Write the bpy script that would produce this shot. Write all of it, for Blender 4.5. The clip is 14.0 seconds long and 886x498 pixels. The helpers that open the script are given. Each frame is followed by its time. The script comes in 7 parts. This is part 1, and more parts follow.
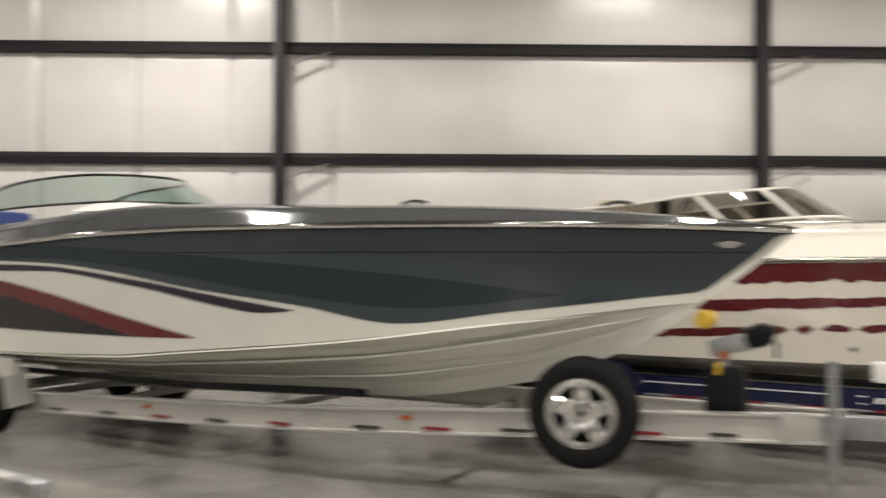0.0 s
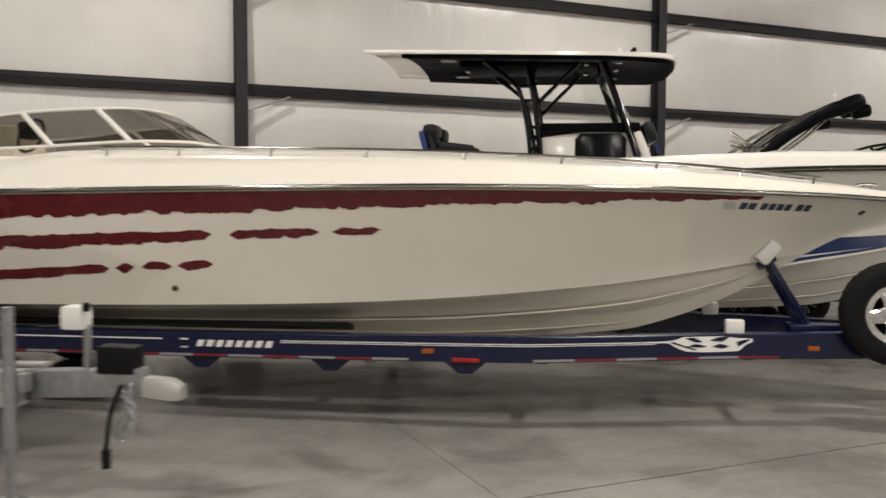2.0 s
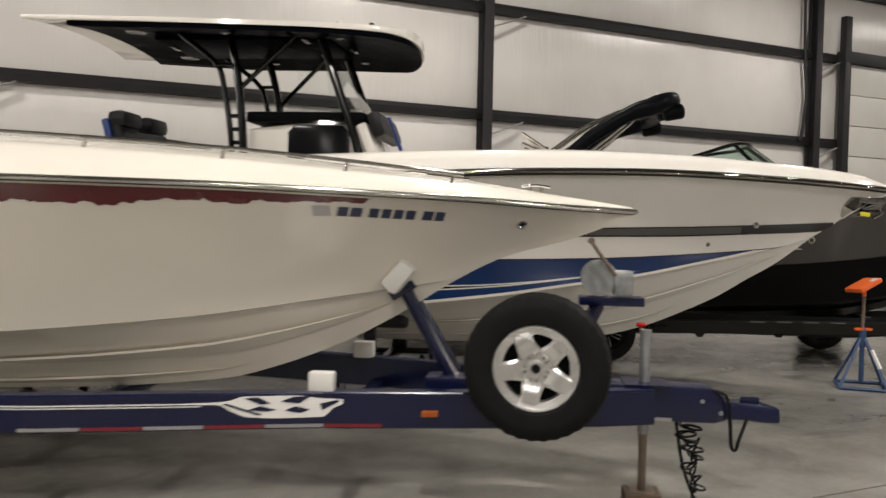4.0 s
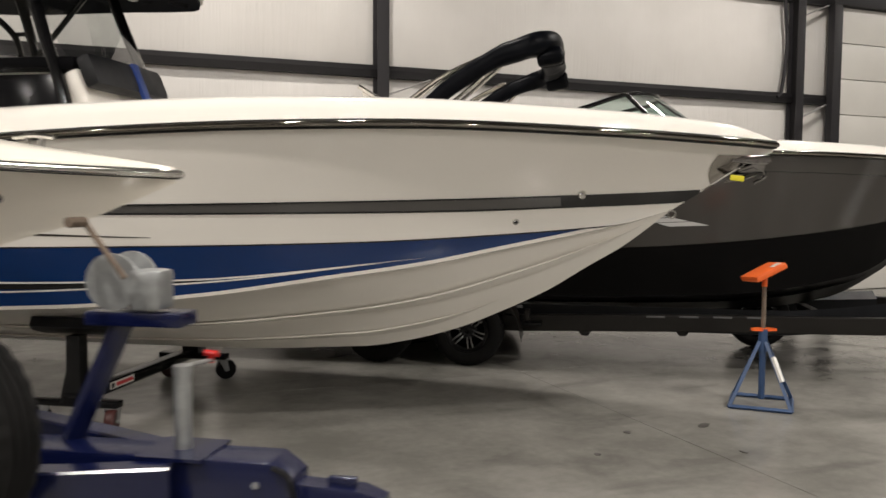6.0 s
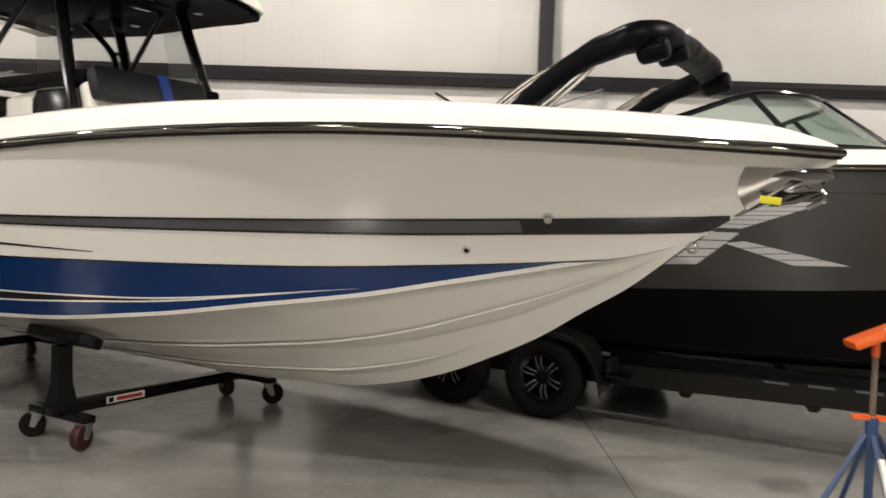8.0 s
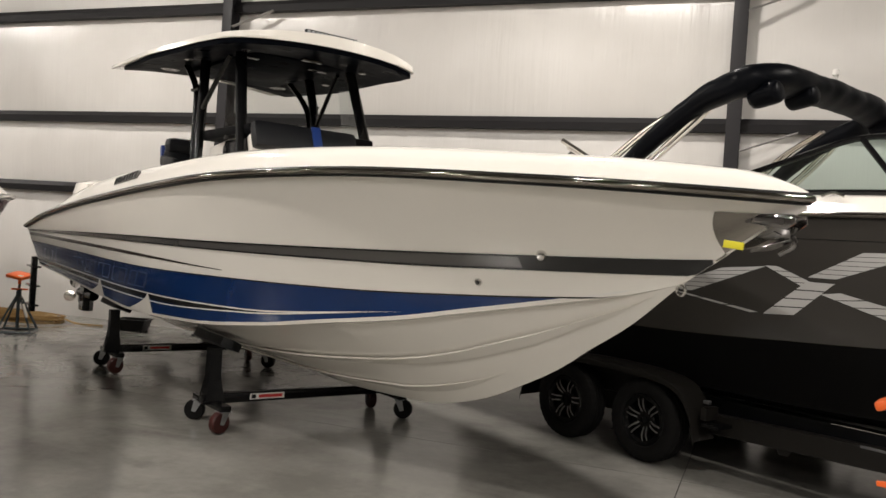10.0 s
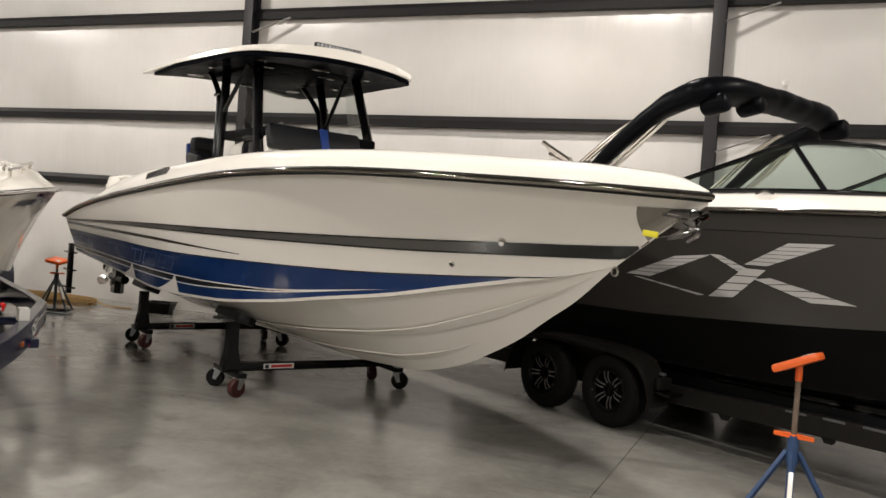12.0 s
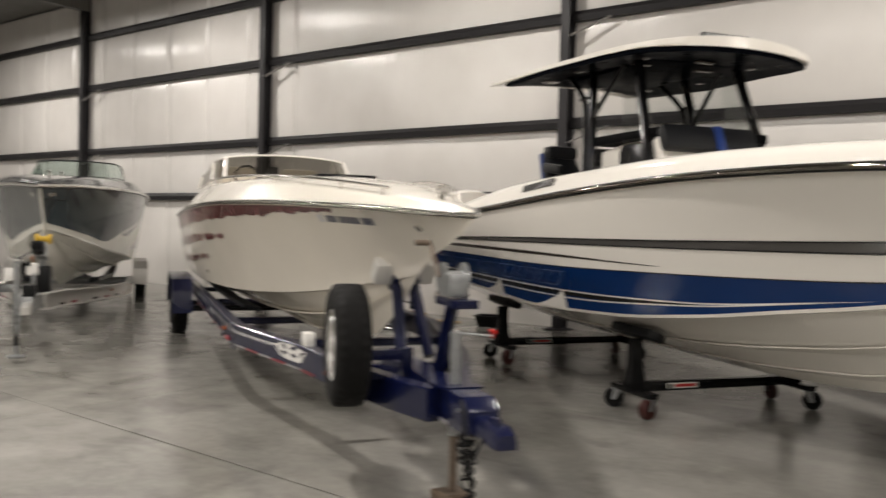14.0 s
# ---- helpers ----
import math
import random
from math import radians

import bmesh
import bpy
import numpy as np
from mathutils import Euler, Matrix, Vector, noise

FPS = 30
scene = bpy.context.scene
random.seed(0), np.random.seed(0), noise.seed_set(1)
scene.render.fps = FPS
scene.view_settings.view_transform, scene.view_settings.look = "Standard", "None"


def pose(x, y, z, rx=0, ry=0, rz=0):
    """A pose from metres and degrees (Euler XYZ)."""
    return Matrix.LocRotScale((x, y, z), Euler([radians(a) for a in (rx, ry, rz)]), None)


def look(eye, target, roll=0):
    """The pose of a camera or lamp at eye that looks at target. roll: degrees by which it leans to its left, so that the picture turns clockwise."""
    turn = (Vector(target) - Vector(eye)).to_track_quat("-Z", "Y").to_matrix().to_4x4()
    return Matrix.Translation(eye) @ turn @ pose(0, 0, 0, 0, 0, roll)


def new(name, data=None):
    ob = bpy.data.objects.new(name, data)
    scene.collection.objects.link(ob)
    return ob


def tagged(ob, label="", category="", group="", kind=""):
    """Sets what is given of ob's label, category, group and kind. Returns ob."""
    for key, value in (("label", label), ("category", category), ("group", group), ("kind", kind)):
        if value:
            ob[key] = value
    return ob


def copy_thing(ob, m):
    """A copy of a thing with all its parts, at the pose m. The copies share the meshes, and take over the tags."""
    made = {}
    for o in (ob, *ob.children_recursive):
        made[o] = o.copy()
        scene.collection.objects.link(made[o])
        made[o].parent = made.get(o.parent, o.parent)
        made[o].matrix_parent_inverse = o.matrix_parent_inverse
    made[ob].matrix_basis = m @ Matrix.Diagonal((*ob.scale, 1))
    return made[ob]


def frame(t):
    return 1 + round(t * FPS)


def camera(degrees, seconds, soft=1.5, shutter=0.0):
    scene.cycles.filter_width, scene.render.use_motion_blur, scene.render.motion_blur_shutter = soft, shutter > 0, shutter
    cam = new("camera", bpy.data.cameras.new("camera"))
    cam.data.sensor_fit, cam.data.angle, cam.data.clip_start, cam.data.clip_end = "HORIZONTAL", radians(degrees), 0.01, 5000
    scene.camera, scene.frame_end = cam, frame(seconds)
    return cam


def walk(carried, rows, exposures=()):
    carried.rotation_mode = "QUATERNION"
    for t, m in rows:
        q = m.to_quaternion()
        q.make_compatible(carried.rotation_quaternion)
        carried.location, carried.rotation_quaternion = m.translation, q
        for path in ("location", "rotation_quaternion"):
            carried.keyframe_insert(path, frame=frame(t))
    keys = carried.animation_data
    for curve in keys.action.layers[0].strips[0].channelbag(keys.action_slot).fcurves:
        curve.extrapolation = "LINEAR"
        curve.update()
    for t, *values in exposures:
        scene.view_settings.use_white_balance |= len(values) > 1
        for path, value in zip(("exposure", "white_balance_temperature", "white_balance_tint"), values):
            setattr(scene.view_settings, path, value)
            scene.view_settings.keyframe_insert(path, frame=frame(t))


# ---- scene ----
cam = camera(55.4, 14.0, soft=1.5, shutter=0.5)
PATH = [
    (0, (0.553, 0.463, 1.72), (0.587, 2.463, 1.754), 0.2),
    (0.5, (1.236, 0.575, 1.69), (1.716, 2.516, 1.724), -1.6),
    (1, (1.999, 0.63, 1.693), (2.646, 2.52, 1.583), -1.6),
    (1.5, (2.716, 0.714, 1.68), (3.501, 2.551, 1.586), -0.2),
    (2, (3.467, 0.803, 1.662), (4.255, 2.638, 1.554), 0.2),
    (2.5, (4.224, 0.937, 1.663), (5.035, 2.761, 1.528), -0.4),
    (3, (5.002, 1.113, 1.632), (5.821, 2.932, 1.486), 0.3),
    (3.5, (5.754, 1.253, 1.634), (6.638, 3.045, 1.549), 1.5),
    (4, (6.503, 1.431, 1.62), (7.381, 3.227, 1.55), 1.2),
    (4.2, (6.769, 1.533, 1.61), (7.667, 3.32, 1.544), 0.6),
    (6.3, (9.731, 2.182, 1.617), (10.435, 4.049, 1.476), 1.0),
    (6.5, (9.995, 2.202, 1.615), (10.653, 4.085, 1.465), 1.6),
    (7, (10.597, 2.348, 1.629), (11.081, 4.282, 1.468), 2.2),
    (7.5, (11.179, 2.497, 1.65), (11.481, 4.47, 1.519), 1.3),
    (8, (11.734, 2.658, 1.644), (11.732, 4.656, 1.556), 1.8),
    (8.5, (12.231, 2.776, 1.667), (11.993, 4.761, 1.622), 2.8),
    (9, (12.708, 2.73, 1.676), (12.168, 4.656, 1.674), 4.7),
    (11.5, (13.92, 1.846, 1.668), (13.149, 3.691, 1.616), 3.7),
    (12, (13.998, 1.674, 1.664), (13.237, 3.523, 1.624), 4.4),
    (12.5, (13.803, 1.525, 1.675), (13.068, 3.385, 1.614), 4.5),
    (13, (13.54, 1.442, 1.692), (12.663, 3.237, 1.598), 4.5),
    (13.5, (13.007, 1.408, 1.674), (11.957, 3.11, 1.613), 3.4),
    (14, (12.411, 1.373, 1.63), (11.18, 2.948, 1.572), 1.5),
]
# the camera opens up slightly at the start and again along the white boat
walk(cam, [(t, look(eye, target, roll)) for t, eye, target, roll in PATH], [(0, -0.03), (0.6, -0.14), (1.0, -0.22), (1.5, -0.2), (2.5, -0.34), (3.2, -0.36), (4.2, -0.24), (6.3, 0.04), (7.0, 0.21), (8.0, 0.19), (9.0, -0.04), (11.5, 0.06), (13.0, 0.02), (13.5, -0.1), (14.0, -0.1)])

# ---- world and lamps ----
world = bpy.data.worlds.new("night_outside")
world.use_nodes = True
scene.world = world
bg = world.node_tree.nodes["Background"]
bg.inputs[0].default_value = (0.02, 0.022, 0.025, 1)
bg.inputs[1].default_value = 0.3
LAMP_POWER = 345.0
LAMP_COLOR = (1.0, 0.938, 0.872)


# ---- materials ----
def material(name):
    mat = bpy.data.materials.new(name)
    mat.use_nodes = True
    return mat, mat.node_tree.nodes, mat.node_tree.links, mat.node_tree.nodes["Principled BSDF"]


def paint(name, color, rough=0.3, metal=0.0, coat=0.0, spread=0.06, scale=2.0, fine=60.0, bump=0.0, spec=0.5):
    """A surface with colour variation at two scales, patchy gloss and optional fine relief."""
    mat, nodes, links, bsdf = material(name)
    tex = nodes.new("ShaderNodeTexCoord")
    big, small = nodes.new("ShaderNodeTexNoise"), nodes.new("ShaderNodeTexNoise")
    big.inputs["Scale"].default_value, big.inputs["Detail"].default_value = scale, 5
    small.inputs["Scale"].default_value, small.inputs["Detail"].default_value = fine, 3
    for n in (big, small):
        links.new(tex.outputs["Object"], n.inputs["Vector"])
    add = nodes.new("ShaderNodeMath")
    add.operation = "MULTIPLY_ADD"
    add.inputs[1].default_value = 0.35
    links.new(small.outputs["Fac"], add.inputs[0])
    links.new(big.outputs["Fac"], add.inputs[2])
    ramp = nodes.new("ShaderNodeMapRange")
    ramp.inputs["From Min"].default_value, ramp.inputs["From Max"].default_value = 0.4, 1.0
    ramp.inputs["To Min"].default_value, ramp.inputs["To Max"].default_value = 1 - spread, 1 + spread
    links.new(add.outputs[0], ramp.inputs["Value"])
    mul = nodes.new("ShaderNodeVectorMath")
    mul.operation = "SCALE"
    mul.inputs[0].default_value = color
    links.new(ramp.outputs[0], mul.inputs["Scale"])
    links.new(mul.outputs[0], bsdf.inputs["Base Color"])
    gloss = nodes.new("ShaderNodeMapRange")
    gloss.inputs["From Min"].default_value, gloss.inputs["From Max"].default_value = 0.3, 0.7
    gloss.inputs["To Min"].default_value, gloss.inputs["To Max"].default_value = rough * 0.85, min(1, rough * 1.2)
    links.new(big.outputs["Fac"], gloss.inputs["Value"])
    links.new(gloss.outputs[0], bsdf.inputs["Roughness"])
    bsdf.inputs["Metallic"].default_value = metal
    bsdf.inputs["Specular IOR Level"].default_value = spec
    bsdf.inputs["Coat Weight"].default_value = coat
    bsdf.inputs["Coat Roughness"].default_value = 0.06
    if bump:
        rel = nodes.new("ShaderNodeBump")
        rel.inputs["Strength"].default_value, rel.inputs["Distance"].default_value = bump, 0.01
        links.new(add.outputs[0], rel.inputs["Height"])
        links.new(rel.outputs[0], bsdf.inputs["Normal"])
    return mat


def concrete(name):
    """Trowelled, sealed slab: cloudy grey-beige, stains, faint scratches and a soft sheen."""
    mat, nodes, links, bsdf = material(name)
    geo = nodes.new("ShaderNodeNewGeometry")
    sizes = ((0.35, 6), (2.2, 8), (14.0, 6), (90.0, 3))
    outs = []
    for scale, detail in sizes:
        n = nodes.new("ShaderNodeTexNoise")
        n.inputs["Scale"].default_value, n.inputs["Detail"].default_value = scale, detail
        n.inputs["Roughness"].default_value = 0.6
        links.new(geo.outputs["Position"], n.inputs["Vector"])
        outs.append(n.outputs["Fac"])
    mix = outs[0]
    for out, w in zip(outs[1:], (0.45, 0.22, 0.12)):
        m = nodes.new("ShaderNodeMath")
        m.operation = "MULTIPLY_ADD"
        m.inputs[1].default_value = w
        links.new(out, m.inputs[0])
        links.new(mix, m.inputs[2])
        mix = m.outputs[0]
    ramp = nodes.new("ShaderNodeValToRGB")
    ramp.color_ramp.elements[0].position, ramp.color_ramp.elements[1].position = 0.36, 0.56
    ramp.color_ramp.elements[0].color = (0.172, 0.166, 0.15, 1)
    ramp.color_ramp.elements[1].color = (0.311, 0.3, 0.273, 1)
    half = nodes.new("ShaderNodeMath")
    half.operation = "MULTIPLY"
    half.inputs[1].default_value = 0.5
    links.new(mix, half.inputs[0])
    links.new(half.outputs[0], ramp.inputs["Fac"])
    # small dark drips
    drip = nodes.new("ShaderNodeTexVoronoi")
    drip.inputs["Scale"].default_value = 0.8
    links.new(geo.outputs["Position"], drip.inputs["Vector"])
    near = nodes.new("ShaderNodeMapRange")
    near.inputs["From Min"].default_value, near.inputs["From Max"].default_value = 0.012, 0.03
    near.inputs["To Min"].default_value, near.inputs["To Max"].default_value = 0.55, 1.0
    links.new(drip.outputs["Distance"], near.inputs["Value"])
    # faint dark scuffs left by wheels
    lay = nodes.new("ShaderNodeMapping")
    lay.inputs["Rotation"].default_value = (0, 0, radians(24))
    lay.inputs["Scale"].default_value = (0.5, 2.4, 1)
    links.new(geo.outputs["Position"], lay.inputs["Vector"])
    scuff = nodes.new("ShaderNodeTexNoise")
    scuff.inputs["Scale"].default_value, scuff.inputs["Detail"].default_value = 1.0, 7
    links.new(lay.outputs[0], scuff.inputs["Vector"])
    worn = nodes.new("ShaderNodeMapRange")
    worn.inputs["From Min"].default_value, worn.inputs["From Max"].default_value = 0.62, 0.7
    worn.inputs["To Min"].default_value, worn.inputs["To Max"].default_value = 1.0, 0.8
    links.new(scuff.outputs["Fac"], worn.inputs["Value"])
    blot = nodes.new("ShaderNodeTexNoise")
    blot.inputs["Scale"].default_value, blot.inputs["Detail"].default_value, blot.inputs["Distortion"].default_value = 1.15, 9, 0.7
    links.new(geo.outputs["Position"], blot.inputs["Vector"])
    stain = nodes.new("ShaderNodeMapRange")
    stain.inputs["From Min"].default_value, stain.inputs["From Max"].default_value = 0.56, 0.68
    stain.inputs["To Min"].default_value, stain.inputs["To Max"].default_value = 1.0, 0.74
    links.new(blot.outputs["Fac"], stain.inputs["Value"])
    first = nodes.new("ShaderNodeMath")
    first.operation = "MULTIPLY"
    links.new(near.outputs[0], first.inputs[0])
    links.new(stain.outputs[0], first.inputs[1])
    both = nodes.new("ShaderNodeMath")
    both.operation = "MULTIPLY"
    links.new(first.outputs[0], both.inputs[0])
    links.new(worn.outputs[0], both.inputs[1])
    dark = nodes.new("ShaderNodeVectorMath")
    dark.operation = "SCALE"
    links.new(ramp.outputs["Color"], dark.inputs[0])
    links.new(both.outputs[0], dark.inputs["Scale"])
    links.new(dark.outputs[0], bsdf.inputs["Base Color"])
    rough = nodes.new("ShaderNodeMapRange")
    rough.inputs["From Min"].default_value, rough.inputs["From Max"].default_value = 0.3, 0.7
    rough.inputs["To Min"].default_value, rough.inputs["To Max"].default_value = 0.13, 0.27
    links.new(outs[1], rough.inputs["Value"])
    links.new(rough.outputs[0], bsdf.inputs["Roughness"])
    rel = nodes.new("ShaderNodeBump")
    rel.inputs["Strength"].default_value, rel.inputs["Distance"].default_value = 0.035, 0.004
    links.new(mix, rel.inputs["Height"])
    links.new(rel.outputs[0], bsdf.inputs["Normal"])
    return mat


def vinyl_facing(name):
    """White vinyl-faced insulation with vertical wrinkles and faint seams."""
    mat, nodes, links, bsdf = material(name)
    geo = nodes.new("ShaderNodeNewGeometry")
    stretch = nodes.new("ShaderNodeMapping")
    stretch.inputs["Scale"].default_value = (4.5, 1.0, 0.22)
    links.new(geo.outputs["Position"], stretch.inputs["Vector"])
    wr = nodes.new("ShaderNodeTexNoise")
    wr.inputs["Scale"].default_value, wr.inputs["Detail"].default_value, wr.inputs["Roughness"].default_value = 2.6, 7, 0.62
    links.new(stretch.outputs[0], wr.inputs["Vector"])
    soft = nodes.new("ShaderNodeTexNoise")
    soft.inputs["Scale"].default_value, soft.inputs["Detail"].default_value = 0.7, 4
    links.new(geo.outputs["Position"], soft.inputs["Vector"])
    ramp = nodes.new("ShaderNodeValToRGB")
    ramp.color_ramp.elements[0].position, ramp.color_ramp.elements[1].position = 0.3, 0.7
    ramp.color_ramp.elements[0].color = (0.60, 0.575, 0.545, 1)
    ramp.color_ramp.elements[1].color = (0.69, 0.665, 0.635, 1)
    links.new(soft.outputs["Fac"], ramp.inputs["Fac"])
    links.new(ramp.outputs["Color"], bsdf.inputs["Base Color"])
    bsdf.inputs["Roughness"].default_value = 0.27
    rel = nodes.new("ShaderNodeBump")
    rel.inputs["Strength"].default_value, rel.inputs["Distance"].default_value = 0.4, 0.02
    links.new(wr.outputs["Fac"], rel.inputs["Height"])
    links.new(rel.outputs[0], bsdf.inputs["Normal"])
    return mat


def clear_pane(name, tint, gloss=0.12):
    """Thin clear sheet: tinted see-through with a mirror sheen that grows at the edge."""
    mat, nodes, links, bsdf = material(name)
    nodes.remove(bsdf)
    see, shine, mix = nodes.new("ShaderNodeBsdfTransparent"), nodes.new("ShaderNodeBsdfGlossy"), nodes.new("ShaderNodeMixShader")
    see.inputs[0].default_value = (*tint, 1)
    shine.inputs["Roughness"].default_value = 0.03
    edge = nodes.new("ShaderNodeLayerWeight")
    edge.inputs["Blend"].default_value = 0.35
    share = nodes.new("ShaderNodeMapRange")
    share.inputs["To Min"].default_value, share.inputs["To Max"].default_value = gloss * 0.4, 0.6
    links.new(edge.outputs["Facing"], share.inputs["Value"])
    links.new(share.outputs[0], mix.inputs[0])
    links.new(see.outputs[0], mix.inputs[1])
    links.new(shine.outputs[0], mix.inputs[2])
    links.new(mix.outputs[0], nodes["Material Output"].inputs["Surface"])
    return mat


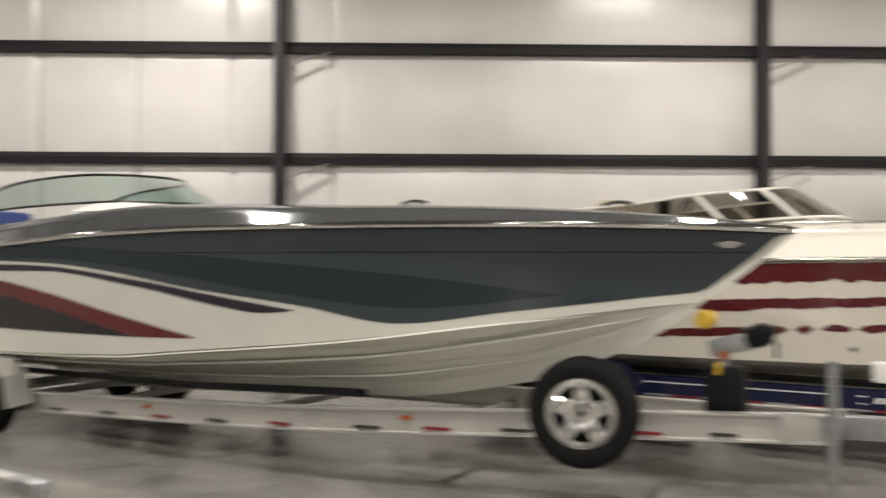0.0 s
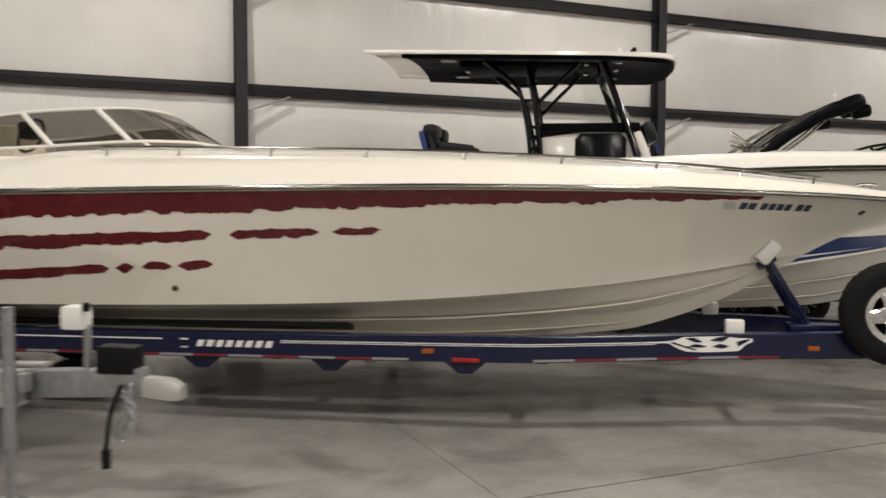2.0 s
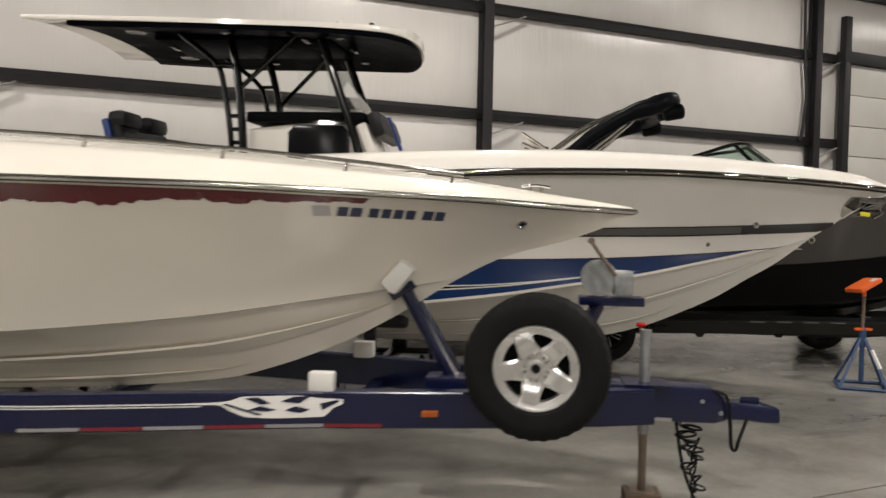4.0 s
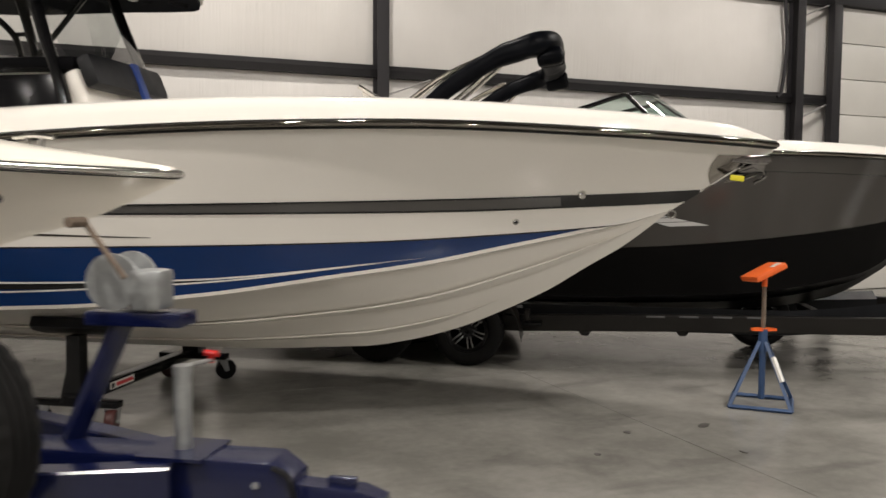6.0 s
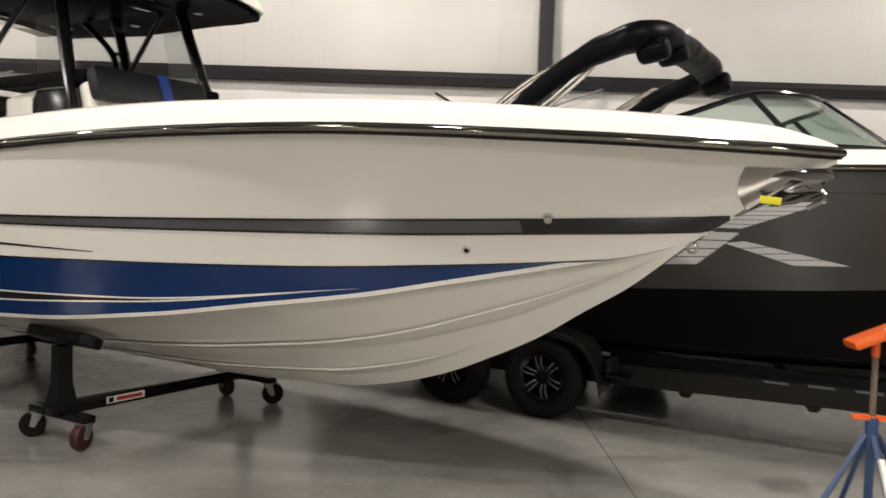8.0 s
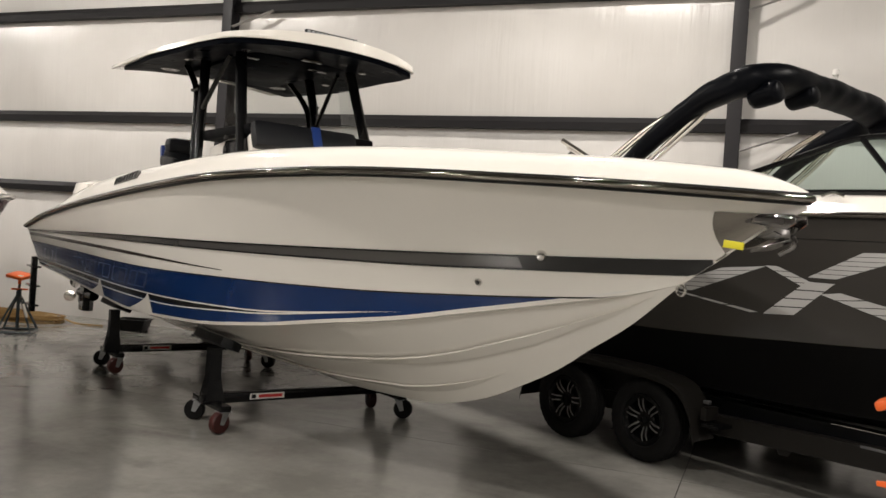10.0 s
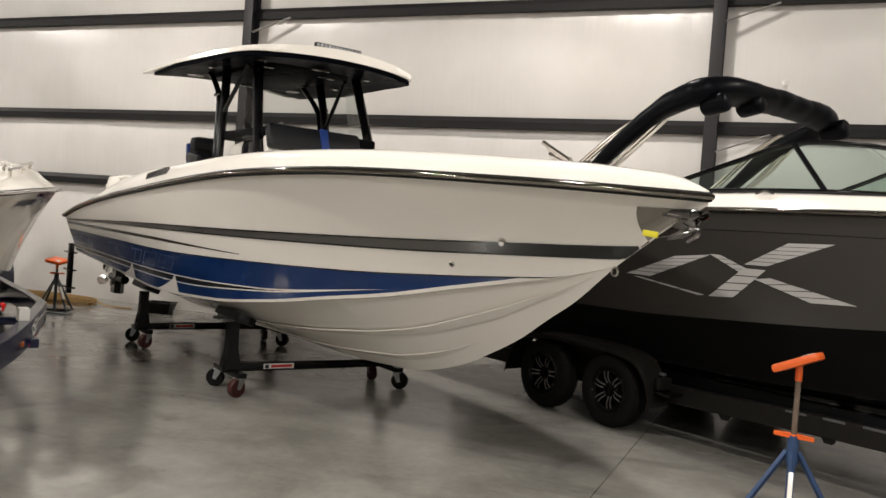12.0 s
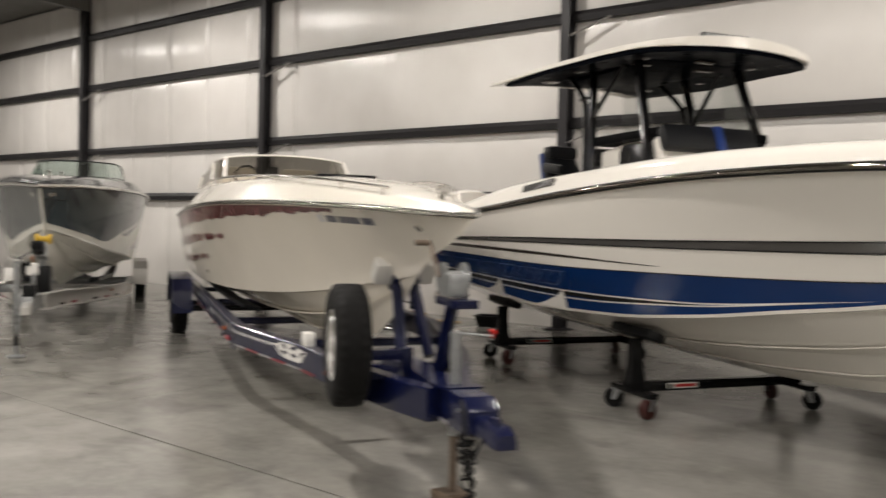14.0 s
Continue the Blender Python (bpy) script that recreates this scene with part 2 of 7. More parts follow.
M = {
    "floor": concrete("sealed_concrete"),
    "joint": paint("joint_filler", (0.06, 0.055, 0.05), 0.8),
    "vinyl": vinyl_facing("vinyl_insulation"),
    "steel": paint("primed_steel", (0.0215, 0.02, 0.022), 0.5, spec=0.3, spread=0.2, scale=3, bump=0.05),
    "girt": paint("girt_steel", (0.0135, 0.0125, 0.0135), 0.5, spec=0.3, spread=0.2, scale=3, bump=0.05),
    "brace": paint("galvanised_brace", (0.36, 0.35, 0.34), 0.5, 0.3, spread=0.1),
    "white": paint("white_gelcoat", (0.83, 0.795, 0.735), 0.11, coat=0.3, spec=0.25, spread=0.02),
    "cream": paint("cream_gelcoat", (0.82, 0.765, 0.665), 0.18, coat=0.5, spread=0.03),
    "cream_deck": paint("cream_deck_gelcoat", (0.75, 0.71, 0.63), 0.2, coat=0.5, spread=0.02),
    "old_white": paint("yellowed_gelcoat", (0.71, 0.70, 0.625), 0.22, coat=0.4, spread=0.05),
    "slate": paint("slate_gelcoat", (0.046, 0.060, 0.066), 0.16, coat=0.1, spec=0.35, spread=0.05),
    "slate_dark": paint("dark_slate_paint", (0.022, 0.033, 0.040), 0.16, coat=0.1, spec=0.3, spread=0.05),
    "silver_deck": paint("silver_gelcoat", (0.115, 0.12, 0.123), 0.09, 0.5, coat=0.15, spread=0.06),
    "maroon": paint("maroon_paint", (0.108, 0.0075, 0.0115), 0.25, coat=0.25, spread=0.12, scale=5),
    "red": paint("red_paint", (0.12, 0.007, 0.012), 0.2, coat=0.5, spread=0.1),
    "purple": paint("purple_paint", (0.014, 0.010, 0.024), 0.2, coat=0.5),
    "blue": paint("royal_blue_paint", (0.003, 0.025, 0.11), 0.16, coat=0.35, spread=0.1),
    "blue_metal": paint("blue_metallic_paint", (0.0028, 0.0052, 0.032), 0.24, coat=0.12, spread=0.12, scale=1.2),
    "charcoal": paint("charcoal_gelcoat", (0.041, 0.0375, 0.0335), 0.2, coat=0.12, spread=0.05),
    "black_hull": paint("black_gelcoat", (0.0042, 0.004, 0.004), 0.4, spec=0.05),
    # grey_band: reflecting length of the hull band, also plain grey fittings
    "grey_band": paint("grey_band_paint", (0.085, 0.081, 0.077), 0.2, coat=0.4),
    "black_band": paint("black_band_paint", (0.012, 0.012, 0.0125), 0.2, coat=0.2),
    "brown_band": paint("bronze_band_paint", (0.035, 0.028, 0.024), 0.2, coat=0.3),
    "light_decal": paint("light_grey_decal", (0.52, 0.51, 0.50), 0.35, spread=0.05),
    "white_line": paint("white_line_paint", (0.8, 0.78, 0.74), 0.2, coat=0.4),
    "silver_line": paint("silver_line_paint", (0.16, 0.19, 0.26), 0.25, 0.3),
    "rubber": paint("tyre_rubber", (0.006, 0.0057, 0.0055), 0.75, spec=0.18, spread=0.25, scale=9, bump=0.15),
    "black": paint("black_powder_coat", (0.004, 0.004, 0.0045), 0.16, spread=0.2, spec=0.35),
    "tower_pad": paint("black_cover_fabric", (0.0022, 0.0026, 0.004), 0.35, spread=0.3, spec=0.06, scale=6, bump=0.12),
    "trailer_grey": paint("dark_trailer_enamel", (0.0125, 0.0112, 0.0098), 0.35, spread=0.2, spec=0.22),
    # roof colour darkened on purpose, so that less light bounces down
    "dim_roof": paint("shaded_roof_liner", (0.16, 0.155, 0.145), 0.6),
    "hall_lining": paint("white_hall_lining", (0.5, 0.485, 0.46), 0.5, spread=0.05),
    "anchor_steel": paint("polished_anchor_steel", (0.3, 0.29, 0.285), 0.08, 1.0, spread=0.1, scale=14),
    "ink_navy": paint("faded_navy_ink", (0.035, 0.042, 0.085), 0.35, spread=0.1),
    "dark_chrome": paint("tarnished_rail_steel", (0.27, 0.25, 0.225), 0.045, 1.0, spread=0.06, scale=9, fine=30, bump=0.04),
    "hose": paint("tan_rubber_hose", (0.36, 0.22, 0.075), 0.5, spread=0.2, scale=6),
    "spoke_silver": paint("machined_spoke_edge", (0.24, 0.236, 0.23), 0.3, 0.8, spread=0.08),
    "gloss_lining": paint("gloss_black_gelcoat", (0.0028, 0.0034, 0.005), 0.3, spread=0.2, spec=0.012, scale=4, bump=0.02),
    "black_matte": paint("matte_black_lining", (0.003, 0.003, 0.0036), 0.5, spread=0.2, spec=0.03),
    "black_cloth": paint("black_vinyl_cloth", (0.0045, 0.005, 0.0065), 0.45, spec=0.3, spread=0.3, scale=7, bump=0.25),
    "black_plastic": paint("black_plastic", (0.0042, 0.0042, 0.0046), 0.42, spec=0.22),
    "chrome": paint("chrome", (0.78, 0.77, 0.75), 0.07, 1.0, spread=0.02),
    "plate": paint("dull_mirror_plate", (0.4, 0.375, 0.345), 0.1, 1.0, spread=0.04),
    "steel_bright": paint("polished_stainless", (0.62, 0.6, 0.57), 0.14, 1.0, spread=0.05),
    "alloy": paint("machined_alloy", (0.76, 0.75, 0.73), 0.27, 0.9, spread=0.05),
    "polished_alloy": paint("polished_alloy", (0.8, 0.79, 0.77), 0.18, 1.0, spread=0.06, scale=8),
    "aluminium": paint("mill_aluminium", (0.58, 0.565, 0.535), 0.4, 0.75, spread=0.12, scale=3),
    "galv": paint("galvanised_steel", (0.36, 0.37, 0.37), 0.42, 0.8, spread=0.2, scale=20),
    "rust": paint("dull_rusty_steel", (0.16, 0.12, 0.09), 0.65, 0.3, spread=0.35, scale=12, bump=0.2),
    "orange": paint("orange_enamel", (0.78, 0.13, 0.02), 0.35, spread=0.08, scale=6),
    "stand_blue": paint("worn_blue_enamel", (0.028, 0.06, 0.14), 0.42, spread=0.3, scale=10),
    "yellow": paint("yellow_plastic", (0.5, 0.32, 0.03), 0.45, spread=0.1),
    "tag": paint("bright_yellow_tag", (0.62, 0.55, 0.02), 0.5),
    "amber": paint("amber_lens", (0.32, 0.075, 0.008), 0.25),
    "red_lens": paint("red_lens", (0.5, 0.012, 0.01), 0.25),
    "red_reflector": paint("red_reflector", (0.32, 0.012, 0.014), 0.3),
    "red_tape": paint("red_reflective_tape", (0.17, 0.012, 0.02), 0.35),
    "white_tape": paint("white_reflective_tape", (0.26, 0.25, 0.25), 0.35),
    "caster_red": paint("oxide_red_caster", (0.05, 0.009, 0.007), 0.5, spread=0.2, scale=15),
    "old_timber": paint("oil_darkened_timber", (0.085, 0.055, 0.032), 0.75, spread=0.3, scale=12, bump=0.3),
    # grey tape, darker than white_tape
    "dim_tape": paint("dirty_reflective_tape", (0.1, 0.1, 0.1), 0.4),
    "white_plastic": paint("white_plastic", (0.72, 0.70, 0.66), 0.4),
    "label_red": paint("red_label_ink", (0.55, 0.03, 0.03), 0.4),
    "seat_blue": paint("blue_vinyl", (0.006, 0.03, 0.16), 0.4, spread=0.1),
    "seat_grey": paint("grey_vinyl", (0.35, 0.35, 0.36), 0.45),
    "beige_vinyl": paint("beige_upholstery", (0.55, 0.49, 0.40), 0.5),
    "door": paint("white_door_steel", (0.62, 0.60, 0.56), 0.4, spread=0.04),
    "drab": paint("painted_block_wall", (0.55, 0.53, 0.5), 0.6),
    "glass": clear_pane("clear_pane", (0.72, 0.85, 0.80)),
    "smoke": clear_pane("smoked_pane", (0.30, 0.285, 0.255)),
    "screen": clear_pane("clear_acrylic", (0.93, 0.95, 0.94), 0.06),
    "dark_glass": paint("dark_acrylic", (0.006, 0.006, 0.007), 0.15, spec=0.2),
}

# the dark lining has only a faint sheen at a low angle
M["gloss_lining"].node_tree.nodes["Principled BSDF"].inputs["IOR"].default_value = 1.15


# ---- mesh helpers ----
def part(name, bm, mat, parent, label="", smooth=30, kind="", pose_m=None):
    """Links a bmesh as one mesh object under its thing."""
    bmesh.ops.recalc_face_normals(bm, faces=bm.faces)
    mesh = bpy.data.meshes.new(name)
    bm.to_mesh(mesh)
    bm.free()
    mesh.materials.append(M[mat])
    if smooth:
        mesh.shade_smooth()
        mesh.set_sharp_from_angle(angle=radians(smooth))
    ob = new(name, mesh)
    ob.parent = parent
    if pose_m is not None:
        ob.matrix_basis = pose_m
    return tagged(ob, label=label, kind=kind)


def thing(name, label, category, m, group="", kind=""):
    ob = new(name)
    ob.empty_display_size = 0.2
    ob.matrix_basis = m
    return tagged(ob, label, category, group, kind)


def box(bm, c, size, bevel=0.0, turn=None):
    """A bevelled block at centre c; turn is an optional rotation."""
    t = bmesh.new()
    bmesh.ops.create_cube(t, size=1.0, matrix=Matrix.Diagonal((*size, 1)))
    if bevel:
        bmesh.ops.bevel(t, geom=t.edges[:], offset=bevel, segments=2, affect="EDGES", profile=0.6)
    m = Matrix.Translation(c) @ (turn.to_4x4() if turn is not None else Matrix())
    bmesh.ops.transform(t, matrix=m, verts=t.verts)
    join(bm, t)
    return bm


def join(bm, t):
    at = [bm.verts.new(v.co) for v in t.verts]
    t.verts.index_update()
    for f in t.faces:
        try:
            bm.faces.new([at[v.index] for v in f.verts])
        except ValueError:
            pass
    t.free()
    return bm


def loft(bm, rings, closed=True, caps=True, loop=False):
    """Skin over rings of equal length."""
    rows = [[bm.verts.new(p) for p in ring] for ring in rings]
    n = len(rows[0])
    pairs = list(zip(rows, rows[1:])) + ([(rows[-1], rows[0])] if loop else [])
    for a, b in pairs:
        for i in range(n if closed else n - 1):
            j = (i + 1) % n
            bm.faces.new((a[i], a[j], b[j], b[i]))
    if caps and closed and not loop:
        bm.faces.new(rows[0][::-1])
        bm.faces.new(rows[-1])
    return bm


def smooth_path(pts, n=6):
    """Catmull-Rom through the points, n steps a stretch."""
    p = [Vector(q) for q in pts]
    p = [p[0] * 2 - p[1], *p, p[-1] * 2 - p[-2]]
    out = []
    for a, b, c, d in zip(p, p[1:], p[2:], p[3:]):
        for k in range(n):
            t = k / n
            out.append(0.5 * (2 * b + (c - a) * t + (2 * a - 5 * b + 4 * c - d) * t * t + (3 * b - a - 3 * c + d) * t ** 3))
    return out + [p[-2]]


def tube(bm, pts, r, seg=10, flat=1.0, loop=False, r_end=None):
    """A round bar along points; flat squashes it along its second axis."""
    pts = [Vector(p) for p in pts]
    rings, up = [], None
    for i, p in enumerate(pts):
        a = pts[i - 1] if (i or loop) else p
        b = pts[(i + 1) % len(pts)] if (i + 1 < len(pts) or loop) else p
        tan = (b - a).normalized()
        if up is None:
            up = Vector((0, 0, 1)) if abs(tan.z) < 0.9 else Vector((1, 0, 0))
        side = tan.cross(up).normalized()
        up = side.cross(tan).normalized()
        rr = r if r_end is None else r + (r_end - r) * i / max(1, len(pts) - 1)
        rings.append([p + side * (rr * math.cos(q)) + up * (rr * flat * math.sin(q)) for q in np.linspace(0, 2 * math.pi, seg, endpoint=False)])
    return loft(bm, rings, loop=loop)


def lathe(bm, profile, seg=32, m=None, closed=False):
    """Turns (radius, height) points round z, then places by m."""
    t = bmesh.new()
    rings = [[Vector((r * math.cos(q), r * math.sin(q), h)) for r, h in profile] for q in np.linspace(0, 2 * math.pi, seg, endpoint=False)]
    loft(t, rings, closed=closed, caps=False, loop=True)
    bmesh.ops.remove_doubles(t, verts=t.verts, dist=1e-5)
    if m is not None:
        bmesh.ops.transform(t, matrix=m, verts=t.verts)
    return join(bm, t)


def plate(bm, outline, thick, m=None, bevel=0.0):
    """An outline in x, y raised by thick along z."""
    t = bmesh.new()
    low = [t.verts.new((x, y, 0)) for x, y in outline]
    top = [t.verts.new((x, y, thick)) for x, y in outline]
    n = len(low)
    t.faces.new(low[::-1])
    t.faces.new(top)
    for i in range(n):
        t.faces.new((low[i], low[(i + 1) % n], top[(i + 1) % n], top[i]))
    if bevel:
        bmesh.ops.bevel(t, geom=t.edges[:], offset=bevel, segments=2, affect="EDGES", profile=0.6)
    if m is not None:
        bmesh.ops.transform(t, matrix=m, verts=t.verts)
    return join(bm, t)


def curve(*pts):
    """A smooth function through (s, value) points."""
    pts = sorted(pts)
    xs, ys = np.array([p[0] for p in pts], float), np.array([p[1] for p in pts], float)
    d = np.diff(ys) / np.diff(xs)
    h = np.diff(xs)
    m = np.r_[d[0], [0 if a * b <= 0 else (g + k) / (g / a + k / b) for a, b, g, k in zip(d, d[1:], h, h[1:])], d[-1]]

    def value(s):
        if s <= xs[0]:
            return float(ys[0])
        if s >= xs[-1]:
            return float(ys[-1])
        i = int(np.searchsorted(xs, s)) - 1
        t = (s - xs[i]) / h[i]
        return float((2 * t ** 3 - 3 * t * t + 1) * ys[i] + (t ** 3 - 2 * t * t + t) * h[i] * m[i] + (3 * t * t - 2 * t ** 3) * ys[i + 1] + (t ** 3 - t * t) * h[i] * m[i + 1])

    return value


def beam(width, full, power, stern, length, start=0.0):
    """Half breadth against s (0 at the bow, negative aft)."""
    def value(s):
        s = start - s
        if s <= 0:
            return 0.0
        b = width * (1 - (1 - min(s / full, 1)) ** power)
        return b - (width - stern) * ((s - full) / (length - full)) ** 2 if s > full else b

    return value


# ---- the hull of a boat ----
class Hull:
    """Lines of a V-bottom hull in boat axes: x forward from the stem head, y to port, z up."""

    def __init__(self, length, sheer_z, sheer_w, chine_z, chine_w, keel_z, fork, flare=1.5):
        self.length, self.sheer_z, self.sheer_w, self.chine_z, self.chine_w, self.keel_z, self.fork, self.flare = length, sheer_z, sheer_w, chine_z, chine_w, keel_z, fork, flare

    def lines(self, s):
        zs, ws, zk = self.sheer_z(s), self.sheer_w(s), self.keel_z(s)
        if s > self.fork:
            return zs, ws, zk, 0.0, zk
        return zs, ws, self.chine_z(s), self.chine_w(s), zk

    def side(self, s, z, port=1, off=0.0):
        """A point of the topside at height z."""
        zs, ws, zc, wc, _ = self.lines(s)
        v = min(1, max(0, (zs - z) / max(1e-4, zs - zc)))
        q = 1 + (self.flare - 1) * max(0, 1 + s / (0.7 * self.length))
        y = wc + (ws - wc) * (1 - v) ** q
        return Vector((s, port * (y + off), zs + (zc - zs) * v))

    def stations(self, a, b, n):
        return [a + (b - a) * (k / n) for k in range(n + 1)]

    def body(self):
        bm = bmesh.new()
        rings = []
        for k in range(81):
            s = -self.length * (k / 80) ** 1.45
            zs, ws, zc, wc, zk = self.lines(s)
            half = [self.side(s, zs + (zc - zs) * v) for v in np.linspace(0, 1, 13)]
            lip = min(0.05, wc * 0.25)
            half.append(Vector((s, wc - lip, zc - lip * 0.15)))
            for f in (0.75, 0.5, 0.25):
                half.append(Vector((s, (wc - lip) * f, zk + (zc - lip * 0.15 - zk) * f)))
            keel = Vector((s, 0, zk))
            rings.append(half + [keel] + [Vector((p.x, -p.y, p.z)) for p in half[::-1]])
        loft(bm, rings, closed=False, caps=False)
        bm.verts.ensure_lookup_table()
        n = len(rings[0])
        bm.faces.new(list(bm.verts)[-n:])
        bmesh.ops.remove_doubles(bm, verts=bm.verts, dist=2e-4)
        return bm

    def decal(self, upper, lower, a, b, port, n=70, rows=6, off=0.003, rag=0.0, seed=0.0, ends=0.0):
        """A painted band between two heights on one topside, laid just proud of it."""
        bm = bmesh.new()
        rings = []
        for s in self.stations(a, b, n):
            u, l = upper(s), lower(s)
            if rag:
                l += rag * (noise.noise((s * 3.1 + seed, 1, 2)) + 0.7 * noise.noise((s * 9 + seed, 5, 1)) + 0.5 * noise.noise((s * 23 + seed, 4, 6)) + 0.5 * (0.5 if noise.noise((s * 6.2 + seed, 9, 3)) > 0.1 else -0.5))
                if ends:
                    u += 0.8 * rag * (noise.noise((s * 4.1 + seed, 7, 2)) + 0.7 * noise.noise((s * 11 + seed, 2, 8)) + 0.4 * noise.noise((s * 25 + seed, 3, 8)))
            if ends:
                f = min(1, (s - a) / ends, (b - s) / ends) ** 0.85 if a < s < b else 0
                mid = (u + l) / 2
                u, l = mid + (u - mid) * f, mid + (l - mid) * f
            l = min(l, u - 1e-4)
            rings.append([self.side(s, u + (l - u) * r / rows, port, off) for r in range(rows + 1)])
        loft(bm, rings, closed=False, caps=False)
        return bm

    def patch(self, corners, port, off=0.006, n=4):
        """A small four-cornered decal; corners are (s, z) in turn."""
        bm = bmesh.new()
        a, b, c, d = [Vector((*q, 0)) for q in corners]
        rows = []
        for k in range(n + 1):
            t = k / n
            top, low = a.lerp(b, t), d.lerp(c, t)
            rows.append([self.side(q.x, q.y, port, off) for q in (top, top.lerp(low, 0.5), low)])
        return loft(bm, rows, closed=False, caps=False)

    def strake(self, f, a, b, port, r=0.028):
        """A spray rail along the bottom at fraction f of the way from keel to chine."""
        bm = bmesh.new()
        rings = []
        for k, s in enumerate(self.stations(a, b, 50)):
            zs, ws, zc, wc, zk = self.lines(s)
            e = min(1, 8 * (s - a) / (b - a), 8 * (b - s) / (b - a))
            y, z, w = wc * f, zk + (zc - zk) * f, r * max(0.05, e)
            slope = (zc - zk) / max(0.2, wc)
            rings.append([Vector((s, port * (y + w), z + slope * w - 0.001)), Vector((s, port * (y + w * 1.45), z + slope * w - 0.62 * w)), Vector((s, port * (y - 2.2 * w), z - 2.2 * w * slope + 0.001))])
        return loft(bm, rings)

    def round_path(self, a, b, inset=0.0, lift=0.0, n=60):
        """Points along the sheer from starboard stern round the bow to port."""
        star = [Vector((s - (inset if s > -0.02 else 0), -max(0, self.sheer_w(s) - inset), self.sheer_z(s) + lift)) for s in (a + (b - a) * (k / n) ** 0.75 for k in range(n + 1))]
        return star + [Vector((p.x, -p.y, p.z)) for p in star[::-1] if p.y < -1e-4]

    def rail(self, profile, a, b=-0.0, n=70):
        """Sweeps a small outline (out, up) along the sheer."""
        bm = bmesh.new()
        path = self.round_path(a, b, n=n)
        rings = []
        for i, p in enumerate(path):
            t = path[min(i + 1, len(path) - 1)] - path[max(i - 1, 0)]
            out = Vector((t.y, -t.x, 0)).normalized()
            if i and i + 1 < len(path) and abs(p.y) < 0.02:
                out = Vector((1, 0, 0))
            rings.append([p + out * u + Vector((0, 0, w)) for u, w in profile])
        return loft(bm, rings)

    def deck(self, height, inset, crown, pit=None, n=90, slope=0.4):
        """The cap above the rail: sloping side, rounded shoulder, crowned deck, and an open well between two stations."""
        bm = bmesh.new()
        rings = []
        marks = [-self.length * (k / n) ** 1.3 for k in range(n + 1)]
        if pit:
            marks = sorted(set(marks + [pit[0], pit[0] - 0.02, pit[1], pit[1] + 0.02]), reverse=True)
        for s in marks:
            zs, ws = self.sheer_z(s), self.sheer_w(s)
            h, ins = height(s), min(inset(s), ws * 0.8)
            half = [(ws * 0.999, zs + 0.015), (ws - ins * slope, zs + h * 0.55), (ws - ins * (slope + 0.25), zs + h * 0.82), (ws - ins, zs + h * 0.96)]
            c = crown(s)
            if pit and pit[1] <= s <= pit[0]:
                lip = max(0.05, ws - ins - 0.16)
                low = max(0.04, min(lip - 0.03, self.side(s, pit[2]).y - 0.07))
                half += [(lip, zs + h), (lip - 0.02, zs + h - 0.02), (low, pit[2]), (low * 0.5, pit[2] + 0.003), (0, pit[2] + 0.005)]
            else:
                w = ws - ins
                half += [(w * 0.85, zs + h + c * 0.25), (w * 0.65, zs + h + c * 0.55), (w * 0.4, zs + h + c * 0.85), (w * 0.2, zs + h + c * 0.97), (0, zs + h + c)]
            star = [Vector((s, -y, z)) for y, z in half]
            rings.append(star + [Vector((p.x, -p.y, p.z)) for p in star[-2::-1]])
        loft(bm, rings, closed=False, caps=False)
        bm.verts.ensure_lookup_table()
        bm.faces.new(list(bm.verts)[-len(rings[0]):])
        bmesh.ops.remove_doubles(bm, verts=bm.verts, dist=2e-4)
        return bm


# ---- wheels, rods and chains shared by several things ----
def tyre_mesh(r, w, rim):
    bm = bmesh.new()
    h = w / 2
    prof = [(rim, -h * 0.72), (rim + 0.02, -h * 0.9), ((r + rim) / 2, -h), (r - 0.045, -h * 0.95), (r - 0.012, -h * 0.8), (r, -h * 0.55)]
    grooves = []
    for g in (-0.3, 0.0, 0.3):
        grooves += [(r, h * (g - 0.06)), (r - 0.008, h * (g - 0.045)), (r - 0.008, h * (g + 0.045)), (r, h * (g + 0.06))]
    prof += grooves + [(p, -q) for p, q in prof[::-1]]
    # the shoulder ribs rise and fall round the tyre
    rings = []
    for i in range(144):
        q = (i // 2 + (i % 2) * 0.55) * 2 * math.pi / 72
        low = (i // 2) % 2
        ring = []
        for k, (rad, z) in enumerate(prof):
            cut = 0.005 if low and (k in (4, 5) or k in (len(prof) - 5, len(prof) - 6)) else 0.0
            ring.append(Vector(((rad - cut) * math.cos(q), (rad - cut) * math.sin(q), z)))
        rings.append(ring)
    return loft(bm, rings, closed=False, caps=False, loop=True)


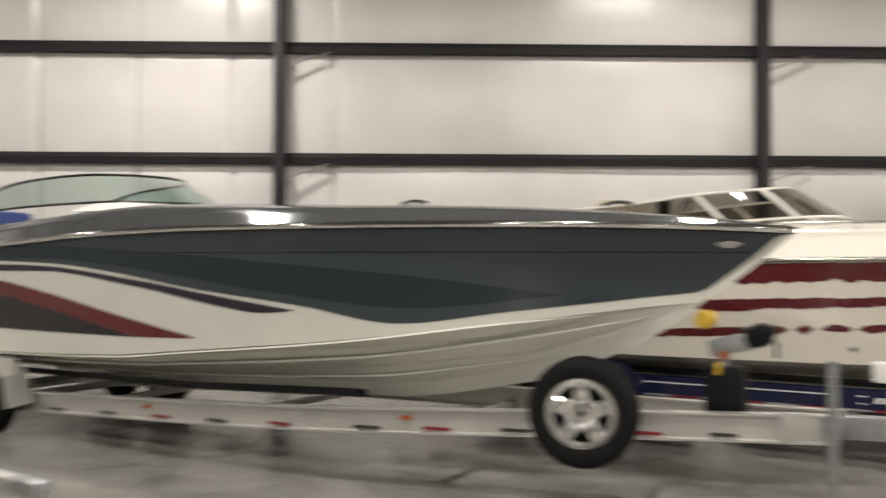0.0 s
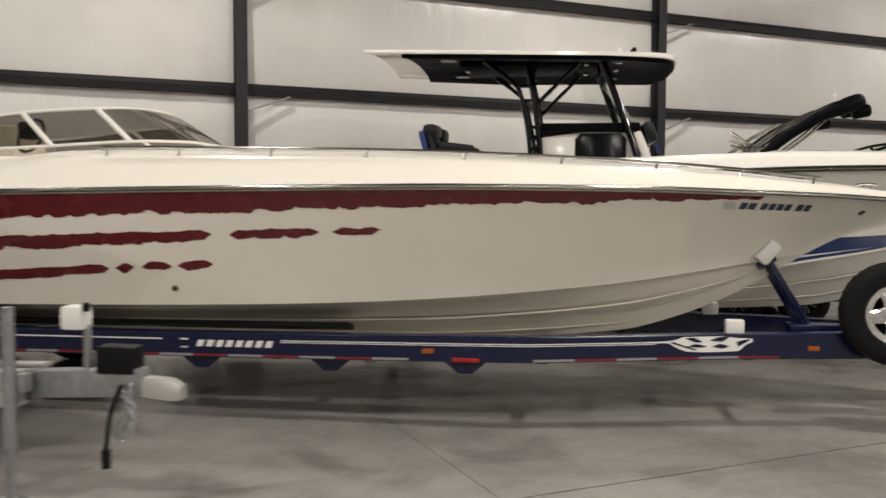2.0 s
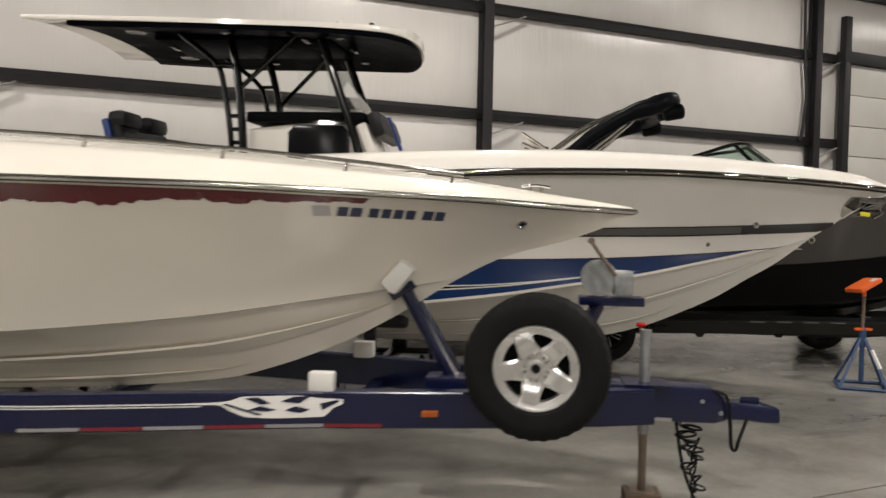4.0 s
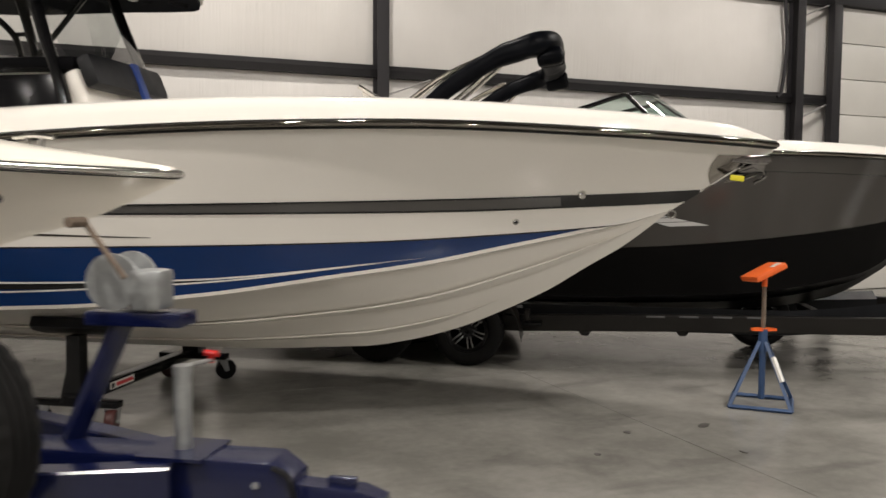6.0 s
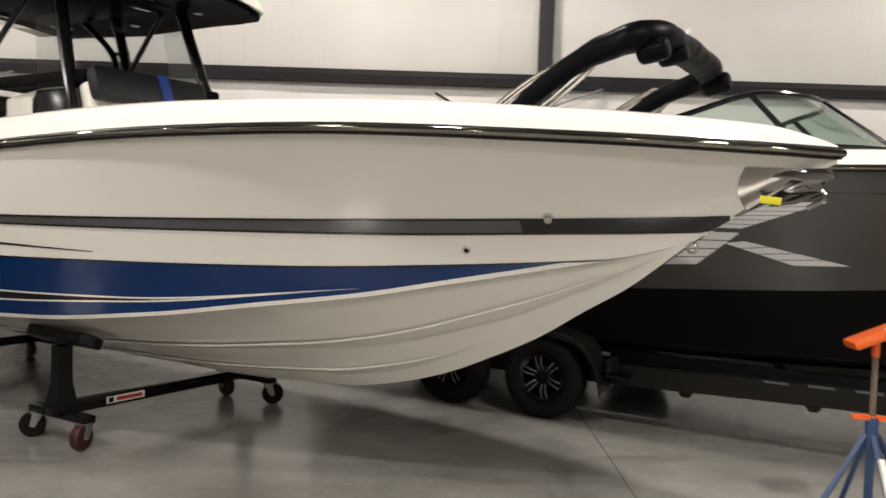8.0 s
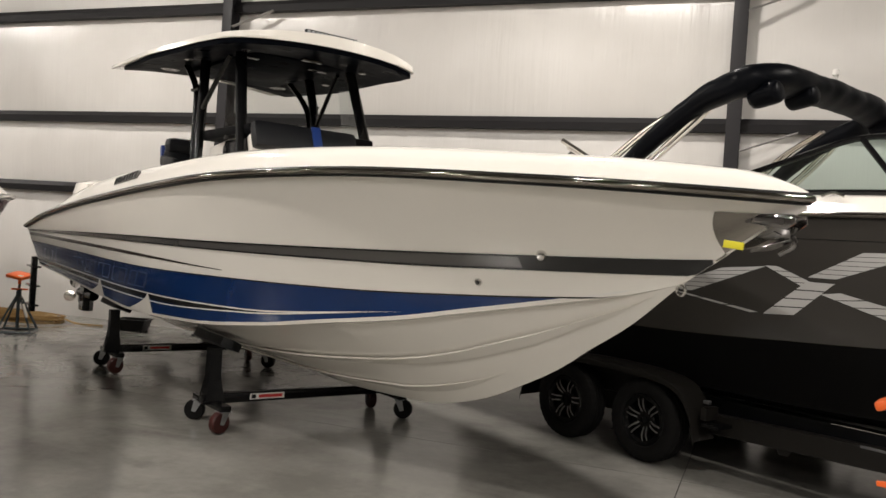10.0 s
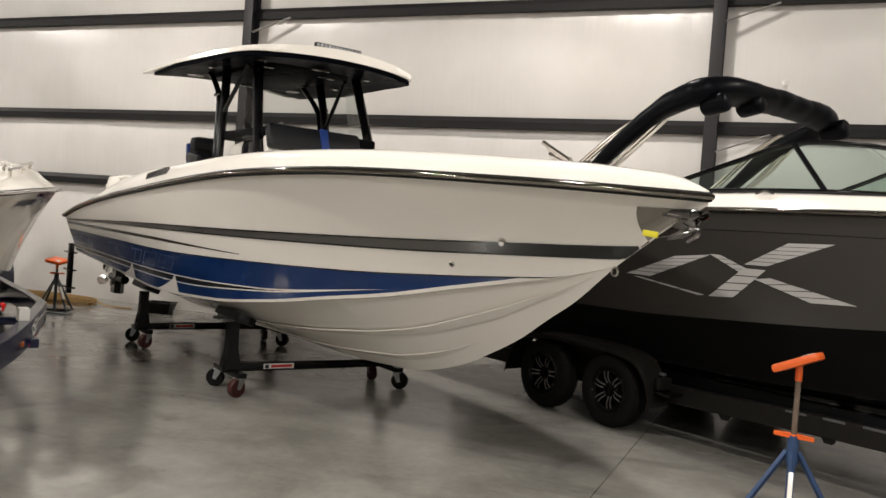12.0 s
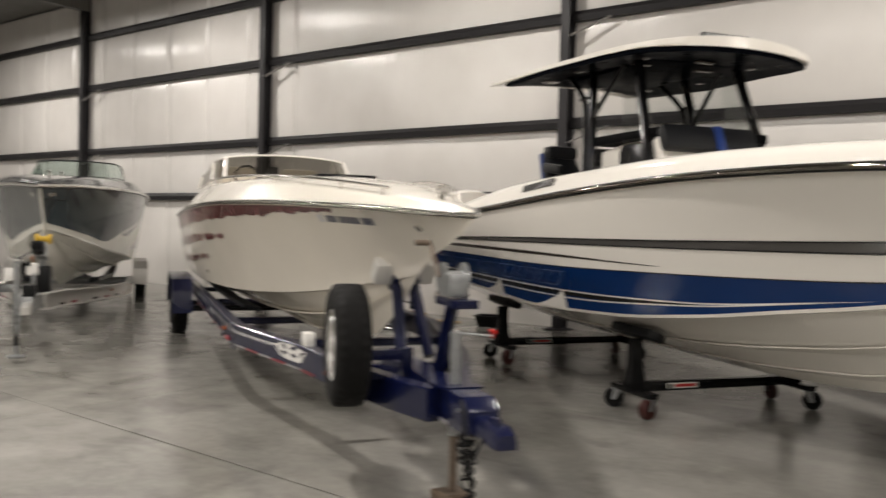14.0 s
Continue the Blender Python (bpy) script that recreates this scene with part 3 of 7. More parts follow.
def rim_mesh(rim, w, spokes, dish=0.02, fat=0.085, split=False, only=False):
    """Barrel, hub, spokes and lug nuts; the outer face looks to +z."""
    bm = bmesh.new()
    h = w / 2
    if not only:
        lathe(bm, [(rim + 0.012, h * 0.78), (rim + 0.004, h * 0.86), (rim - 0.006, h * 0.84), (rim - 0.01, h * 0.76), (rim - 0.038, h * 0.7), (rim - 0.044, h * 0.5), (rim - 0.035, -h * 0.8), (rim + 0.008, -h * 0.85), (rim + 0.012, -h * 0.7)], 40)
    if not only:
        lathe(bm, [(0.022, h * 0.4), (0.024, h * 0.78), (0.038, h * 0.78), (0.043, h * 0.56), (0.085, h * 0.53), (0.094, h * 0.47), (0.094, h * 0.2), (0.022, h * 0.2)], 28)
    for i in range(spokes):
        q = i * 2 * math.pi / spokes + math.pi / 2
        for off in ((-0.17, 0.17) if split else (0,)):
            inner, outer = 0.06, rim - 0.02
            rings = []
            for k in range(6):
                t = k / 5
                rad = inner + (outer - inner) * t
                ang = q + (0.09 * off + 0.05 * off * t) / rad
                half = fat * 0.62 * (0.24 + 0.08 * t * t if split else 1.0 - 0.95 * t + 0.72 * t * t)
                zt = h * (0.5 + 0.22 * t) + dish * math.sin(t * math.pi)
                if only:
                    half, zt = 0.0075, zt + 0.004
                c, n = Vector((math.cos(ang) * rad, math.sin(ang) * rad, 0)), Vector((-math.sin(ang), math.cos(ang), 0))
                rings.append([c + n * half + Vector((0, 0, zt - 0.012)), c + n * half * 0.7 + Vector((0, 0, zt)), c - n * half * 0.7 + Vector((0, 0, zt)), c - n * half + Vector((0, 0, zt - 0.012)), c - n * half + Vector((0, 0, zt - 0.04)), c + n * half + Vector((0, 0, zt - 0.04))])
            loft(bm, rings)
    for i in range(0 if only else 5):
        q = i * 2 * math.pi / 5 + 0.3
        lathe(bm, [(0.0, h * 0.62), (0.01, h * 0.62), (0.011, h * 0.46)], 8, Matrix.Translation((math.cos(q) * 0.062, math.sin(q) * 0.062, 0)))
    return bm


def lug_holes(w):
    """Five dark lug recesses round the hub."""
    bm = bmesh.new()
    for i in range(5):
        q = i * 2 * math.pi / 5 + 0.3
        lathe(bm, [(0.0115, w * 0.276), (0.017, w * 0.276), (0.0175, w * 0.25)], 10, Matrix.Translation((math.cos(q) * 0.062, math.sin(q) * 0.062, 0)))
    return bm


def disc_mesh(r, z):
    bm = bmesh.new()
    lathe(bm, [(0, z), (r, z), (r, z - 0.01), (0, z - 0.01)], 32)
    return bm


def add_wheel(owner, at, outward, r=0.36, w=0.22, rim=0.205, spokes=5, rim_mat="alloy", split=False, back="black_matte", spin=0.0, fat=0.085):
    """A wheel as tyre, rim and a black disc painting the shade behind the spokes; outward is the way its face looks."""
    m = Matrix.Translation(at) @ Vector(outward).to_track_quat("Z", "Y").to_matrix().to_4x4() @ Matrix.Rotation(spin, 4, "Z")
    hub = part("wheel", tyre_mesh(r, w, rim), "rubber", owner, "black rubber tyre on a spoked rim", pose_m=m)
    part("rim", rim_mesh(rim, w, spokes, fat=fat, split=split), rim_mat, hub, "spoked alloy rim with lug nuts")
    if split:
        part("spoke_face", rim_mesh(rim - 0.01, w, spokes, fat=fat, split=True, only=True), "spoke_silver", hub, "machined silver spoke face")
    # black disc and plug paint the shade behind spokes and in the hub
    part("brake_disc", disc_mesh(rim - 0.031, w * 0.13), back, hub)
    part("hub_cap", lathe(bmesh.new(), [(0, w * 0.33), (0.018, w * 0.325), (0.0225, w * 0.3)], 20), "black_plastic", hub)
    part("lug_recess", lug_holes(w), "black_plastic", hub)
    return hub


def chain_mesh(pts, r=0.006, link=0.035):
    bm = bmesh.new()
    path = smooth_path(pts, 12)
    out = [path[0]]
    for p in path[1:]:
        if (p - out[-1]).length > link * 0.72:
            out.append(p)
    for i, (a, b) in enumerate(zip(out, out[1:])):
        tan = (b - a).normalized()
        ref = Vector((1, 0, 0)) if abs(tan.x) < 0.8 else Vector((0, 1, 0))
        n1 = tan.cross(ref).normalized()
        if i % 2:
            n1 = tan.cross(n1).normalized()
        c = (a + b) / 2
        ring = [c + tan * (link * 0.5 * math.cos(q)) + n1 * (link * 0.3 * math.sin(q)) for q in np.linspace(0, 2 * math.pi, 10, endpoint=False)]
        tube(bm, ring, r, 5, loop=True)
    return bm


def coil(c, r, h, turns, wire, lean=0.0, steps=14, slack=0.0):
    pts = [(c[0] + r * (1 + slack * math.sin(q * 0.37)) * math.cos(q) + lean * k + slack * 0.06 * math.sin(q * 0.23), c[1] + r * math.sin(q), c[2] - h * k + slack * 0.05 * math.cos(q * 0.61)) for k, q in ((i / (turns * steps), i * 2 * math.pi / steps) for i in range(turns * steps + 1))]
    return tube(bmesh.new(), pts, wire, 6)


# ---- the building ----
BAY, COL_A, WALL_Y, EAVE = 7.3, 5.61, 13.22, 7.4
COLS = [COL_A + BAY * k for k in range(-3, 5)]
GIRTS = (2.13, 3.30, 4.983, 6.33)
X0, X1, Y0 = COLS[0] - 0.2, COLS[-1] + 0.2, -17.0


def floor_slab():
    base = tagged(new("floor"), "sealed grey concrete floor with dark saw-cut joints", "floor", kind="structure")
    bm = bmesh.new()
    box(bm, ((X0 + X1) / 2, (Y0 + WALL_Y) / 2 + 0.2, -0.13), (X1 - X0 + 2, WALL_Y - Y0 + 2, 0.24))
    part("subfloor", bm, "joint", base)
    ys = [Y0 - 0.5, -11.0, -5.0, 1.05, 7.12 - 2.18, 9.0, WALL_Y + 0.6]
    xs = [X0 - 0.5] + COLS[1:-1] + [X1 + 0.5]
    for xa, xb in zip(xs, xs[1:]):
        for ya, yb in zip(ys, ys[1:]):
            bm = bmesh.new()
            wide = 0.012 if abs(yb - 4.94) < 0.01 and 5 < xa < 10 else 0.0
            box(bm, ((xa + xb) / 2, (ya + yb - wide) / 2, -0.01), (xb - xa - 0.007, yb - ya - 0.007 - wide, 0.02))
            part("slab", bm, "floor", base, smooth=0)
    # flakes of old joint filler left on the slab
    rng = random.Random(8)
    for x, y, r in ((13.28, 6.9, 0.045), (12.67, 6.95, 0.03), (13.1, 6.3, 0.018), (12.2, 6.6, 0.02)):
        turn, stretch = rng.uniform(0, 3), rng.uniform(1.2, 2.0)
        ring = [(r * stretch * rng.uniform(0.6, 1.1) * math.cos(q), r * rng.uniform(0.6, 1.1) * math.sin(q)) for q in np.linspace(0, 2 * math.pi, 9, endpoint=False)]
        bm = bmesh.new()
        plate(bm, ring, 0.004, Matrix.Translation((x, y, 0.0)) @ Matrix.Rotation(turn, 4, "Z"))
        part("filler_flake", bm, "joint", base, smooth=0)


def insulated_wall():
    wall = tagged(new("wall_north"), "steel-framed wall with white vinyl-faced insulation", "wall", kind="structure")
    bm = bmesh.new()
    seams = [-0.95 - 1.48 * k for k in range(11)]
    xs = sorted([x for x in np.arange(X0, X1 + 0.01, 0.09) if all(abs(x - q) > 0.06 for q in seams)] + [q + d for q in seams for d in (-0.05, -0.02, 0.02, 0.05)])
    zs = sorted(set(list(np.arange(0, EAVE, 0.12)) + list(GIRTS)))
    levels = (0.0, *GIRTS, 8.2)
    rows = []
    for z in zs:
        lo = max([g for g in levels if g <= z + 1e-6])
        hi = min([g for g in levels if g > z + 1e-6])
        f = (z - lo) / (hi - lo)
        row = []
        for x in xs:
            puff = 0.075 * math.sin(math.pi * f) ** 0.7 * (0.7 + 0.5 * noise.noise((x * 0.35, z * 0.3, 4)))
            wrinkle = 0.012 * noise.noise((x * 2.3, z * 0.35, 1)) * (1 - f * 0.6) + 0.006 * noise.noise((x * 6.0, z * 0.6, 7)) + 0.02 * f ** 6 * noise.noise((x * 7.0, z * 0.8, 3)) + 0.012 * f ** 4 * noise.noise((x * 13.0, z * 0.9, 5))
            tuck = 0.045 if any(abs(x - q) < 0.03 for q in seams) else 0.0
            row.append(Vector((x, WALL_Y + 0.13 - puff + wrinkle + tuck, z)))
        rows.append(row)
    loft(bm, rows, closed=False, caps=False)
    part("insulation_facing", bm, "vinyl", wall, "white wrinkled vinyl facing", smooth=60)
    bm = bmesh.new()
    box(bm, ((X0 + X1) / 2, WALL_Y + 0.3, EAVE / 2), (X1 - X0, 0.2, EAVE))
    part("sheeting", bm, "drab", wall)
    for z in GIRTS:
        for xa, xb in zip(COLS, COLS[1:]):
            bm = bmesh.new()
            # Z-section: a lip that leans back to the wall above, an upright web below, two flanges
            d, h = 0.14, 0.165
            prof = [(0.015, -h / 2), (0, 0.012), (0.05, h / 2), (d, h / 2), (d, h / 2 - 0.012), (0.056, h / 2 - 0.012), (0.014, 0.01), (0.028, -h / 2 + 0.012), (d, -h / 2 + 0.012), (d, -h / 2)]
            loft(bm, [[Vector((x, WALL_Y - 0.03 + u, z + w)) for u, w in prof] for x in (xa + 0.012, xb - 0.012)])
            part("girt", bm, "girt", wall, "dark steel wall girt", smooth=0)
    for x in COLS:
        bm = bmesh.new()
        for y in (WALL_Y - 0.17, WALL_Y + 0.03):
            box(bm, (x, y, EAVE / 2 + 0.01), (0.165, 0.016, EAVE - 0.02), 0.003)
        box(bm, (x, WALL_Y - 0.07, EAVE / 2 + 0.01), (0.012, 0.182, EAVE - 0.02))
        box(bm, (x, WALL_Y - 0.115, 0.012), (0.32, 0.4, 0.02), 0.003)
        for dx in (-0.11, 0.11):
            for dy in (-0.24, 0.02):
                lathe(bm, [(0, 0.06), (0.014, 0.06), (0.016, 0.02)], 8, Matrix.Translation((x + dx, WALL_Y - 0.115 + dy * 0.5, 0)))
        part("column", bm, "steel", wall, "dark steel I-section column")
        for z in GIRTS[:3]:
            bm = bmesh.new()
            tube(bm, [(x + 0.08, WALL_Y - 0.14, z - 0.33), (x + 0.72, WALL_Y - 0.04, z - 0.085)], 0.04, 8, 0.3)
            part("flange_brace", bm, "brace", wall, "diagonal steel flange brace", smooth=0)
    # hanging cable in the bay beside the overhead door
    bm = bmesh.new()
    x = COLS[5]
    tube(bm, smooth_path([(x - 0.32, WALL_Y - 0.05, 6.8), (x - 0.26, WALL_Y - 0.05, 5.0), (x - 0.2, WALL_Y - 0.06, 4.2), (x - 0.28, WALL_Y - 0.06, 3.45), (x - 0.36, WALL_Y - 0.05, 3.3)], 8), 0.03, 8)
    part("conduit", bm, "steel", wall, "bowed dark cable hanging beside a column")


def overhead_door():
    xa, xb = 21.2, COLS[-1] - 1.6
    door = tagged(new("door_1"), "white sectional overhead door, closed, in dark steel tracks", "door", kind="structure")
    for k in range(8):
        bm = bmesh.new()
        box(bm, ((xa + xb) / 2, WALL_Y - 0.06, 0.31 + k * 0.61), (xb - xa, 0.05, 0.598), 0.014)
        part("panel", bm, "door", door)
    for x in (xa - 0.2, xb + 0.2):
        bm = bmesh.new()
        box(bm, (x, WALL_Y - 0.12, 2.9), (0.17, 0.14, 5.78), 0.004)
        box(bm, (x + 0.13, WALL_Y - 0.1, 2.6), (0.05, 0.08, 5.1), 0.004)
        part("track", bm, "steel", door)
    bm = bmesh.new()
    box(bm, ((xa + xb) / 2, WALL_Y - 0.1, 5.0), (xb - xa + 0.6, 0.2, 0.22), 0.004)
    part("header", bm, "steel", door)


def shell():
    """The sides that close the hall, its roof and its rafters."""
    for name, c, size in (("wall_south", ((X0 + X1) / 2, Y0 - 0.1, EAVE / 2), (X1 - X0 + 0.4, 0.2, EAVE)), ("wall_west", (X0 - 0.1, (Y0 + WALL_Y) / 2 + 0.1, EAVE / 2), (0.2, WALL_Y - Y0 + 0.5, EAVE)), ("wall_east", (X1 + 0.1, (Y0 + WALL_Y) / 2 + 0.1, EAVE / 2), (0.2, WALL_Y - Y0 + 0.5, EAVE))):
        bm = bmesh.new()
        box(bm, c, size)
        ob = part(name, bm, "hall_lining", None, "white insulated hall wall", smooth=0, kind="structure")
        tagged(ob, category="wall")
    # unseen roof, given a dark colour to deepen the shade below
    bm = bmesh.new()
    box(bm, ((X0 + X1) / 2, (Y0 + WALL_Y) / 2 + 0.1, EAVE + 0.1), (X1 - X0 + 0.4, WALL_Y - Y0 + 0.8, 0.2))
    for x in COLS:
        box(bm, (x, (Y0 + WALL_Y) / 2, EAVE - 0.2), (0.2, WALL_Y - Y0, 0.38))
    tagged(part("ceiling", bm, "dim_roof", None, "unseen roof on rafters, darkened to cut bounced light", smooth=0, kind="structure"), category="ceiling")


def lamps():
    first = None
    # four staggered rows of fittings
    spots = [(7.75 + BAY * k, 3.6, 1.02 if k < 1 else 0.8) for k in range(-2, 3)] + [(4.1 + BAY * k, 10.0, 0.94 if k < 0 else 0.64) for k in range(-2, 4)] + [(4.1 + BAY * k, -2.8, 0.8 if k < 1 else 1.06) for k in range(-1, 4)] + [(7.75 + BAY * k, -9.2, 0.7) for k in range(-2, 2)]
    for x, y, share in spots:
        data = bpy.data.lights.new("high_bay", "AREA")
        data.shape, data.size, data.energy, data.color = "DISK", 0.45, LAMP_POWER * share, LAMP_COLOR
        lamp = new("lamp_light", data)
        lamp.matrix_basis = pose(0, 0, -0.06)
        if first is None:
            first = thing("high_bay_lamp", "round white high-bay ceiling lamp, lit", "lamp", pose(x, y, 6.85), "ceiling lamps")
            bm = bmesh.new()
            lathe(bm, [(0, -0.03), (0.17, -0.035), (0.19, -0.05), (0.2, -0.02), (0.17, 0.02), (0.1, 0.05), (0.06, 0.1), (0, 0.1)], 28)
            part("housing", bm, "white_plastic", first)
            bm = bmesh.new()
            tube(bm, [(0, 0, 0.03), (0, 0, 0.58)], 0.02, 8)
            part("hanger", bm, "steel", first)
            lamp.parent = first
        else:
            lamp.parent = copy_thing_lamp(first, pose(x, y, 6.85))


def copy_thing_lamp(src, m):
    ob = tagged(new(src.name, None), src["label"], src["category"], src["group"])
    ob.matrix_basis = m
    for c in src.children:
        if c.type == "MESH":
            k = c.copy()
            scene.collection.objects.link(k)
            k.parent = ob
    return ob


floor_slab()
insulated_wall()
overhead_door()
shell()
lamps()

# ---- the boats ----
HEAD = -32.0
BOAT_A = pose(2.97, 6.05, 0, 0, 0, HEAD)
BOAT_B = pose(13.55, 6.6, 0, 0, 0, HEAD)
BOAT_C = pose(9.56, 5.29, 0, 0, 0, HEAD)
BOAT_X = pose(13.154, 10.267, 0, 0, 0, HEAD) @ pose(4.765, 0.15, 0)
OUT = (-1, 1)
RAIL = [(-0.01, -0.03), (0.018, -0.028), (0.03, -0.012), (0.03, 0.012), (0.018, 0.028), (-0.01, 0.03)]
INSERT = [(0.026 + 0.015 * math.cos(q), 0.017 * math.sin(q)) for q in np.linspace(-math.pi / 2, math.pi / 2, 9)]


def fitting(m, owner, name="through_hull", r=0.022):
    bm = bmesh.new()
    lathe(bm, [(0, 0.002), (r * 0.45, 0.002), (r * 0.55, 0.008), (r, 0.006), (r * 1.05, 0), (r, -0.01)], 18, m)
    f = part(name, bm, "steel_bright", owner)
    bm = bmesh.new()
    lathe(bm, [(0, 0.0035), (r * 0.5, 0.0035), (r * 0.5, 0)], 12, m)
    part("opening", bm, "black_plastic", f)


def face_out(hull, s, z, port):
    p = hull.side(s, z, port)
    a, b = hull.side(s + 0.03, z, port), hull.side(s, z - 0.03, port)
    n = (a - p).cross(b - p).normalized()
    if n.y * port < 0:
        n = -n
    return Matrix.Translation(p) @ n.to_track_quat("Z", "Y").to_matrix().to_4x4()


def white_blue_boat():
    length = 9.71
    hull = Hull(length,
                curve((0, 1.972), (-0.5, 1.993), (-1, 2.01), (-2.2, 2.035), (-3, 2.023), (-3.7, 2.0), (-5, 1.935), (-6, 1.87), (-7.1, 1.795), (-8.6, 1.66), (-9.71, 1.5)),
                beam(1.42, 4.5, 2.4, 1.38, length),
                curve((-0.65, 1.53), (-0.95, 1.441), (-1.37, 1.348), (-1.79, 1.262), (-2.29, 1.16), (-2.89, 1.07), (-3.64, 0.96), (-4.6, 0.87), (-6, 0.83), (-7, 0.875), (-8.8, 0.96), (-9.71, 1.005)),
                beam(1.18, 6.0, 2.4, 1.2, length, -0.65),
                curve((0, 1.926), (-0.2, 1.824), (-0.45, 1.661), (-0.65, 1.53), (-0.97, 1.28), (-1.23, 1.121), (-1.5, 0.95), (-1.8, 0.803), (-2.13, 0.663), (-2.5, 0.558), (-2.86, 0.498), (-4, 0.445), (-6, 0.455), (-9.71, 0.54)), -0.65)
    boat = thing("centre_console_boat", "white centre-console powerboat with blue hull graphics on black dollies", "boat", BOAT_B)
    body = part("hull", hull.body(), "white", boat, "white gelcoat hull with blue and grey bands", smooth=28)
    h = curve((0, 0.035), (-0.1, 0.07), (-0.3, 0.115), (-0.57, 0.13), (-1, 0.145), (-2, 0.165), (-3.5, 0.195), (-5, 0.215), (-6.3, 0.24), (-7.4, 0.2), (-8.4, 0.12), (-9.87, 0.07))
    part("deck", hull.deck(h, curve((0, 0.05), (-0.5, 0.1), (-2, 0.16), (-9.9, 0.17)), curve((0, 0.0), (-1, 0.03), (-3, 0.06), (-9.9, 0.04)), (-3.3, -9.0, 1.28), slope=0.3), "white", boat, "white deck cap with an open cockpit", smooth=40)
    r = part("rub_rail", hull.rail(RAIL, -length), "black_plastic", boat, "black rub rail")
    part("rail_insert", hull.rail(INSERT, -length), "dark_chrome", r, "chrome rub-rail insert")
    for p in OUT:
        part("strake", hull.strake(0.55, -7.5, -0.8, p, 0.02), "white", body)
        part("strake", hull.strake(0.21, -6.0, -1.85, p, 0.02), "white", body)
        gu = curve((-9.66, 1.45), (-6.3, 1.515), (-4, 1.545), (-2.8, 1.57), (-2, 1.593), (-1.38, 1.617), (-0.85, 1.64), (-0.33, 1.672))
        gl = curve((-9.66, 1.44), (-6.3, 1.475), (-4, 1.49), (-2.8, 1.505), (-2, 1.52), (-1.38, 1.546), (-0.85, 1.57), (-0.33, 1.60))
        # one dark band; the paler reflection aft is put into its colour
        part("band", hull.decal(gu, gl, -9.5, -1.4, p), "grey_band", body, "hull band, its paler reflection painted grey")
        part("band", hull.decal(gu, gl, -1.4, -0.47, p, 90, 6, 0.006), "black_band", body, "dark bow end of the same hull band")
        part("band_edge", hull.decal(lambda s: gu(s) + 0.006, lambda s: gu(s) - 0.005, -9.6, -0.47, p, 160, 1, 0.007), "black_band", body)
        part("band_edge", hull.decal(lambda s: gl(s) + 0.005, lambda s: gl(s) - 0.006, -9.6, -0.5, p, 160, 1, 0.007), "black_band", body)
        bu = curve((-9.69, 1.31), (-7.5, 1.285), (-5.5, 1.262), (-3.9, 1.285), (-2.65, 1.315), (-1.66, 1.37), (-0.9, 1.432))
        bl = lambda s: hull.chine_z(s) + 0.022
        part("band", hull.decal(bu, bl, -9.68, -0.92, p, 90, 8), "blue", body, "royal blue painted band")
        part("band_edge", hull.decal(lambda s: hull.chine_z(s) + 0.024, lambda s: hull.chine_z(s) + 0.014, -9.68, -0.9, p, 80, 1, 0.005), "white_line", body)
        part("band_edge", hull.decal(lambda s: bu(s) + 0.005, lambda s: bu(s) - 0.004, -9.68, -0.92, p, 80, 1, 0.005), "black_band", body)
        l1 = curve((-9.66, 1.11), (-5.3, 1.04), (-3.8, 1.07), (-2.25, 1.212))
        l2 = curve((-9.66, 1.06), (-5.3, 0.975), (-3.8, 1.045), (-2.5, 1.18))
        part("pinstripe", hull.decal(l1, lambda s: l1(s) - 0.011 * min(1, (-2.25 - s) / 0.8), -9.66, -2.26, p, 80, 1, 0.006), "white_line", body)
        part("pinstripe", hull.decal(l2, lambda s: l2(s) - 0.01 * min(1, (-2.5 - s) / 0.8), -9.66, -2.51, p, 80, 1, 0.006), "white_line", body)
        part("pinstripe", hull.decal(lambda s: l1(s) - 0.012, lambda s: max(l2(s) + 0.001, l1(s) - 0.05), -9.66, -3.6, p, 60, 1, 0.005), "black_band", body)
        su, sl = curve((-9.66, 1.425), (-6, 1.39), (-3.9, 1.342)), curve((-9.66, 1.385), (-6, 1.36), (-3.9, 1.338))
        part("band", hull.decal(su, sl, -9.66, -3.92, p, 50, 1), "brown_band", body, "thin bronze swoosh")
        # the maker's word on the quarter, as eight plain outlined bars
        for k in range(8):
            a = -9.2 + k * 0.5
            z = 1.238 - 0.006 * (a + 9.3)
            w, t, k2, hh, e = 0.4, 0.006, 0.15, 0.135, 0.011
            for q in (((a, z), (a + w, z), (a + w, z - t), (a, z - t)), ((a - k2, z - hh), (a + w - k2, z - hh), (a + w - k2, z - hh - t), (a - k2, z - hh - t)),
                      ((a, z), (a + e, z), (a + e - k2, z - hh), (a - k2, z - hh)), ((a + w - e, z), (a + w, z), (a + w - k2, z - hh), (a + w - e - k2, z - hh)),
                      ((a + 0.17, z), (a + 0.17 + e, z), (a + 0.17 + e - k2, z - hh), (a + 0.17 - k2, z - hh))):
                part("emblem_bar", hull.patch(q, p), "silver_line", body)
        # white vents at the two steps of the bottom
        for s0 in (-6.75, -5.35):
            zc = hull.chine_z(s0)
            part("step_vent", hull.patch(((s0 - 0.16, zc + 0.11), (s0 - 0.02, zc + 0.2), (s0 + 0.02, zc + 0.004), (s0 - 0.6, zc + 0.004)), p, 0.008), "white", body, "white vent at the hull step")
        fitting(face_out(hull, -1.69, 1.45, p), boat)
        # raised eye on the band
        m = face_out(hull, -1.27, 1.632, p)
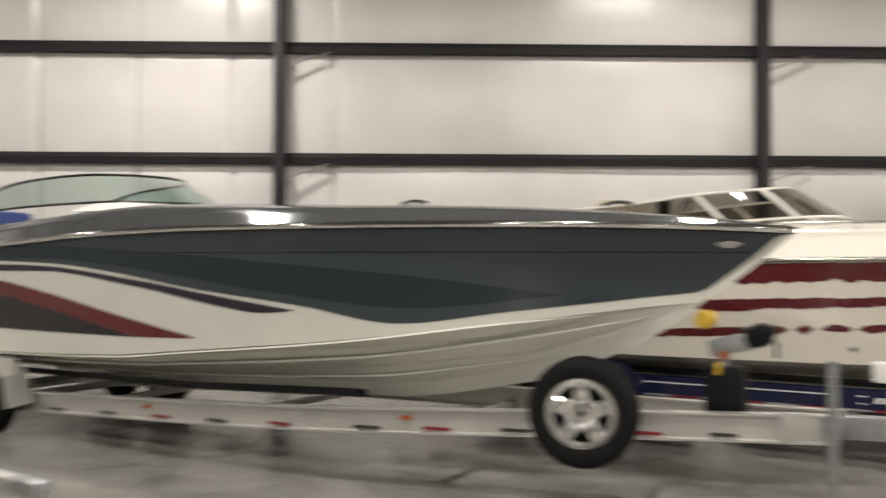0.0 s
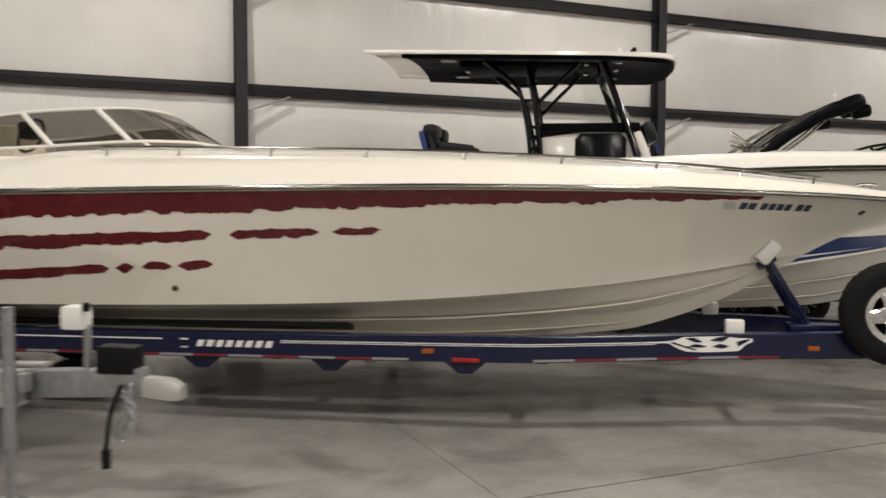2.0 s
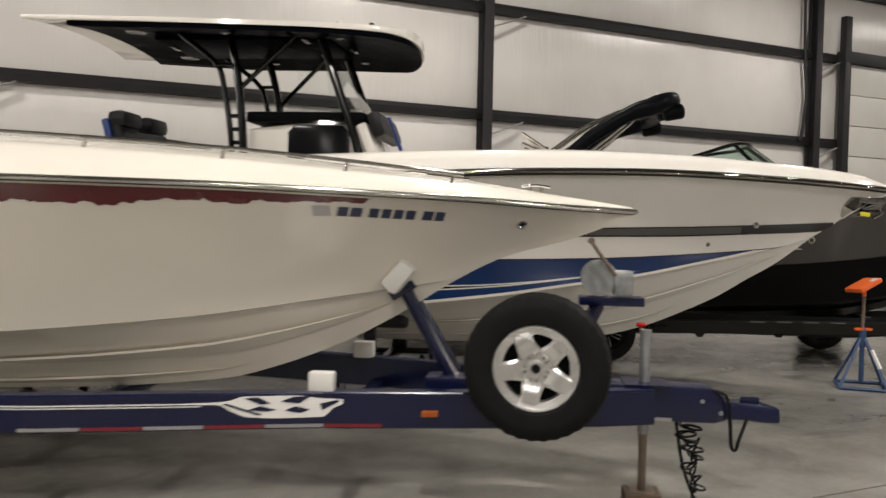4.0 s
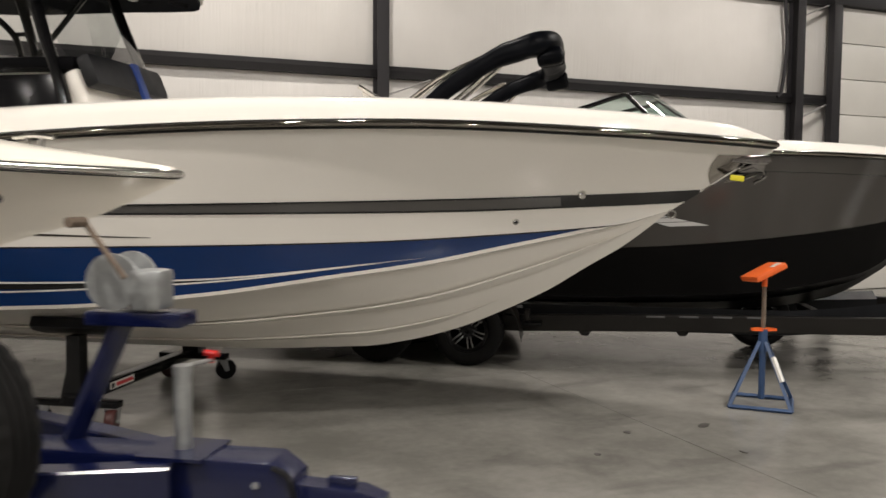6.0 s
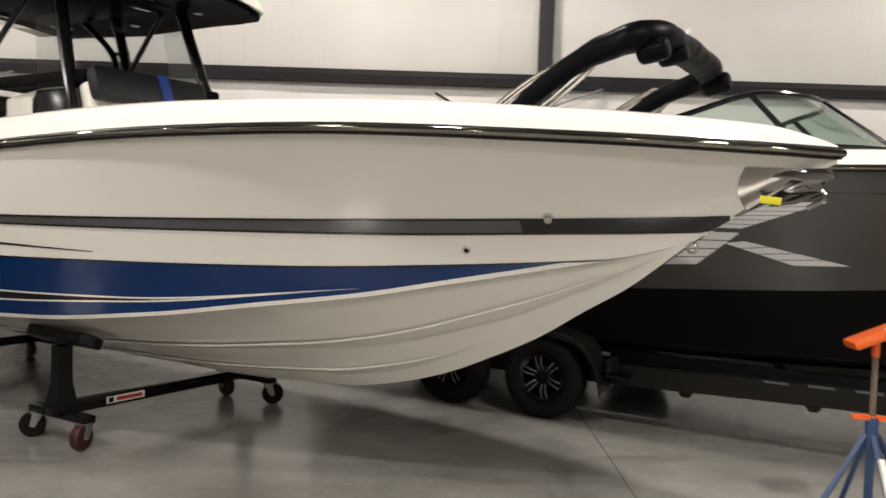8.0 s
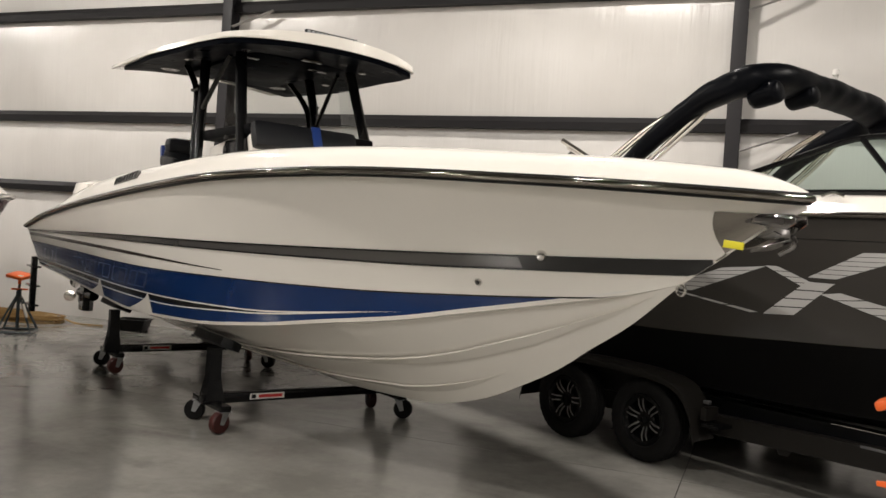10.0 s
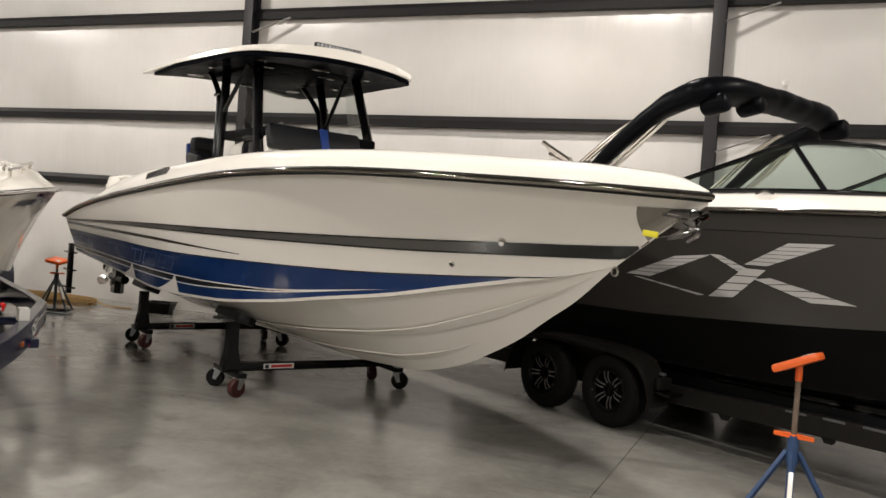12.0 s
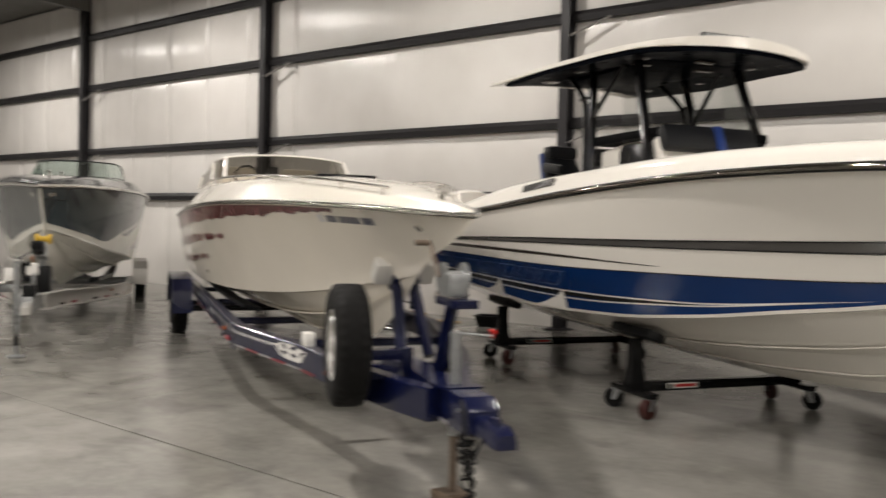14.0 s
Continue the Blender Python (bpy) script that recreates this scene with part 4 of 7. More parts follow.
        bm = bmesh.new()
        lathe(bm, [(0, 0.03), (0.02, 0.028), (0.03, 0.012), (0.032, 0)], 16, m)
        part("eye", bm, "chrome", boat)
        # dark louvred vent on the quarter cap
        lean = Euler((p * 0.3, radians(-4.9), 0)).to_matrix()
        v = part("vent", box(bmesh.new(), (-5.62, p * 1.365, 2.03), (0.66, 0.03, 0.075), 0.01, lean), "grey_band", boat, "dark grey louvred vent")
        for k in range(8):
            part("louvre", box(bmesh.new(), (-5.9 + k * 0.08, p * 1.38, 2.008 + k * 0.0068), (0.022, 0.014, 0.052), 0, lean), "black_plastic", v)
    # mirror-polished stem plate, roller and plough anchor
    bm = bmesh.new()
    rings = []
    for z in np.linspace(1.665, 1.9, 12):
        f = (z - 1.665) / 0.235
        aft = -0.425 + 0.05 * (2 * f - 1) ** 2
        fore = min([s for s in np.linspace(-0.5, 0, 101) if hull.lines(s)[2] + 0.004 >= z] or [-0.03]) - 0.012
        rings.append([hull.side(aft + (fore - aft) * k / 6, z, -1, 0.006) for k in range(7)])
    loft(bm, rings, closed=False, caps=False)
    rings = [[Vector((p.x, -p.y, p.z)) for p in ring] for ring in rings]
    loft(bm, rings, closed=False, caps=False)
    part("bow_plate", bm, "plate", boat, "mirror-polished anchor plate")
    bm = bmesh.new()
    # roller cheeks, shank, crown bar and two folded flukes
    for k in (-1, 1):
        plate(bm, [(-0.3, 0.0), (-0.06, -0.03), (-0.02, 0.0), (-0.03, 0.04), (-0.3, 0.04)], 0.01, Matrix.Translation((0.0, 0.05 * k + 0.005, 1.86)) @ Euler((radians(90), 0, 0)).to_matrix().to_4x4(), 0.003)
        fold = Matrix.Translation((-0.17, 0.012 * k, 1.775)) @ Euler((radians(90 + 38 * k), radians(-16), radians(-12 * k))).to_matrix().to_4x4()
        plate(bm, [(-0.15, -0.015), (-0.03, 0.06), (0.08, 0.075), (0.135, 0.03), (0.1, -0.03), (-0.02, -0.04)], 0.012, fold, 0.004)
        plate(bm, [(-0.1, 0.01), (-0.02, 0.045), (0.06, 0.05), (0.08, 0.02), (0.0, -0.01)], 0.006, fold @ Matrix.Translation((0, 0, 0.012 if k > 0 else -0.006)), 0.002)
    tube(bm, smooth_path([(-0.34, 0, 1.885), (-0.2, 0, 1.85), (-0.08, 0, 1.81), (-0.05, 0, 1.76), (-0.12, 0, 1.715)], 6), 0.013, 10)
    for x, z in ((-0.09, 1.865), (-0.26, 1.875)):
        lathe(bm, [(0, -0.06), (0.018, -0.06), (0.018, 0.06), (0, 0.06)], 12, Matrix.Translation((x, 0, z)) @ Euler((radians(90), 0, 0)).to_matrix().to_4x4())
    anchor = part("anchor", bm, "anchor_steel", boat, "polished plough anchor on the bow roller", smooth=25)
    part("tag", box(bmesh.new(), (-0.255, -0.165, 1.745), (0.095, 0.012, 0.036), 0.004, Euler((0, 0.1, 0.25)).to_matrix()), "tag", anchor, "bright yellow plastic tag")
    bm = bmesh.new()
    ring = [(-0.655 + 0.026 * math.cos(q), -0.0, 1.5 + 0.026 * math.sin(q)) for q in np.linspace(0, 2 * math.pi, 16, endpoint=False)]
    tube(bm, ring, 0.008, 8, loop=True)
    part("bow_eye", bm, "steel_bright", boat, "stainless bow eye")
    # console, windscreen, seats
    bm = bmesh.new()
    plate(bm, [(-5.85, 1.25), (-4.55, 1.25), (-4.62, 2.15), (-4.86, 2.46), (-5.2, 2.5), (-5.85, 2.42)], 1.1, Matrix.Translation((0, 0.55, 0)) @ Euler((radians(90), 0, 0)).to_matrix().to_4x4(), 0.04)
    console = part("console", bm, "white", boat, "white helm console")
    for p in OUT:
        bm = bmesh.new()
        plate(bm, [(-5.47, 1.55), (-4.9, 1.55), (-4.9, 2.39), (-4.96, 2.455), (-5.41, 2.455), (-5.47, 2.39)], 0.012, Matrix.Translation((0, p * 0.556 + 0.006, 0)) @ Euler((radians(90), 0, 0)).to_matrix().to_4x4(), 0.004)
        part("hatch", bm, "dark_glass", console, "dark acrylic console hatch")
    bm = bmesh.new()
    box(bm, (-5.3, 0, 2.52), (1.1, 1.26, 0.1), 0.03)
    part("dashboard", bm, "black_matte", console)
    # forward lounge backrest against the console
    bm = bmesh.new()
    box(bm, (-4.645, -0.14, 2.462), (0.12, 1.01, 0.245), 0.05, Euler((0, radians(-22), 0)).to_matrix())
    lounge = part("lounge_backrest", bm, "black_cloth", boat, "black padded lounge backrest")
    bm = bmesh.new()
    box(bm, (-4.7, -0.14, 2.24), (0.1, 0.95, 0.5), 0.03, Euler((0, radians(-22), 0)).to_matrix())
    part("backrest_shell", bm, "white", lounge)
    bm = bmesh.new()
    box(bm, (-4.3, 0, 1.75), (0.6, 1.2, 0.9), 0.06)
    part("lounge_base", bm, "white", lounge)
    bm = bmesh.new()
    box(bm, (-4.565, -0.06, 2.43), (0.03, 0.085, 0.34), 0.005, Euler((0, radians(-22), 0)).to_matrix())
    part("strap", bm, "seat_blue", lounge, "blue strap over the backrest")
    for y in (-0.34, 0.24):
        bm = bmesh.new()
        box(bm, (-6.74, y, 1.98), (0.52, 0.5, 0.14), 0.05)
        seat = part("helm_seat", bm, "black_cloth", boat, "black and blue helm seat")
        bm = bmesh.new()
        rings = []
        for x, z, d, w in ((-6.94, 1.98, 0.09, 0.23), (-7.02, 2.16, 0.1, 0.25), (-7.10, 2.32, 0.09, 0.24), (-7.15, 2.45, 0.07, 0.2)):
            rings.append([Vector((x + d * math.cos(q), y + w * (abs(math.sin(q)) ** 0.7) * (1 if math.sin(q) > 0 else -1), z)) for q in np.linspace(0, 2 * math.pi, 16, endpoint=False)])
        loft(bm, rings)
        part("backrest", bm, "black_cloth", seat, "black vinyl backrest", smooth=50)
        bm = bmesh.new()
        box(bm, (-7.2, y, 2.34), (0.07, 0.44, 0.34), 0.03, Euler((0, -0.28, 0)).to_matrix())
        part("back_shell", bm, "seat_blue", seat, "blue vinyl back of the seat")
        bm = bmesh.new()
        box(bm, (-7.14, y, 2.505), (0.2, 0.4, 0.17), 0.08)
        part("headrest", bm, "black_cloth", seat)
        bm = bmesh.new()
        for d in (-0.26, 0.26):
            box(bm, (-6.82, y + d, 2.3), (0.42, 0.07, 0.11), 0.035, Euler((0, 0.12, 0)).to_matrix())
        part("armrest", bm, "black_cloth", seat)
        bm = bmesh.new()
        tube(bm, [(-6.72, y, 1.28), (-6.72, y, 1.92)], 0.06, 12)
        part("pedestal", bm, "steel_bright", seat)
    # hardtop
    def roof(z_off, thick, grow, name, mat, label, back=0.0, crown=0.0):
        bm = bmesh.new()
        rear, front = -7.75 + back - grow, -4.55 + grow
        outline = [(rear, -0.98 - grow), (-6.2, -1.06 - grow), (front - 0.2, -0.95 - grow)]
        outline += [(front - 0.08 + 0.36 * math.sin(q) ** 0.7, -(0.93 + grow) * math.cos(q)) for q in np.linspace(0.2, math.pi - 0.2, 13)]
        outline += [(front - 0.2, 0.95 + grow), (-6.2, 1.06 + grow), (rear, 0.98 + grow), (rear + 0.03, 0.5), (rear + 0.03, -0.5)]
        t = bmesh.new()
        plate(t, outline, thick, None, 0.018)
        bmesh.ops.triangulate(t, faces=[f for f in t.faces if len(f.verts) > 4])
        bmesh.ops.subdivide_edges(t, edges=t.edges[:], cuts=3, use_grid_fill=True)
        for v in t.verts:
            if v.co.z > thick * 0.9:
                v.co.z += crown * max(0, 1 - (v.co.y / 1.0) ** 2) * max(0, min(1, (v.co.x - rear) / 0.9))
            v.co.z += 3.25 + z_off + 0.06 - 0.085 * (v.co.y / 1.1) ** 2 - 0.05 * max(0, (v.co.x + 5.2)) ** 2 - 0.03 * (v.co.x + 6.1) + 0.03
            v.co.x -= 0.06
        join(bm, t)
        return part(name, bm, mat, boat, label, smooth=40)
    top = roof(0.008, 0.042, 0.0, "hardtop", "white", "white hardtop roof", crown=0.055)
    roof(-0.04, 0.046, -0.02, "hardtop_lining", "gloss_lining", "glossy black hardtop underside", 0.4)
    bm = bmesh.new()
    box(bm, (-5.95, 0, 3.275), (1.7, 0.95, 0.06), 0.025)
    part("electronics_box", bm, "gloss_lining", top)
    # four dim strip lamps let into the lining
    for x, y in ((-5.35, -0.42), (-5.35, 0.3), (-5.0, 0.05), (-6.75, -0.1)):
        part("strip_light", box(bmesh.new(), (x, y, 3.243 if x < -5.1 and abs(y) < 0.4 else 3.245), (0.05, 0.2, 0.02), 0.006), "brown_band", top, "dark strip lamp in the lining")
    under = lambda x, y: 3.294 - 0.085 * (y / 1.1) ** 2 - 0.05 * max(0, x + 5.26) ** 2 - 0.03 * (x + 6.16)
    for x, y in ((-6.9, -0.62), (-6.9, 0.62)):
        bm = bmesh.new()
        lathe(bm, [(0.0, 0.0), (0.06, 0.005), (0.09, 0.012), (0.1, 0.0)], 20, Matrix.Translation((x, y, under(x, y))) @ Euler((math.pi, 0, 0)).to_matrix().to_4x4())
        part("speaker", bm, "grey_band", top, "ringed roof speaker")
    for x, y in ((-5.0, -0.6), (-5.0, 0.6), (-6.0, -0.75), (-6.0, 0.75)):
        bm = bmesh.new()
        lathe(bm, [(0.0, 0.01), (0.035, 0.008), (0.045, 0.0)], 16, Matrix.Translation((x, y, under(x, y))) @ Euler((math.pi, 0, 0)).to_matrix().to_4x4())
        part("downlight", bm, "grey_band", top, "small grey downlight")
    bm = bmesh.new()
    box(bm, (-4.8, 0.13, 3.455), (0.045, 0.53, 0.05), 0.01)
    for y in (-0.1, 0.36):
        box(bm, (-4.83, y, 3.4), (0.03, 0.02, 0.11), 0.004)
    bar = part("light_bar", bm, "black_plastic", top, "black roof light bar")
    for k in range(12):
        part("lens", box(bmesh.new(), (-4.776, -0.11 + k * 0.0436, 3.455), (0.012, 0.032, 0.028), 0.004), "galv", bar)
    bm = bmesh.new()
    lathe(bm, [(0, 0.07), (0.03, 0.06), (0.035, 0.0)], 14, Matrix.Translation((-5.0, -0.6, 3.325)))
    part("navigation_light", bm, "white_plastic", top)
    for p in OUT:
        fore = [(-4.6, p * 0.66, 1.3), (-4.79, p * 0.655, 2.2), (-4.97, p * 0.62, 2.7), (-5.175, p * 0.565, 3.25)]
        rear = [(-5.84, p * 0.66, 1.3), (-5.855, p * 0.66, 2.2), (-5.93, p * 0.61, 2.85), (-6.03, p * 0.565, 3.28)]
        aft = [(-5.95, p * 0.66, 1.3), (-5.965, p * 0.66, 2.2), (-6.06, p * 0.62, 2.8), (-6.16, p * 0.6, 3.02), (-6.5, p * 0.58, 3.28)]
        for pts, r in ((fore, 0.054), (rear, 0.05), (aft, 0.034)):
            part("roof_post", tube(bmesh.new(), smooth_path(pts, 6), r, 12, 0.75), "black", top, "black powder-coated roof post")
        for z, xa, xb in ((2.28, -5.97, -5.86), (2.4, -5.985, -5.875), (2.52, -6.0, -5.89), (2.98, -6.13, -5.95)):
            part("roof_brace", tube(bmesh.new(), [(xa, p * 0.645, z), (xb, p * 0.645, z)], 0.019, 8), "black", top)
        part("roof_brace", tube(bmesh.new(), smooth_path([(-5.9, p * 0.62, 2.78), (-5.72, p * 0.6, 2.96), (-5.42, p * 0.565, 3.25)], 5), 0.024, 8), "black", top)
        # clear side wing of the windscreen between the posts
        bm = bmesh.new()
        loft(bm, [[Vector((-4.86 - 0.32 * t, p * (0.63 - 0.05 * t), 2.45 + 0.68 * t)), Vector((-5.3 - 0.12 * t, p * (0.63 - 0.05 * t), 2.45 + 0.68 * t))] for t in (0, 0.5, 1)], closed=False, caps=False)
        part("side_screen", bm, "screen", boat, "clear acrylic side screen").visible_shadow = False
    bm = bmesh.new()
    rings = [[Vector((-4.78 - 0.42 * t, y, 2.5 + 0.68 * t)) for y in (-0.6, -0.3, 0, 0.3, 0.6)] for t in (0, 0.5, 1)]
    loft(bm, rings, closed=False, caps=False)
    part("windscreen", bm, "screen", boat, "clear acrylic windscreen")
    # stern gear: outdrives with propellers, tabs, ladder
    for y in (-0.55, 0.55):
        bm = bmesh.new()
        rings = [[Vector((x + dx, y + dy, z)) for dx, dy in ((-0.18, 0), (-0.1, 0.06), (0.14, 0.07), (0.22, 0), (0.14, -0.07), (-0.1, -0.06))] for x, z in ((-9.95, 1.1), (-10.05, 0.85), (-10.1, 0.6), (-10.12, 0.38))]
        loft(bm, rings)
        rings = [[Vector((x, y + r * math.cos(q), 0.6 + r * math.sin(q))) for q in np.linspace(0, 2 * math.pi, 14, endpoint=False)] for x, r in ((-9.75, 0.01), (-9.69, 0.06), (-10.1, 0.075), (-10.4, 0.06), (-10.46, 0.02))]
        loft(bm, rings)
        box(bm, (-10.15, y, 0.84), (0.5, 0.3, 0.014), 0.004)
        drive = part("outdrive", bm, "black", boat, "black stern drive leg")
        bm = bmesh.new()
        for k in range(4):
            q = k * math.pi / 2 + 0.5
            rings = []
            for t in np.linspace(0, 1, 6):
                rad = 0.06 + 0.15 * t
                wd = 0.075 * math.sin(math.pi * (0.15 + 0.75 * t)) + 0.01
                tw = 0.9 - 0.5 * t
                c = Vector((-10.47, y + rad * math.cos(q), 0.6 + rad * math.sin(q)))
                n = Vector((0, -math.sin(q), math.cos(q)))
                e = n * math.cos(tw) * wd + Vector((math.sin(tw) * wd, 0, 0))
                rings.append([c + e, c + Vector((0.008, 0, 0)), c - e, c - Vector((0.008, 0, 0))])
            loft(bm, rings)
        part("propeller", bm, "steel_bright", drive, "polished steel propeller")
    for p in OUT:
        bm = bmesh.new()
        plate(bm, [(-9.87, 0.2), (-10.3, 0.22), (-10.3, 0.72), (-9.87, 0.78)], 0.012, Matrix.Translation((0, 0, 0.84)) if p > 0 else Matrix.Diagonal((1, -1, 1, 1)) @ Matrix.Translation((0, 0, 0.84)), 0.003)
        part("trim_tab", bm, "steel_bright", boat)
    for p in OUT:
        bm = bmesh.new()
        box(bm, (-10.08, p * 1.22, 0.72), (0.1, 0.07, 0.72), 0.012)
        for z in (0.95, 0.7, 0.45):
            box(bm, (-10.1, p * 1.22, z), (0.42, 0.1, 0.022), 0.006)
        part("stern_bracket", bm, "black", boat, "black stern bracket with three cross plates")
    for ob in boat.children:
        if ob.name.split(".")[0] in ("outdrive", "trim_tab", "stern_bracket"):
            ob.matrix_basis = pose(0.16, 0, 0.02)
    # white cowls seen above the quarter
    for y in (-0.6, 0.5):
        bm = bmesh.new()
        box(bm, (-9.5, y, 1.88), (0.72, 0.52, 0.5), 0.17)
        part("engine_hatch", bm, "white", boat, "rounded white stern locker")
    return hull


def dolly(m):
    """Rolling cradle: cross beam, two posts with padded heads, four swivel casters."""
    d = thing("boat_dolly", "black steel rolling boat dolly with padded posts and casters", "dolly", m, "dollies under the white boat")
    bm = bmesh.new()
    box(bm, (0, 0, 0.235), (0.09, 1.9, 0.085), 0.006)
    beam_part = part("cross_beam", bm, "black", d)
    for y, w, mat in ((-0.38, 0.32, "white_line"),):
        for sx in (-1, 1):
            lab = part("label", box(bmesh.new(), (sx * 0.047, y, 0.237), (0.003, w, 0.05)), mat, beam_part, "white label with a red word bar")
            part("ink_bar", box(bmesh.new(), (sx * 0.0495, y + 0.03, 0.237), (0.002, 0.22, 0.026)), "label_red", lab)
            part("ink_bar", box(bmesh.new(), (sx * 0.0495, y - 0.125, 0.237), (0.002, 0.04, 0.034)), "black_plastic", lab)
    for p in OUT:
        bm = bmesh.new()
        box(bm, (0, p * 0.86, 0.2), (0.62, 0.09, 0.05), 0.006)
        part("foot_plate", bm, "black", d)
        bm = bmesh.new()
        loft(bm, [[Vector((sx * w, p * 0.86 + sy * w, z)) for sx, sy in ((-1, -1), (1, -1), (1, 1), (-1, 1))] for z, w in ((0.2, 0.085), (0.42, 0.05), (0.66, 0.048))])
        part("post", bm, "black", d)
        bm = bmesh.new()
        plate(bm, [(-0.3, -0.09), (0.3, -0.09), (0.34, 0.0), (0.3, 0.09), (-0.3, 0.09), (-0.34, 0)], 0.075, Matrix.Translation((0, p * 0.86, 0.685)) @ Euler((p * 0.42, 0, 0)).to_matrix().to_4x4(), 0.015)
        part("pad", bm, "black_cloth", d, "black carpet-covered hull pad")
        for x, turn in ((0.26, -0.3), (-0.26, -1.2)):
            mt = Matrix.Translation((x, p * 0.86, 0)) @ Matrix.Rotation(turn + p, 4, "Z")
            bm = bmesh.new()
            lathe(bm, [(0.0, -0.03), (0.055, -0.034), (0.078, -0.032), (0.087, -0.02), (0.087, 0.02), (0.078, 0.032), (0.055, 0.034), (0.0, 0.03)], 24, Matrix.Translation((0.035, 0, 0.088)) @ Euler((radians(90), 0, 0)).to_matrix().to_4x4())
            tread = part("caster", bm, "caster_red" if x * p < 0 else "rubber", d, "caster wheel", pose_m=mt)
            bm = bmesh.new()
            for sy in (-1, 1):
                plate(bm, [(-0.035, 0.172), (0.035, 0.172), (0.055, 0.08), (0.02, 0.07)], 0.005, Matrix.Translation((0, sy * 0.044, 0)) @ Euler((radians(90), 0, 0)).to_matrix().to_4x4())
            box(bm, (0, 0, 0.174), (0.1, 0.1, 0.008), 0.002)
            tube(bm, [(0.035, -0.05, 0.088), (0.035, 0.05, 0.088)], 0.012, 8)
            part("caster_fork", bm, "galv", tread, "zinc caster fork")
    return d


HULL_B = white_blue_boat()
first_dolly = dolly(BOAT_B @ pose(-4.62, 0, 0))
copy_thing(first_dolly, BOAT_B @ pose(-7.5, 0, 0))


def windshield(owner, base, top, posts, frame_mat, glass_mat, r=0.022, stout=1.0):
    """Curved screen between a base line and a top line (starboard to port), with frame tubes and posts at given fractions."""
    lo, hi = smooth_path(base, 8), smooth_path(top, 8)
    bm = bmesh.new()
    rows = [[a + (b - a) * t for t in (0.02, 0.5, 0.98)] for a, b in zip(lo, hi)]
    loft(bm, rows, closed=False, caps=False)
    pane = part("windshield_pane", bm, glass_mat, owner, "tinted windshield glass", smooth=60)
    pane.visible_shadow = False
    part("windshield_frame", tube(bmesh.new(), hi, r, 8), frame_mat, owner)
    part("windshield_frame", tube(bmesh.new(), lo, r * 0.9, 8), frame_mat, owner)
    for f in posts:
        i = round(f * (len(lo) - 1))
        part("windshield_post", tube(bmesh.new(), [lo[i], hi[i]], r * (stout if 0 < f < 1 else 1.2), 8), frame_mat, owner)


